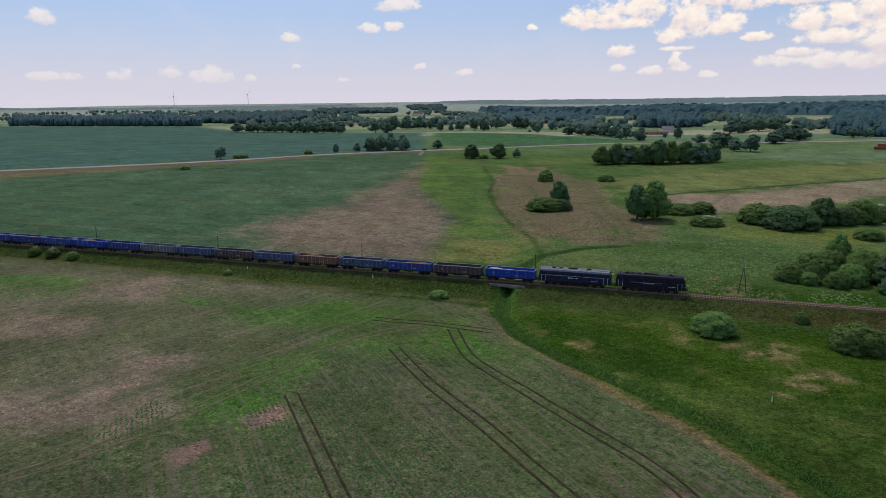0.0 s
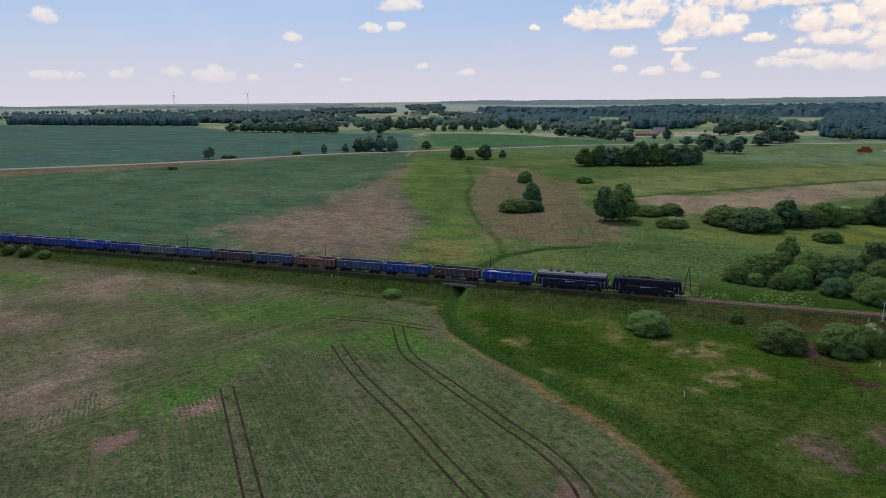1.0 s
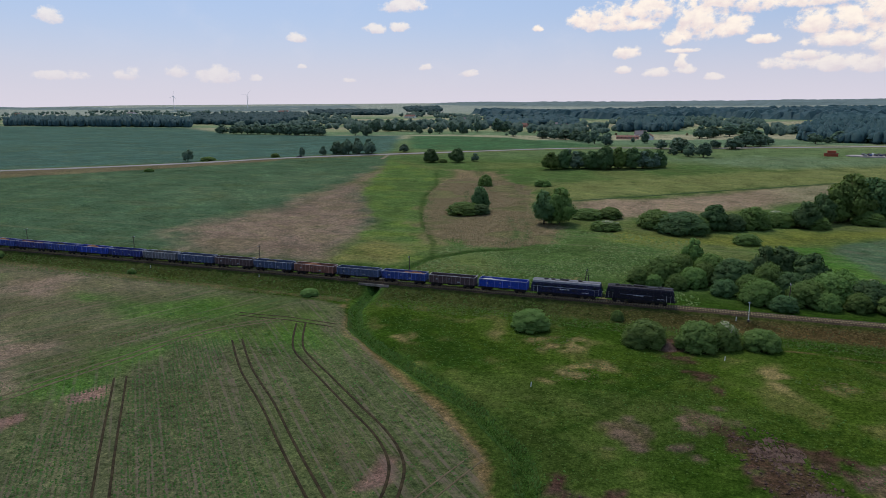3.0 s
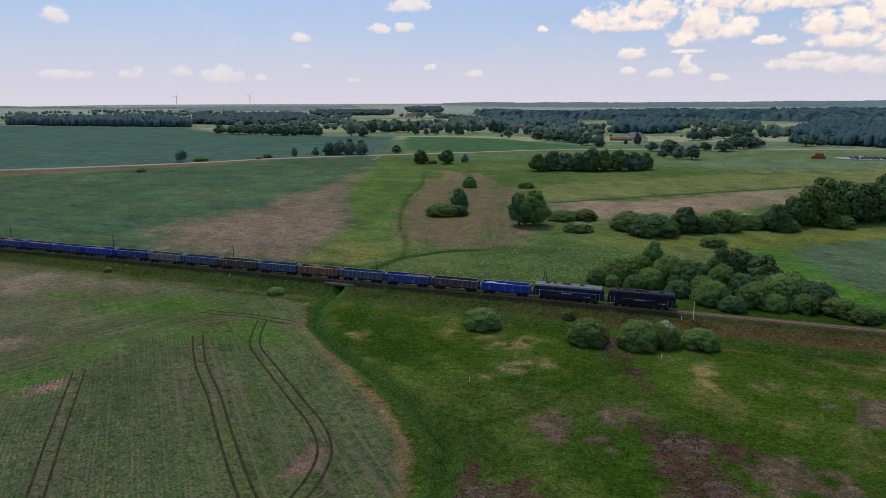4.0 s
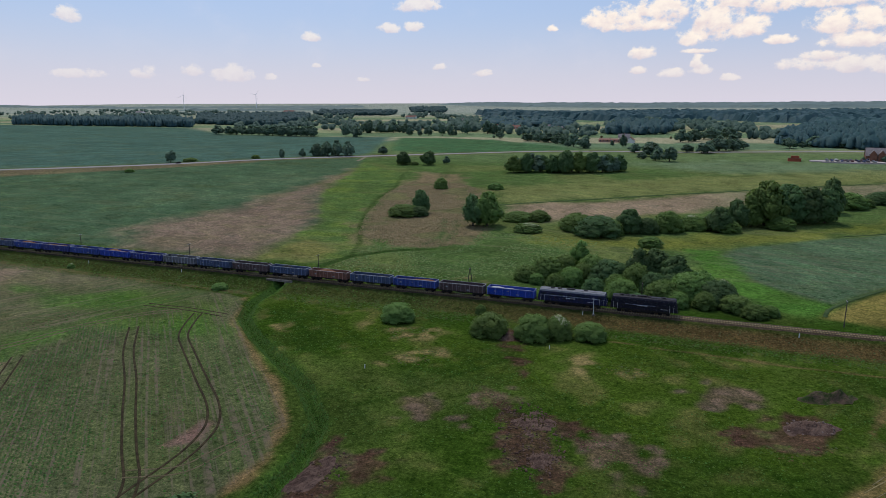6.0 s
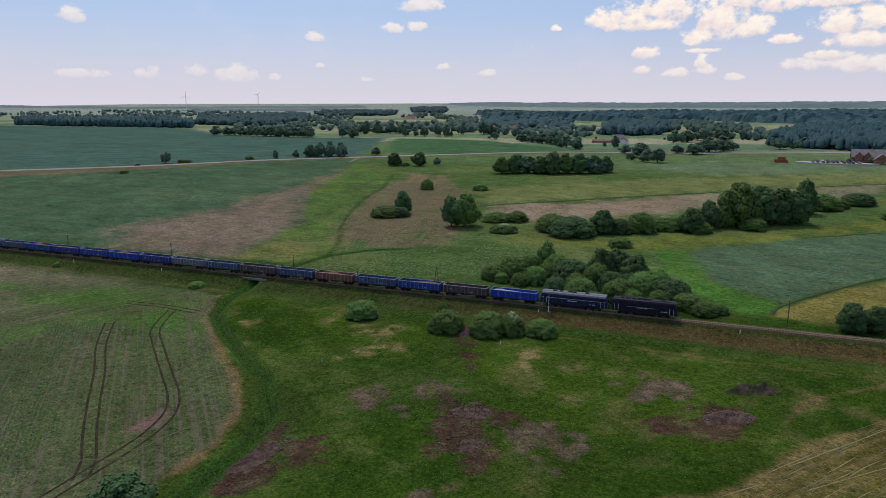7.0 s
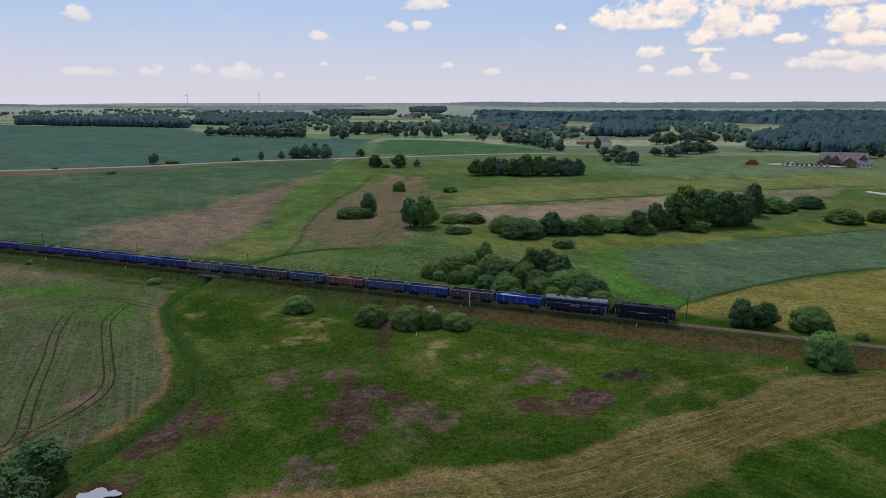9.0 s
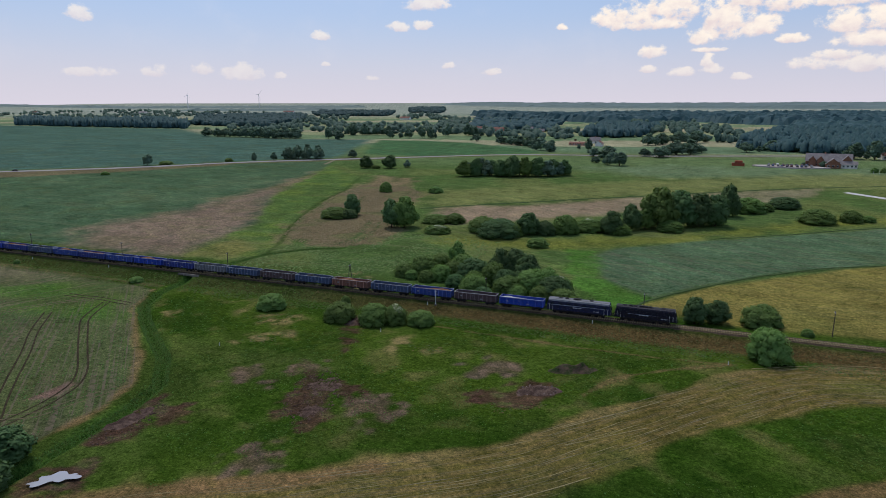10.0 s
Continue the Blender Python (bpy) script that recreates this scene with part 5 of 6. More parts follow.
            bloom = crown_mesh("blossom", [(x, y, z + 0.15, q * 1.03) for x, y, z, q in top[:6]], 0.34, 260, M_BLOOM, seed + 9)
    return crown, stem, bloom


KINDS = {"t": [tree_kind("t", 40 + k) for k in range(5)], "T": [tree_kind("T", 60 + k) for k in range(6)], "b": [tree_kind("b", 81 + 2 * k) for k in range(3)],
         "w": [tree_kind("w", 100 + k) for k in range(4)], "f": [tree_kind("f", 121 + k) for k in range(2)], "s": [tree_kind("s", 131)]}
WORDS = {"t": ("broadleaf_tree", "dark green broadleaf tree with a dense uneven crown", "tree", "field trees"), "T": ("distant_tree", "dark green tree in the distance among fields", "tree", "distant trees"),
         "b": ("willow_bush", "rounded grey-green willow bush in the meadow", "bush", "meadow bushes"), "w": ("shrub", "dense green shrub in a thicket by the fields", "bush", "thicket shrubs"),
         "f": ("elder_bush", "green elder bush with clusters of cream blossom", "bush", "elder bushes"), "s": ("dark_tree", "dark pointed tree rising from the willow thicket", "tree", "field trees")}
COUNT = {}


def plant(kind, x, y, wide, high):
    n = COUNT[kind] = COUNT.get(kind, -1) + 1
    crown, stem, bloom = KINDS[kind][n % len(KINDS[kind])]
    name, label, cat, group = WORDS[kind]
    z = float(ground_height(np.array([x]), np.array([y]))[0])
    m = pose(x, y, z - 0.05, 0, 0, (n * 137.5) % 360)
    t = thing(name, m @ Matrix.Diagonal((wide / 9.2, wide / 9.2, high / 9.4, 1)), label, cat, group)
    put("trunk", stem, t)
    put("crown", crown, t)
    if bloom:
        put("blossom", bloom, t, label="clusters of cream blossom")
    return t


SOUTH = [("b", 25, -20.5, 8.8, 5.2), ("b", 50, -22.5, 9.2, 6.0), ("b", 60.5, -21.5, 8.8, 6.6), ("f", 65.5, -19, 7.4, 5.8), ("b", 73, -17.5, 7.6, 4.6), ("b", 43, -7.5, 3.1, 2.8), ("w", 161, -11.5, 9.6, 9.2), ("t", 37, -111, 10, 6.5), ("t", 42, -118.5, 10, 8),
         ("f", -182, -5.5, 4.2, 3.0), ("f", -174, -5.5, 4.6, 3.2), ("b", -165, -6, 4, 2.6), ("f", -104, -8, 2.6, 1.8), ("b", -38, -12, 5, 2.2)]
THICKET = [
    ("w", 52, 33, 11, 8), ("t", 60, 46, 8, 11), ("w", 65, 39, 10, 8.6), ("w", 71, 33, 12, 9), ("t", 84, 41, 12.5, 11), ("w", 76, 18.5, 9.5, 7), ("w", 87, 20, 10, 7), ("w", 94, 25, 12, 9),
    ("w", 101, 24, 11.5, 7.4), ("w", 106, 18, 8.5, 5), ("w", 110, 14, 7, 3.8), ("w", 46, 30, 8, 5.4), ("w", 81, 13, 6.5, 4.4), ("w", 60, 29.5, 8, 6.4), ("t", 90, 35, 11, 11), ("w", 79, 30, 9, 8.6),
    ("w", 97, 33, 9, 7.6), ("w", 68, 23, 7, 5), ("w", 57, 38, 8, 8.4), ("f", 103, 28, 8, 6.4)]
THICKET += [
    ("w", 56, 26, 6, 4.4), ("w", 74, 25, 7, 6.4), ("w", 84, 27, 8, 7.4), ("w", 91, 17, 6.5, 4.8), ("w", 98, 18, 6.5, 5), ("w", 63, 34, 7, 7), ("t", 79, 38, 9, 12), ("w", 89, 29, 7, 7),
    ("w", 50, 27, 5, 3.8), ("w", 114, 17, 5, 3)]
MIDDLE = [
    ("t", 2.5, 107, 12.5, 14.8), ("t", 8.5, 109.5, 15, 16.3), ("t", -32, 129.8, 9.9, 12), ("w", -37, 120.5, 15.8, 6.3), ("w", -30, 121.7, 9.5, 5.4), ("b", -54, 213.5, 8.7, 7.5), ("b", -21, 220.8, 10, 4.5), ("w", 18, 126.8, 13.5, 4.9),
    ("w", 27, 130.1, 10.9, 5.4), ("f", 28, 104.5, 12.4, 4.2), ("w", 47, 116.3, 15.4, 8.2), ("w", 57, 108.6, 19.9, 9.2), ("t", 69, 117.6, 12.7, 11.3), ("w", 79, 93.7, 9.5, 4.5), ("w", 84, 127.8, 13.4, 9.7), ("f", 94, 138.2, 14.8, 6.8),
    ("t", 104, 135.6, 12.7, 11.8), ("t", 112, 148.6, 12.7, 13.4), ("t", 124, 158.7, 20.2, 21.5), ("t", 134, 165.1, 18, 19.1)]
MIDDLE += [
    ("t", 143, 169.1, 18, 18.1), ("t", 150, 172.5, 15.8, 17.2), ("t", 157, 200.9, 13.7, 17.9), ("w", 167, 217.1, 18, 9.3), ("w", 187, 237.8, 17, 7.2), ("w", 198, 195.8, 17, 8), ("b", 214, 203, 10.6, 7.1), ("t", 118, 153.3, 11.6, 11.4),
    ("w", 130, 151.6, 12.7, 5.9), ("w", 62, 112, 10.6, 7.3), ("w", 76, 120.7, 9.5, 7.4), ("w", 108, 136, 10.6, 5.9), ("t", 144, 11.7, 7.8, 8), ("t", 150, 14.4, 8.5, 7.2), ("b", 161, 16.6, 11, 6.6), ("b", 172, 11.4, 3.2, 2.3),
    ("b", 222, 206.1, 7.4, 3.7), ("w", 176, 223.7, 9.5, 4.9)]
BYROAD = [
    ("T", -326, 275.3, 11.6, 11.2), ("b", -316, 287.6, 12.7, 3.5), ("b", -275, 324.1, 7.4, 3.8), ("T", -257, 338.2, 7.6, 8.3), ("T", -243, 350.2, 7.6, 8.3), ("T", -237, 363.6, 12.7, 11.1), ("T", -228, 369.6, 12.7, 13.1), ("T", -220, 374.6, 12.7, 12.1),
    ("T", -211, 381.6, 12.7, 12.7), ("T", -192, 413.3, 11.6, 8.1), ("t", -137, 339.9, 13.7, 12), ("t", -116, 345.2, 14.8, 12), ("T", -104, 355.1, 7.5, 7.1), ("b", -127, 340.1, 7.4, 3.7), ("b", -308, 213.9, 6.9, 3), ("t", -33, 309.2, 14.8, 13.5),
    ("t", -24, 311.6, 12.7, 15.1), ("t", -14, 320.9, 13.7, 13.5), ("t", -5, 315.9, 13.7, 14.5), ("t", 4, 316.8, 17, 17.4)]
BYROAD += [
    ("t", 13, 322.2, 14.8, 16.6), ("t", 22, 326.8, 17, 15.9), ("t", 32, 334.2, 14.8, 14.5), ("t", 40, 341.6, 12.7, 13.6), ("T", 55, 472, 21.2, 13), ("T", 72, 425.1, 18, 13), ("T", 62, 449.2, 14.8, 10.6), ("T", 99, 517.3, 18.6, 11.6),
    ("T", 114, 555.5, 26.6, 16)]
BEYOND = [
    ("T", -591, 657.6, 23.3, 14.5), ("T", -570, 655.4, 19.1, 13.7), ("T", -542, 650.6, 23.3, 14), ("T", -510, 648, 21.2, 14.6), ("T", -486, 647.8, 27.6, 17.5), ("T", -465, 642, 21.2, 16.6), ("T", -440, 640.6, 23.3, 14.5), ("T", -421, 647.2, 25.4, 16.5),
    ("T", -370, 657.5, 15.8, 19.2), ("T", -348, 649.7, 20.2, 14.2), ("T", -388, 761, 21.2, 22.7), ("T", -372, 771, 21.2, 19.7), ("T", -356, 783, 21.2, 19.7), ("T", -340, 784.8, 17, 12.7), ("T", -295, 707.9, 10.4, 13.3), ("T", -268, 715.8, 17, 14.7),
    ("T", -250, 723.2, 14.8, 19.7), ("T", -238, 726.2, 14.8, 18.7), ("T", -232, 782.6, 12.7, 20.8), ("T", -211, 817, 21.2, 20.7)]
BEYOND += [
    ("T", -196, 804.2, 14.8, 16.8), ("T", -159, 706.5, 15.8, 10.7), ("T", -112, 670, 21.2, 11.6), ("T", -95, 661, 21.2, 11.6), ("T", -79, 648, 21.2, 12.6), ("T", -64, 627.4, 19.1, 13.6), ("T", -50, 607.4, 19.1, 13.6), ("T", -36, 578.8, 17, 15.7),
    ("T", -22, 561.4, 19.1, 14.6), ("T", 16, 593.6, 12.7, 14.4), ("T", 74, 693, 21.2, 16.3), ("T", 90, 711.6, 23.3, 15.6), ("T", 110, 742.2, 25.4, 17), ("T", 130, 757.2, 25.4, 16.5), ("T", 184, 610.4, 19.1, 12.1), ("T", 210, 637, 21.2, 12.6),
    ("T", 240, 630.4, 19.1, 11.6), ("T", 258, 646, 21.2, 13.6), ("T", 275, 554.7, 20.2, 16.5), ("T", 291, 548.7, 20.2, 19.2)]
BEYOND += [
    ("T", 308, 545.4, 19.1, 17.6), ("T", 103, 527.8, 17, 11.6), ("T", 128, 589.2, 25.4, 15.5), ("T", 50, 504, 21.2, 12.5), ("T", 236, 458.1, 7.4, 5.8)]
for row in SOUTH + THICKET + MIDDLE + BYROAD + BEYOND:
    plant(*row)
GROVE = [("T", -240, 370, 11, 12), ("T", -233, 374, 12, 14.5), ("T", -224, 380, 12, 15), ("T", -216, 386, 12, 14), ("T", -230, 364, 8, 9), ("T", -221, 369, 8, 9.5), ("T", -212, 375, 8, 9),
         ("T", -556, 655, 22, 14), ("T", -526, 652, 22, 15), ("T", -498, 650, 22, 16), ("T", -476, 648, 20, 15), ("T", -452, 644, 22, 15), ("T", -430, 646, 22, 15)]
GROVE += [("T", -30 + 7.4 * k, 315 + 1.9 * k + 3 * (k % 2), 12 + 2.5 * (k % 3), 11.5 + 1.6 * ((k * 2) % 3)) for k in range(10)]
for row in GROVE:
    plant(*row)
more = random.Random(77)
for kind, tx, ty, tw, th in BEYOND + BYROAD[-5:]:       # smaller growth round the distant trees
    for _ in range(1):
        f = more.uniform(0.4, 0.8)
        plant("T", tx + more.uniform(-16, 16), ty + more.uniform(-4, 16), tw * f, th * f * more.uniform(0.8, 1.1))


def inside_points(poly, spacing, seed, gaps=0):
    r = np.random.RandomState(seed)
    xs, ys = [p[0] for p in poly], [p[1] for p in poly]
    n = int((max(xs) - min(xs)) * (max(ys) - min(ys)) / spacing ** 2)
    x, y = r.uniform(min(xs), max(xs), n), r.uniform(min(ys), max(ys), n)
    keep = (inside(x, y, poly) + 14 * wobble(x, y, 60, seed) - gaps * np.maximum(0, wobble(x, y, 140, seed + 3))) > 0
    return x[keep], y[keep]


def make_woods(name, label, areas, seed, mat=None, gaps=0, wide=None, lobes=3):
    """Far woodland: one mesh of many uneven crowns, each of a few leafy lumps."""
    r = np.random.RandomState(seed)
    vs, fs, base = [], [], 0
    iv, jf = ICO1
    for poly, spacing, low, high in areas:
        x, y = inside_points(poly, spacing, seed + int(spacing), gaps)
        z = land(x, y)
        h = r.uniform(low, high, len(x)) * (1 + 0.15 * wobble(x, y, 35, seed))
        w = (wide or spacing) * r.uniform(0.45, 0.85, len(x))
        for k in range(len(x)):
            for j in range(lobes):
                f = 1.0 if j == 0 else r.uniform(0.45, 0.7)
                v = iv * (1 + r.uniform(-0.28, 0.28, (len(iv), 1)))
                ox, oy = (0, 0) if j == 0 else r.uniform(-0.75, 0.75, 2) * w[k]
                up = h[k] * (0.42 if j == 0 else r.uniform(0.35, 0.78))
                vs.append(v * (w[k] * f, w[k] * f, h[k] * (0.5 if j == 0 else 0.27)) + (x[k] + ox, y[k] + oy, z[k] + up))
                fs.append(jf + base)
                base += len(iv)
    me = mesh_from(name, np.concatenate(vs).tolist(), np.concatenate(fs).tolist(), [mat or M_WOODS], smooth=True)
    nn = np.tile(iv * 0.7 + np.array([0, 0, 0.6]), (base // len(iv), 1))      # normals tipped upward so crown sides shade lighter
    me.normals_split_custom_set_from_vertices((nn / np.linalg.norm(nn, axis=1)[:, None]).tolist())
    return tagged(new(name, me), label, "woodland", kind="stuff")


def make_canopy(name, label, areas, seed, mat, gaps=0):
    """Far closed forest: the unbroken, uneven top of its crowns, down to the ground along its edges."""
    r = np.random.RandomState(seed)
    vs, fs, base = [], [], 0
    for poly, step, low, high in areas:
        px, py = np.array(poly, float).T
        xs, ys = np.arange(px.min(), px.max(), step), np.arange(py.min(), py.max(), step * 1.6)
        gx, gy = np.meshgrid(xs, ys)
        gx, gy = gx + r.uniform(-0.35, 0.35, gx.shape) * step, gy + r.uniform(-0.35, 0.35, gx.shape) * step * 1.6
        d = inside(gx, gy, poly) + 14 * wobble(gx, gy, 60, seed) - gaps * np.maximum(0, wobble(gx, gy, 140, seed + 3))
        h = r.uniform(low, high, gx.shape) * (1 + 0.2 * wobble(gx, gy, 120, seed + 5)) * smooth01(d / (step * 1.2)) - 0.5
        n = np.full(gx.shape, -1)
        ok = d > 0
        for ax in (0, 1):                               # with one ring of points on the ground around
            grown = ok.copy()
            grown |= np.roll(ok, 1, ax) | np.roll(ok, -1, ax)
            ok = grown
        n[ok] = np.arange(ok.sum()) + base
        vs.append(np.stack([gx[ok], gy[ok], land(gx[ok], gy[ok]) + h[ok]], 1))
        q = np.stack([n[:-1, :-1], n[:-1, 1:], n[1:, 1:], n[1:, :-1]], 2).reshape(-1, 4)
        fs.append(q[(q >= 0).all(1)])
        base += int(ok.sum())
    me = mesh_from(name, np.concatenate(vs).tolist(), np.concatenate(fs).tolist(), [mat])
    return tagged(new(name, me), label, "woodland", kind="stuff")


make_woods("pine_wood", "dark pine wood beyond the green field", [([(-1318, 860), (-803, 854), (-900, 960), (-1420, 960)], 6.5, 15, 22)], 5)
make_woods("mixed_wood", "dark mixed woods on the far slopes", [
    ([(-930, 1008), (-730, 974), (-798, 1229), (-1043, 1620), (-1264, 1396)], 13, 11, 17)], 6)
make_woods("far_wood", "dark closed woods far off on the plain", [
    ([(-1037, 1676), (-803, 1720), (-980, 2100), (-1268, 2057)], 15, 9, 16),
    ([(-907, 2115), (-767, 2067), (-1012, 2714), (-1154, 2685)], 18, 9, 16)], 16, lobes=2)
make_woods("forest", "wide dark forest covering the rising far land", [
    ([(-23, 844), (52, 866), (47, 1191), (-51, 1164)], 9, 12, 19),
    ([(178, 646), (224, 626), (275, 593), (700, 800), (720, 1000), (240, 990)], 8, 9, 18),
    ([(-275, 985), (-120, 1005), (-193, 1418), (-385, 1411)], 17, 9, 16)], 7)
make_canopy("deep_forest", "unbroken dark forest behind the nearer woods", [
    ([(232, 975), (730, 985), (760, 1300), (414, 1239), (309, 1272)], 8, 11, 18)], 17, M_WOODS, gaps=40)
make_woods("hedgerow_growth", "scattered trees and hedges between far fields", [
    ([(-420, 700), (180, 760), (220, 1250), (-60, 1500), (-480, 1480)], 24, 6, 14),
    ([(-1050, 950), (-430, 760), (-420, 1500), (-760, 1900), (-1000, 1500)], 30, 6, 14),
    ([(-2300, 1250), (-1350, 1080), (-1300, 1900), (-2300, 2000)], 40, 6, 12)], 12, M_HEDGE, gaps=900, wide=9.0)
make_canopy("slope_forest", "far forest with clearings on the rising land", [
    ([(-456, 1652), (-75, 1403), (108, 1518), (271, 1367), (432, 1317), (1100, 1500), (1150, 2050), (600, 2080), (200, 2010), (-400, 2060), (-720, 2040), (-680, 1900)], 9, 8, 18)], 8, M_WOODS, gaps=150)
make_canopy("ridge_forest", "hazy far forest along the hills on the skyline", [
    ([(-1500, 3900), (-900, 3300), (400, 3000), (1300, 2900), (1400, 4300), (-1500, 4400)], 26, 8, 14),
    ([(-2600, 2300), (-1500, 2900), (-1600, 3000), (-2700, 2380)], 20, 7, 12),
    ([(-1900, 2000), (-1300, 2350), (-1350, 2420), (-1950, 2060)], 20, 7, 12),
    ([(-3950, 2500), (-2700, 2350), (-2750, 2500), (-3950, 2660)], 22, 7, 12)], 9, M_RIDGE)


# ---------------------------------------------------------------- poles, posts, small things by the line
def telegraph_pole(x, y, high, braced=False, cross=True):
    z = float(ground_height(np.array([x]), np.array([y]))[0])
    t = thing("telegraph_pole", pose(x, y, z), "braced A-shaped timber telegraph pole beside the railway" if braced else "old timber telegraph pole with crossarm beside the railway", "pole", "telegraph poles")
    bm = bmesh.new()
    if braced:
        tube(bm, (-1.0, 0, -0.3), (0, 0, high), 0.13, 0.09)
        part("leg", bm, M_WOOD, t)
        bm = bmesh.new()
        tube(bm, (1.0, 0, -0.3), (0.08, 0, high - 0.1), 0.13, 0.09)
        part("leg", bm, M_WOOD, t)
        bm = bmesh.new()
        tube(bm, (-0.7, 0, 1.6), (0.7, 0, 1.6), 0.06)
        part("brace", bm, M_WOOD, t)
    else:
        tube(bm, (0, 0, -0.3), (0.06, 0, high), 0.14, 0.09)
        part("pole", bm, M_WOOD, t)
    if cross:
        bm = bmesh.new()
        box(bm, -0.06, 0.06, -0.7, 0.7, high - 0.5, high - 0.38)
        c = part("crossarm", bm, M_WOOD, t)
        for yy in (-0.6, -0.25, 0.25, 0.6):
            bm = bmesh.new()
            tube(bm, (0, yy, high - 0.38), (0, yy, high - 0.2), 0.05, 0.04, 6)
            part("insulator", bm, M_WHITE, c)
    return t


for k, px in enumerate((-226, -175, -123.5, -71.5, -19, 33, 82, 130, 178, 228)):
    telegraph_pole(px, 13.0, 7.0, braced=(px == 33))


def marker_mast(x, y):
    z = float(ground_height(np.array([x]), np.array([y]))[0])
    t = thing("signal_mast", pose(x, y, z), "slender pale concrete mast with short crossbar by the track", "mast")
    bm = bmesh.new()
    tube(bm, (0, 0, -0.3), (0, 0, 4.6), 0.085, 0.06, 8)
    part("mast", bm, M_WHITE, t)
    bm = bmesh.new()
    box(bm, -0.4, 0.4, -0.04, 0.04, 4.25, 4.33)
    part("crossbar", bm, M_WHITE, t)
    bm = bmesh.new()
    box(bm, -0.3, 0.3, -0.3, 0.3, -0.1, 0.35, 0.05)
    part("footing", bm, M_CONC, t)


marker_mast(71.6, -3.5)


def stake(x, y, high=0.9):
    z = float(ground_height(np.array([x]), np.array([y]))[0])
    bm = bmesh.new()
    tube(bm, (0, 0, -0.1), (0.04, 0, high), 0.09, 0.07, 7)
    tube(bm, (0.04, 0, high), (0.04, 0, high + 0.06), 0.07, 0.02, 7)
    tagged(put("marker_post", mesh_of(bm, "marker_post", M_WHITE), m=pose(x, y, z)), "short white marker post standing in the grass", "post", "marker posts")


for q in ((69.0, -3.8), (118, -3.6), (65.5, -27.5), (32, -52), (152, -18.5), (-100, -4.2), (-60, -3.8)):
    stake(*q)


def earth_mound(x, y, length, wide, high, turn, seed, mat, label):
    """A low heap of loose earth with an uneven, clodded surface."""
    r = np.random.RandomState(seed)
    n, m = 44, 26
    u, v = np.meshgrid(np.linspace(-1, 1, n), np.linspace(-1, 1, m))
    px, py = u * length / 2, v * wide / 2
    fall = smooth01(1.15 - np.hypot(u, v) + 0.22 * wobble(px, py, 1.4, seed))
    z = fall * high * (0.75 + 0.45 * wobble(px, py, 1.1, seed + 1)) + fall * r.uniform(-0.10, 0.14, u.shape)
    c, s = math.cos(radians(turn)), math.sin(radians(turn))
    wx, wy = x + px * c - py * s, y + px * s + py * c
    wz = ground_height(wx.ravel(), wy.ravel()).reshape(u.shape) - 0.12 + z
    bm = bmesh.new()
    g = [[bm.verts.new((wx[j, i] - x, wy[j, i] - y, wz[j, i])) for i in range(n)] for j in range(m)]
    for j in range(m - 1):
        for i in range(n - 1):
            bm.faces.new((g[j][i], g[j][i + 1], g[j + 1][i + 1], g[j + 1][i]))
    tagged(put("earth_heap", mesh_of(bm, "earth_heap", mat), m=pose(x, y, 0)), label, "earth heap", kind="stuff")


M_EARTH = mottled("turned_earth", (0.045, 0.027, 0.021), (0.13, 0.085, 0.065), 0.8, 0.95, 0, 0.6, 0.08)
M_TURFY = mottled("overgrown_earth", (0.022, 0.040, 0.010), (0.10, 0.066, 0.046), 0.7, 0.95, 0, 0.6, 0.08)
earth_mound(114, -49.5, 11, 6, 1.1, 30, 3, M_EARTH, "heap of turned brown earth and stones in the meadow")
earth_mound(119, -35.5, 12, 4.5, 1.7, 25, 4, M_TURFY, "long overgrown heap of dark earth in the meadow")
earth_mound(70.5, -64, 9, 13, 0.25, 20, 5, M_EARTH, "scraped clods of dark peaty earth in the meadow")
earth_mound(75, -75, 7, 10, 0.25, 10, 6, M_EARTH, "scraped clods of dark peaty earth in the meadow")
earth_mound(54.3, -22.5, 6, 7, 0.9, 0, 8, M_EARTH, "heap of brown earth between two bushes")
earth_mound(44, -92, 6, 12, 0.5, -10, 9, M_EARTH, "dug bank of dark earth beside the ditch")


def clods(x, y, rx, ry, turn, n, seed, mat, label, lift=0.0):
    """Loose stones and clods lying on the heaps and scraped soil, one mesh."""
    r = np.random.RandomState(seed)
    iv, jf = ICO1
    vs, fs = [], []
    c, s_ = math.cos(radians(turn)), math.sin(radians(turn))
    for k in range(n):
        a, q = r.uniform(0, math.tau), math.sqrt(r.random_sample())
        u, v = rx * q * math.cos(a), ry * q * math.sin(a)
        px, py = x + u * c - v * s_, y + u * s_ + v * c
        z = float(ground_height(np.array([px]), np.array([py]))[0])
        size = r.uniform(0.07, 0.24)
        vs.append(iv * (1 + r.uniform(-0.3, 0.3, (12, 1))) * (size, size, size * 0.7) + (px, py, z + lift + size * 0.25))
        fs.append(jf + 12 * k)
    me = mesh_from("clods", np.concatenate(vs).tolist(), np.concatenate(fs).tolist(), [mat])
    tagged(new("clods", me), label, "stones", kind="stuff")


M_CLOD = mottled("dry_clod", (0.10, 0.066, 0.052), (0.21, 0.165, 0.14), 1.2, 0.95)
clods(114, -49.5, 4.5, 3.0, 30, 80, 41, M_CLOD, "pale stones and clods strewn over turned earth", 0.25)
clods(71, -69, 5.5, 13, 20, 420, 42, M_EARTH, "dark peaty clods strewn over scraped earth")
clods(45, -93, 4, 9, 0, 160, 45, M_EARTH, "dark clods on the dug bank by the ditch")


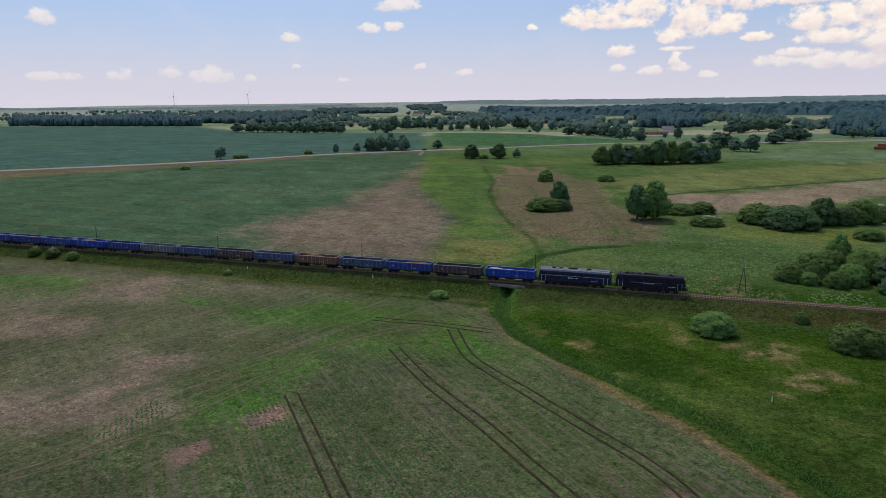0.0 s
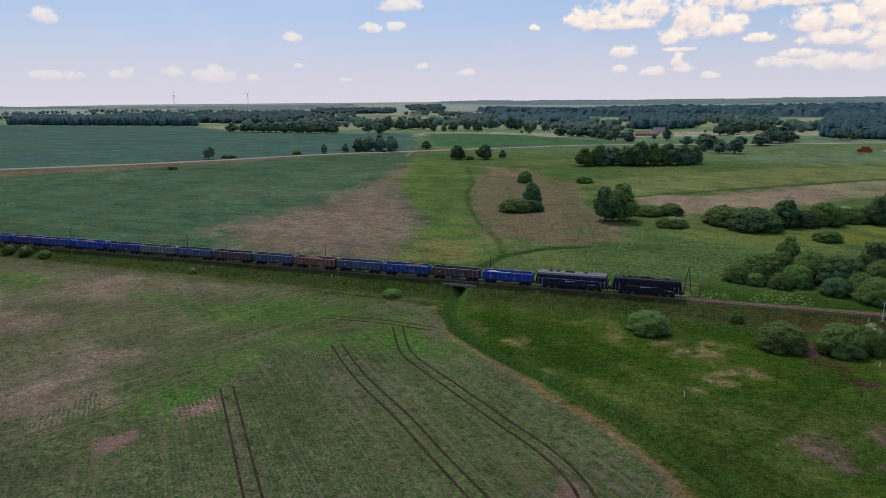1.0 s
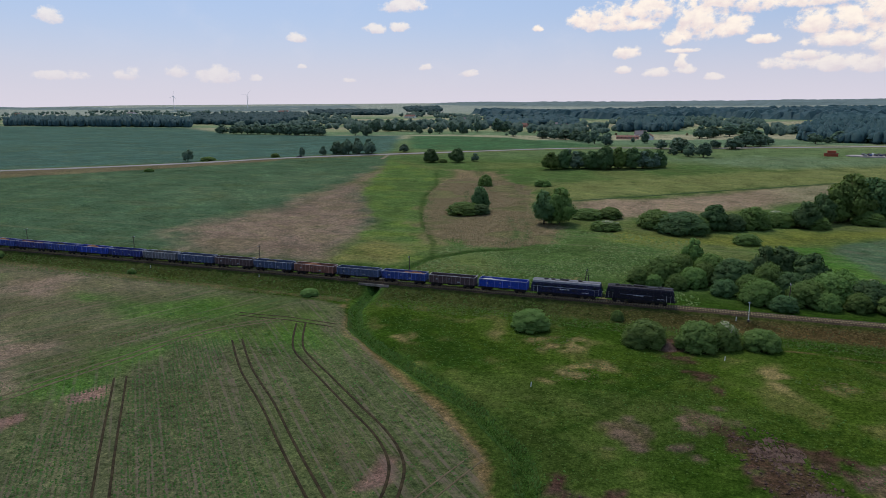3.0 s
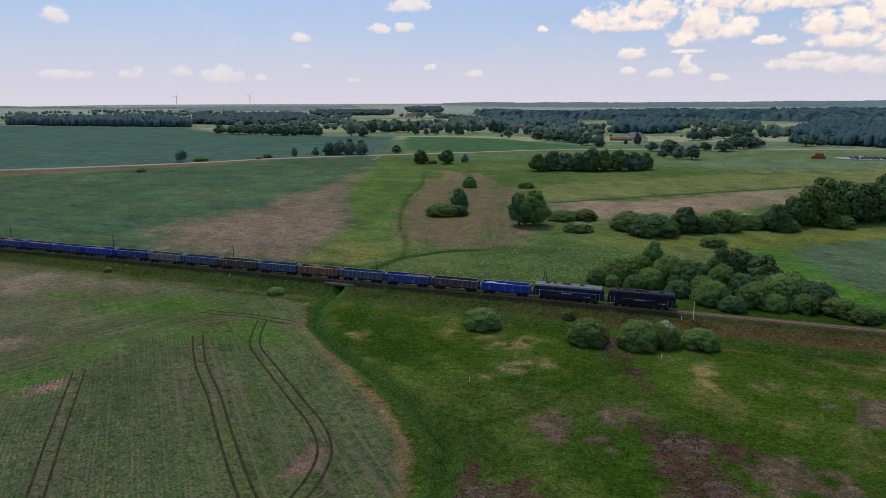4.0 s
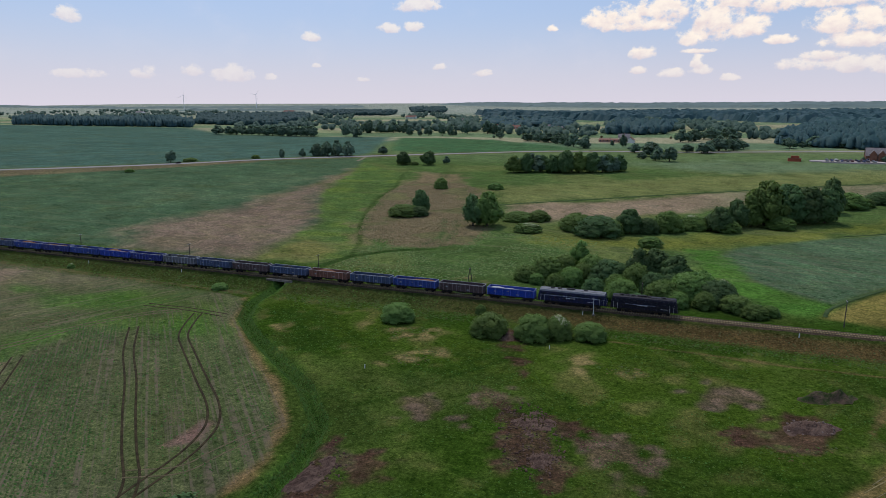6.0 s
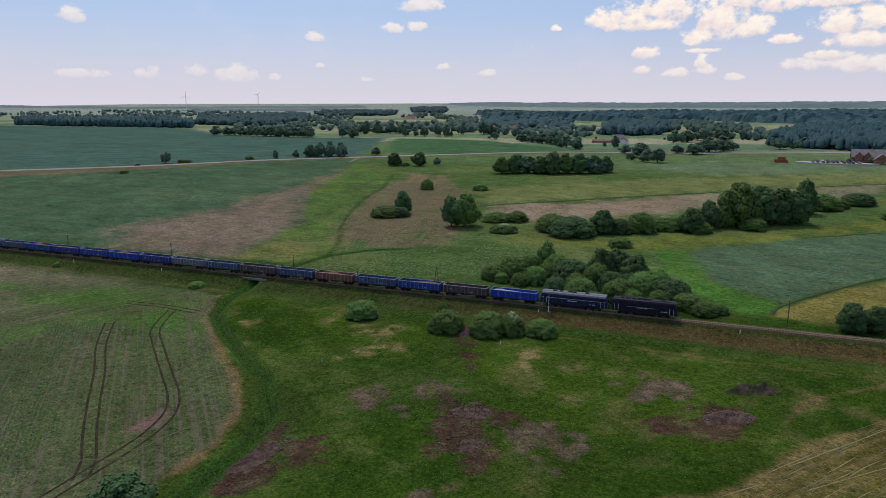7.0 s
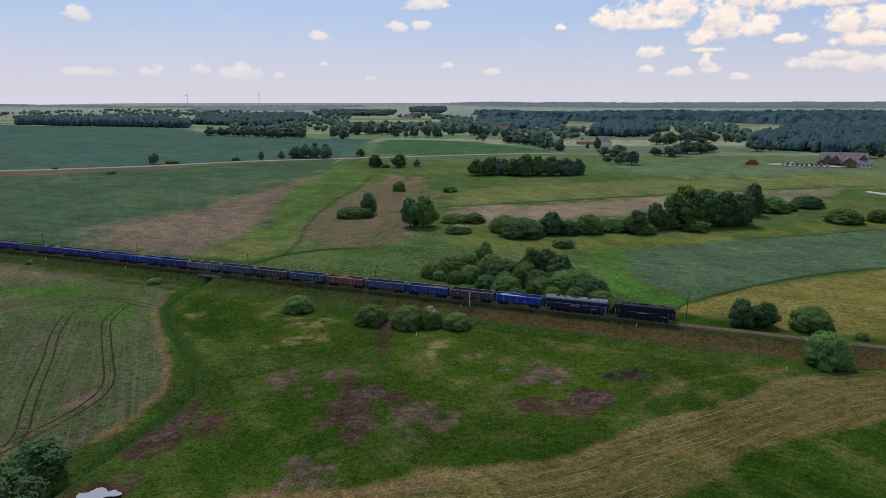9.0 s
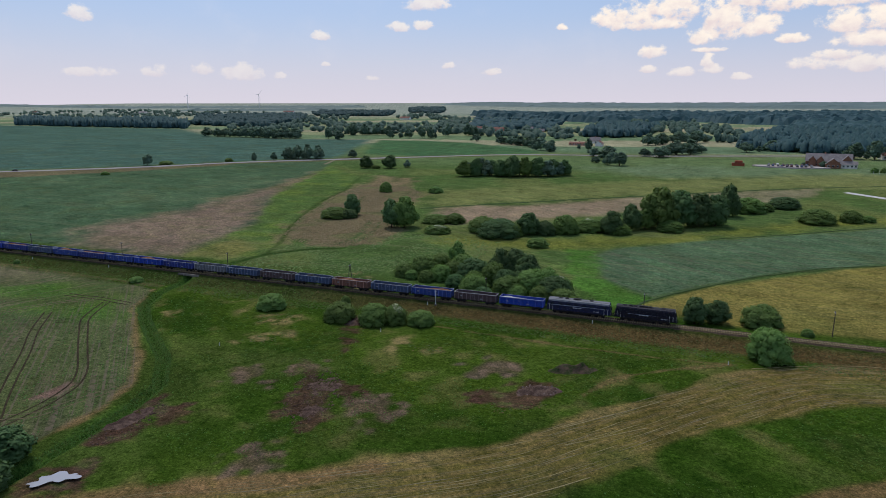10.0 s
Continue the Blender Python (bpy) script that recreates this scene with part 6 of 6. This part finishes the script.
def make_puddle():
    bm = bmesh.new()
    pts = []
    for k in range(40):
        a = k / 40 * math.tau
        rr = 1 + 0.22 * math.sin(3 * a + 1) + 0.16 * math.sin(7 * a) + 0.04 * math.sin(11 * a + 2)
        pts.append(bm.verts.new((50.0 + 2.6 * rr * math.cos(a) + 0.9 * math.sin(a), -112.0 + 2.4 * rr * math.sin(a) + 1.2 * math.cos(a), 0.32)))
    bm.faces.new(pts)
    tagged(put("water_pool", mesh_of(bm, "water_pool", M_WATER)), "small pool of still water, the sky's reflection painted into its colour", "water", kind="structure")


make_puddle()


# ---------------------------------------------------------------- grass tufts, reeds
def tufts(name, label, mats, xs, ys, low, high, wide, seed):
    """Standing grass in many small leaning tussocks, one mesh."""
    r = np.random.RandomState(seed)
    n, k = len(xs), 5
    z = ground_height(xs, ys)
    h, w = r.uniform(low, high, n), wide * r.uniform(0.6, 1.4, n)
    a = r.uniform(0, math.tau, n)[:, None] + np.arange(k)[None, :] * math.tau / k
    rad = w[:, None] * r.uniform(0.6, 1.3, (n, k))
    ring = np.stack([xs[:, None] + rad * np.cos(a), ys[:, None] + rad * np.sin(a), np.repeat(z[:, None] - 0.06, k, 1)], 2)
    tip = np.stack([xs + r.normal(0, 0.35, n) * w, ys + r.normal(0, 0.35, n) * w, z + h], 1)[:, None]
    p = np.concatenate([ring, tip], 1).reshape(-1, 3)
    j = np.arange(k)
    one = np.stack([j, (j + 1) % k, np.full(k, k)], 1)
    faces = (np.arange(n)[:, None, None] * (k + 1) + one[None]).reshape(-1, 3)
    me = bpy.data.meshes.new(name)
    me.vertices.add(len(p))
    me.vertices.foreach_set("co", p.ravel())
    me.loops.add(faces.size)
    me.loops.foreach_set("vertex_index", faces.ravel())
    me.polygons.add(len(faces))
    me.polygons.foreach_set("loop_start", np.arange(0, faces.size, 3))
    for q in mats:
        me.materials.append(q)
    me.polygons.foreach_set("material_index", r.randint(0, len(mats), n).repeat(k))
    me.polygons.foreach_set("use_smooth", np.ones(len(faces), bool))
    me.update(calc_edges=True)
    return tagged(new(name, me), label, "grass", kind="stuff")


M_GRASS = foliage("meadow_grass", (0.032, 0.058, 0.008), (0.046, 0.076, 0.012), (0.075, 0.105, 0.022))
M_CROP = foliage("crop_leaves", (0.026, 0.062, 0.014), (0.040, 0.084, 0.020), (0.065, 0.115, 0.032))
M_TUSSOCK = foliage("tussock_grass", (0.085, 0.130, 0.040), (0.110, 0.150, 0.052), (0.150, 0.175, 0.075))
M_STRAW = foliage("dry_grass", (0.12, 0.095, 0.045), (0.17, 0.135, 0.068), (0.22, 0.18, 0.095))
M_BANKGRASS = foliage("bank_grass", (0.034, 0.044, 0.012), (0.046, 0.054, 0.016), (0.066, 0.066, 0.024))
M_DRYBANK = foliage("dry_bank_grass", (0.058, 0.040, 0.015), (0.080, 0.054, 0.021), (0.10, 0.07, 0.03))
M_SEDGE = foliage("ditch_sedge", (0.032, 0.076, 0.012), (0.042, 0.094, 0.016), (0.062, 0.12, 0.026))


def scatter(x0, x1, y0, y1, n, seed):
    r = np.random.RandomState(seed)
    return r.uniform(x0, x1, n), r.uniform(y0, y1, n)


gx, gy = scatter(-30, 200, -118, -8, 24000, 61)
ok = (inside(gx, gy, CROP) < -2.5) & (inside(gx, gy, HAY) < -1) & (wobble(gx, gy, 9, 1) < 0.1)
for p_ in SOIL:
    ok &= inside(gx, gy, p_) < 0.3
tufts("meadow_tufts", "rough green meadow grass standing in tufts", [M_GRASS, M_GRASS, M_SEDGE], gx[ok], gy[ok], 0.05, 0.17, 0.19, 62)
BEET = [(-10, -125), (-28, -125), (-25.7, -105.8), (-34.4, -95), (-39.3, -75.9), (-40.3, -55.9), (-36.8, -51.2), (-19.3, -71.6), (-5.6, -86.8), (3.1, -95.8), (9, -110)]
pick = np.random.RandomState(81)
row_n, plant_n = np.meshgrid(np.arange(-170, 40) * 0.72, np.arange(-40, 320) * 0.5)
row_n, plant_n = row_n.ravel() + pick.normal(0, 0.07, row_n.size), plant_n.ravel() + pick.uniform(-0.2, 0.2, row_n.size)
gx, gy = (plant_n + row_n) * 0.7071, (row_n - plant_n) * 0.7071
ok = (inside(gx, gy, CROP) > 1.5) & (gy > -122) & (gx > -62) & (gy < -30)
dense = (inside(gx, gy, BEET) + 5 * wobble(gx, gy, 9, 1) > 0) | (wobble(gx, gy, 14, 82) > 0.75)
ok &= pick.random_sample(len(gx)) < np.where(dense, 0.8, 0.16)
for bare in BARE:
    ok &= inside(gx, gy, bare) < 0.3
for rut in (RUT_A, RUT_B, RUT_C, RUT_D):
    ok &= line_dist(gx, gy, rut) > 1.6
tufts("crop_plants", "low leafy green crop plants in drilled rows", [M_CROP, M_CROP, M_SEDGE], gx[ok], gy[ok], 0.12, 0.28, 0.23, 83)
gx, gy = scatter(-230, 230, -16, -3.2, 15000, 63)
ok = (line_dist(gx, gy, DITCH) > 3) & ((gx < 30) | (gy < -9))
tufts("bank_grass", "tall rough grass on the railway bank", [M_GRASS, M_BANKGRASS, M_SEDGE, M_BANKGRASS], gx[ok], gy[ok], 0.07, 0.26, 0.24, 64)
gx, gy = scatter(30, 230, -9, -3.0, 3500, 71)
tufts("dry_bank_grass", "red-brown dry grass on the railway bank", [M_DRYBANK, M_DRYBANK, M_BANKGRASS], gx, gy, 0.05, 0.2, 0.22, 72)
gx, gy = scatter(-45, 60, -125, 60, 190000, 65)
ok = (np.minimum(line_dist(gx, gy, DITCH[2:]), line_dist(gx, gy, STREAM[1:])) < 1.8) & ((gy < -4.5) | (gy > 6))
tufts("ditch_sedge", "dark green sedge and reeds filling the ditch", [M_SEDGE, M_SEDGE, M_GRASS], gx[ok], gy[ok], 0.12, 0.36, 0.17, 66)
gx, gy = scatter(-22, 62, 10, 98, 7500, 73)
ok = (inside(gx, gy, REED) < -1) & (line_dist(gx, gy, STREAM) > 2.5) & (wobble(gx, gy, 12, 74) > -0.3)
tufts("pasture_tussocks", "pale green tussocks of rough pasture grass", [M_TUSSOCK, M_TUSSOCK, M_SEDGE], gx[ok], gy[ok], 0.12, 0.32, 0.34, 75)
gx, gy = scatter(-90, 15, 58, 242, 26000, 67)
ok = (inside(gx, gy, REED) > 0) & (wobble(gx, gy, 9, 1) < 0.5)
tufts("dry_reeds", "standing pale dry reeds in the hollow", [M_STRAW], gx[ok], gy[ok], 0.12, 0.45, 0.4, 68)
gx, gy = scatter(20, 130, -105, -18, 12000, 69)
ok = np.zeros(len(gx), bool)
for p_ in DRY:
    ok |= inside(gx, gy, p_) + 1.5 * wobble(gx, gy, 5, 11) > 0.4
tufts("withered_grass", "withered straw-coloured grass in patches", [M_BANKGRASS, M_DRYBANK, M_GRASS], gx[ok], gy[ok], 0.04, 0.16, 0.35, 70)


# ---------------------------------------------------------------- buildings, far vehicles, turbines
M_TILE = mottled("grey_brown_roof_tiles", (0.16, 0.14, 0.135), (0.24, 0.21, 0.20), 0.4, 0.8)
M_REDTILE = mottled("red_brown_roof", (0.17, 0.085, 0.065), (0.25, 0.13, 0.10), 0.5, 0.8)
M_PLASTER = mottled("white_plaster", (0.72, 0.69, 0.64), (0.6, 0.57, 0.52), 0.3, 0.9)
M_TIMBER = mottled("brown_timber_wall", (0.17, 0.08, 0.05), (0.26, 0.13, 0.085), 0.5, 0.8)
M_ORANGE = mottled("orange_red_paint", (0.36, 0.09, 0.05), (0.26, 0.07, 0.04), 0.6, 0.6)
M_PINKWALL = mottled("pinkish_brick_wall", (0.42, 0.24, 0.18), (0.33, 0.18, 0.13), 0.5, 0.9)


def gable_block(home, x0, x1, y0, y1, eave, ridge, wall, roof, name="wall", along="x", over=0.5):
    """Walls with gables under a pitched roof with overhang, as parts."""
    bm = bmesh.new()
    if along == "x":
        prism(bm, [(y0, -0.4), (y1, -0.4), (y1, eave), ((y0 + y1) / 2, ridge), (y0, eave)], x0, x1)
    else:
        prism(bm, [(x0, -0.4), (x1, -0.4), (x1, eave), ((x0 + x1) / 2, ridge), (x0, eave)], -y1, -y0)
        bm.transform(Matrix.Rotation(radians(-90), 4, "Z"))
        bmesh.ops.recalc_face_normals(bm, faces=bm.faces)
    part(name, bm, wall, home)
    bm = bmesh.new()
    if along == "x":
        c, h = (y0 + y1) / 2, (y1 - y0) / 2
        k = (ridge - eave) / h
        o = over
        prism(bm, [(c - h - o, eave - k * o + 0.05), (c, ridge + 0.05), (c + h + o, eave - k * o + 0.05), (c + h + o, eave - k * o + 0.3), (c, ridge + 0.32), (c - h - o, eave - k * o + 0.3)], x0 - o, x1 + o)
    else:
        c, h = (x0 + x1) / 2, (x1 - x0) / 2
        k = (ridge - eave) / h
        o = over
        prism(bm, [(c - h - o, eave - k * o + 0.05), (c, ridge + 0.05), (c + h + o, eave - k * o + 0.05), (c + h + o, eave - k * o + 0.3), (c, ridge + 0.32), (c - h - o, eave - k * o + 0.3)], -y1 - o, -y0 + o)
        bm.transform(Matrix.Rotation(radians(-90), 4, "Z"))
        bmesh.ops.recalc_face_normals(bm, faces=bm.faces)
    return part("roof", bm, roof, home)


def windows(home, wall_y, xs, z0, wide, high, side=-1):
    for xx in xs:
        bm = bmesh.new()
        box(bm, xx - wide / 2 - 0.1, xx + wide / 2 + 0.1, wall_y + side * 0.06 - 0.06, wall_y + side * 0.06 + 0.06, z0 - 0.1, z0 + high + 0.1)
        w = part("window", bm, M_WHITE, home)
        bm = bmesh.new()
        box(bm, xx - wide / 2, xx + wide / 2, wall_y + side * 0.11 - 0.03, wall_y + side * 0.11 + 0.03, z0, z0 + high)
        part("pane", bm, M_GLASS, w)


def make_inn():
    x, y = 246, 470
    g = thing("roadside_inn", pose(x - 3, y, at_land(x, y), 0, 0, -6) @ Matrix.Diagonal((0.86, 0.86, 0.86, 1)), "large roadside inn with grey roof and brown gables", "building")
    gable_block(g, -22, 18, -8, 8, 5.5, 12.5, M_TIMBER, M_TILE)
    windows(g, -8, (-19, -15.5, -12), 6.0, 1.3, 1.5)
    windows(g, -8, (-20, -16, -12, -8), 1.2, 1.5, 1.7)
    gable_block(g, -19, -13.5, -10.5, -2, 7.2, 10.5, M_TIMBER, M_TILE, "dormer_wall", "y", 0.4)
    gable_block(g, -12, -6.5, -10.5, -2, 7.2, 10.5, M_TIMBER, M_TILE, "dormer_wall", "y", 0.4)
    gable_block(g, -5, 8, -20, -6, 3.6, 8.8, M_TIMBER, M_TILE, "wing_wall", "y", 0.6)
    windows(g, -20, (-2.5, 1.5, 5.5), 1.0, 1.6, 1.6)
    gable_block(g, 8, 22, -16, -8, 3.4, 6.2, M_PLASTER, M_TILE, "annex_wall")
    windows(g, -16, (10.5, 14, 17.5, 20.5), 1.0, 1.5, 1.5)
    gable_block(g, 10, 17, -12, -2, 7.5, 11.6, M_TIMBER, M_TILE, "dormer_wall", "y", 0.4)
    bm = bmesh.new()
    box(bm, -6, -4.8, -1, 0.2, 11.5, 14)
    part("chimney", bm, M_PINKWALL, g)
    bm = bmesh.new()
    n = 24
    top = [bm.verts.new((-33 + 30 * math.cos(k / n * math.tau), -18 + 13 * math.sin(k / n * math.tau), 0.25)) for k in range(n)]
    f = bm.faces.new(top)
    r = bmesh.ops.extrude_face_region(bm, geom=[f])
    for v in [e for e in r["geom"] if isinstance(e, bmesh.types.BMVert)]:
        v.co.z -= 1.2
    bmesh.ops.recalc_face_normals(bm, faces=bm.faces)
    me = mesh_of(bm, "car_park", M_LOT)
    tagged(put("car_park", me, m=pose(x, y, at_land(x, y) + 0.15, 0, 0, -6)), "pale paved car park before the inn", "pavement", kind="structure")
    return g


M_LOT = mottled("pale_paving", (0.34, 0.29, 0.27), (0.44, 0.38, 0.35), 0.2, 0.9)
make_inn()


def car_thing(name, m, colour, label, group=""):
    g = thing(name, m, label, "car", group)
    bm = bmesh.new()
    prism(bm, [(-2.1, 0.3), (2.15, 0.3), (2.2, 0.75), (1.25, 0.92), (0.55, 1.42), (-1.2, 1.45), (-2.0, 0.98), (-2.15, 0.7)], -0.85, 0.85)
    bm.transform(Matrix.Rotation(radians(-90), 4, "Z"))
    b = part("body", bm, M_PAINT, g)
    b.color = (*colour, 1)
    bm = bmesh.new()
    prism(bm, [(-1.75, 0.98), (1.08, 0.95), (0.5, 1.37), (-1.15, 1.4)], -0.865, 0.865)
    bm.transform(Matrix.Rotation(radians(-90), 4, "Z"))
    part("side_glass", bm, M_GLASS, g)
    bm = bmesh.new()
    tube(bm, (0, -0.1, 0), (0, 0.1, 0), 0.32, seg=12)
    me = mesh_of(bm, "wheel", M_BLACK)
    for xx in (-1.3, 1.35):
        for s in (-0.78, 0.78):
            put("wheel", me, g, pose(xx, s, 0.32))
    return g


lot = random.Random(12)
for k in range(40):
    lx, ly = -50 + (k % 10) * 3.6 + lot.uniform(-0.6, 0.6), -26 + (k // 10) * 5.6 + lot.uniform(-0.7, 0.7)
    c = lot.choice(((0.02, 0.02, 0.025), (0.02, 0.02, 0.03), (0.07, 0.02, 0.02), (0.03, 0.05, 0.12), (0.05, 0.05, 0.06), (0.18, 0.19, 0.2), (0.5, 0.5, 0.5)))
    a = radians(-6)
    wx, wy = 246 + lx * math.cos(a) - ly * math.sin(a), 470 + lx * math.sin(a) + ly * math.cos(a)
    car_thing("parked_car", pose(wx, wy, at_land(246, 470) + 0.4, 0, 0, 84 + lot.uniform(-4, 4)), c, "parked car on the paved lot of the inn", "parked cars")


def make_stall(x, y):
    g = thing("red_stand", pose(x, y, at_land(x, y), 0, 0, -6), "low orange-red stand by the car park", "kiosk")
    bm = bmesh.new()
    box(bm, -5, 5, -2, 2, -0.4, 2.4, 0.05)
    part("wall", bm, M_ORANGE, g)
    bm = bmesh.new()
    box(bm, -5.6, 5.6, -2.4, 2.4, 2.41, 2.65, 0.05)
    part("roof", bm, M_REDTILE, g)
    bm = bmesh.new()
    box(bm, -2.8, 3.4, -1.4, 1.4, 2.66, 4.6, 0.05)
    part("upper_sign", bm, M_ORANGE, g)


make_stall(170, 454)


def hedge_row(x0, y0, x1, y1, n, high):
    for k in range(n):
        s = k / max(1, n - 1)
        plant("b", x0 + (x1 - x0) * s, y0 + (y1 - y0) * s, 6.0, high)


hedge_row(268, 430, 300, 428, 6, 4.5)
for k in range(9):
    stake(266 + k * 4.2, 424, 1.6)


def farmhouse(x, y, turn, L, W, eave, ridge, wall, roof, label):
    g = thing("farmhouse", pose(x, y, at_land(x, y), 0, 0, turn), label, "house", "far houses")
    gable_block(g, -L / 2, L / 2, -W / 2, W / 2, eave, ridge, wall, roof)
    n = max(2, int(L / 4))
    windows(g, -W / 2, [-L / 2 + L * (k + 0.5) / n for k in range(n)], 1.0, 1.2, 1.4)
    bm = bmesh.new()
    box(bm, -0.5, 0.5, -0.4, 0.4, ridge - 1, ridge + 1.2)
    part("chimney", bm, M_PINKWALL, g)


farmhouse(-8, 672, -4, 26, 8, 2.6, 4.2, M_PINKWALL, M_REDTILE, "long low pink-walled farm building with red roof")
farmhouse(18, 664, 85, 10, 8, 3.5, 6.5, M_PLASTER, M_REDTILE, "white gabled farmhouse with red roof")
farmhouse(4, 720, 8, 14, 9, 3.6, 7.8, M_PLASTER, M_TILE, "white farmhouse with steep dark roof")
farmhouse(-165, 1010, 5, 22, 11, 4, 8, M_PLASTER, M_TILE, "pale distant farmhouse among trees")
farmhouse(-215, 985, -8, 26, 10, 3.5, 7, M_PINKWALL, M_REDTILE, "distant farm building with red roof")
farmhouse(-255, 990, 12, 18, 10, 4, 7.5, M_PLASTER, M_REDTILE, "small distant white house with red roof")
farmhouse(-130, 960, 20, 16, 9, 3.5, 7, M_PINKWALL, M_TILE, "distant brick barn with grey roof")
farmhouse(-420, 1300, 10, 24, 12, 4, 8, M_PLASTER, M_TILE, "distant white farmhouse in pasture")
farmhouse(-640, 1500, -6, 30, 12, 4, 8, M_PLASTER, M_REDTILE, "distant white farm building in fields")
farmhouse(-900, 1900, 0, 36, 14, 5, 9, M_PLASTER, M_TILE, "far white farm building on the slope")
farmhouse(-1300, 1900, 10, 40, 14, 5, 9, M_PLASTER, M_REDTILE, "far pale farm building on the slope")
farmhouse(-1750, 1650, -15, 40, 14, 5, 9, M_PLASTER, M_TILE, "far pale farm building beyond the pine wood")
farmhouse(-2100, 1500, -20, 40, 14, 5, 9, M_PLASTER, M_REDTILE, "far pale farm building beyond the pine wood")
farmhouse(306, 560, 10, 18, 10, 4, 8, M_PLASTER, M_REDTILE, "white house behind the roadside inn")
farmhouse(250, 900, 0, 18, 10, 4, 8, M_PLASTER, M_TILE, "pale house in a forest clearing")
for q in ((-60, 690), (-150, 800), (60, 760), (-30, 760)):
    bm = bmesh.new()
    bmesh.ops.create_cone(bm, segments=14, radius1=1.6, radius2=1.6, depth=1.6, cap_ends=True, matrix=Matrix.Rotation(radians(90), 4, "X"))
    bmesh.ops.bevel(bm, geom=list(bm.edges), offset=0.12, segments=1, affect="EDGES")
    tagged(put("hay_bale", mesh_of(bm, "hay_bale", M_STRAW), m=pose(q[0], q[1], at_land(*q) + 1.55, 0, 0, 30)), "round bale of hay lying in a pasture", "hay bale", "hay bales")


def turbine(x, y, high, spin):
    g = thing("wind_turbine", pose(x, y, at_land(x, y), 0, 0, 20), "slender white wind turbine on the far plain", "wind turbine", "wind turbines")
    bm = bmesh.new()
    tube(bm, (0, 0, -1), (0, 0, high), 1.5, 0.9, 12)
    part("tower", bm, M_WHITE, g)
    bm = bmesh.new()
    box(bm, -1.5, 1.5, -3, 4, high - 1.2, high + 1.8, 0.4)
    part("nacelle", bm, M_WHITE, g)
    bm = bmesh.new()
    for k in range(3):
        a = radians(spin + 120 * k)
        c = Vector((math.sin(a), 0, math.cos(a)))
        tube(bm, Vector((0, -3.4, high + 0.4)) + c * 1.0, Vector((0, -3.4, high + 0.4)) + c * high * 0.42, 0.7, 0.2, 6)
    tube(bm, (0, -4.4, high + 0.4), (0, -2.9, high + 0.4), 0.9, 1.4, 10)
    part("rotor", bm, M_WHITE, g)


turbine(-2247, 2414, 62, 10)
turbine(-1986, 2631, 66, 40)

ROAD_CAR = car_thing("moving_car", pose(-194, 389, at_land(-194, 389) + 0.3), (0.015, 0.015, 0.018), "dark car driving along the country road")


def along_road(d):
    """Place and bearing d metres from the junction towards the south-west on the road."""
    pts = [Vector(p) for p in ROAD[::-1]]
    i = next(k for k, p in enumerate(pts) if abs(p.x + 138) < 1)
    pts = pts[i:]
    for a, b in zip(pts[:-1], pts[1:]):
        L = (b - a).length
        if d <= L:
            p, t = a.lerp(b, d / L), (b - a).normalized()
            return p.x, p.y, math.degrees(math.atan2(t.y, t.x))
        d -= L


# ---------------------------------------------------------------- what moves
def motions():
    for ob, back in TRAIN:
        walk(ob, [(t, pose(NOSE - back + SPEED * t, 0, RAIL)) for t in (0.0, 5.0, 10.0)])
    rows = []
    for k in range(11):
        x, y, turn = along_road(84.0 + 27.6 * k)
        rows.append((float(k), pose(x, y, float(ground_height(np.array([x]), np.array([y]))[0]) + 0.28, 0, 0, turn)))
    walk(ROAD_CAR, rows)


motions()
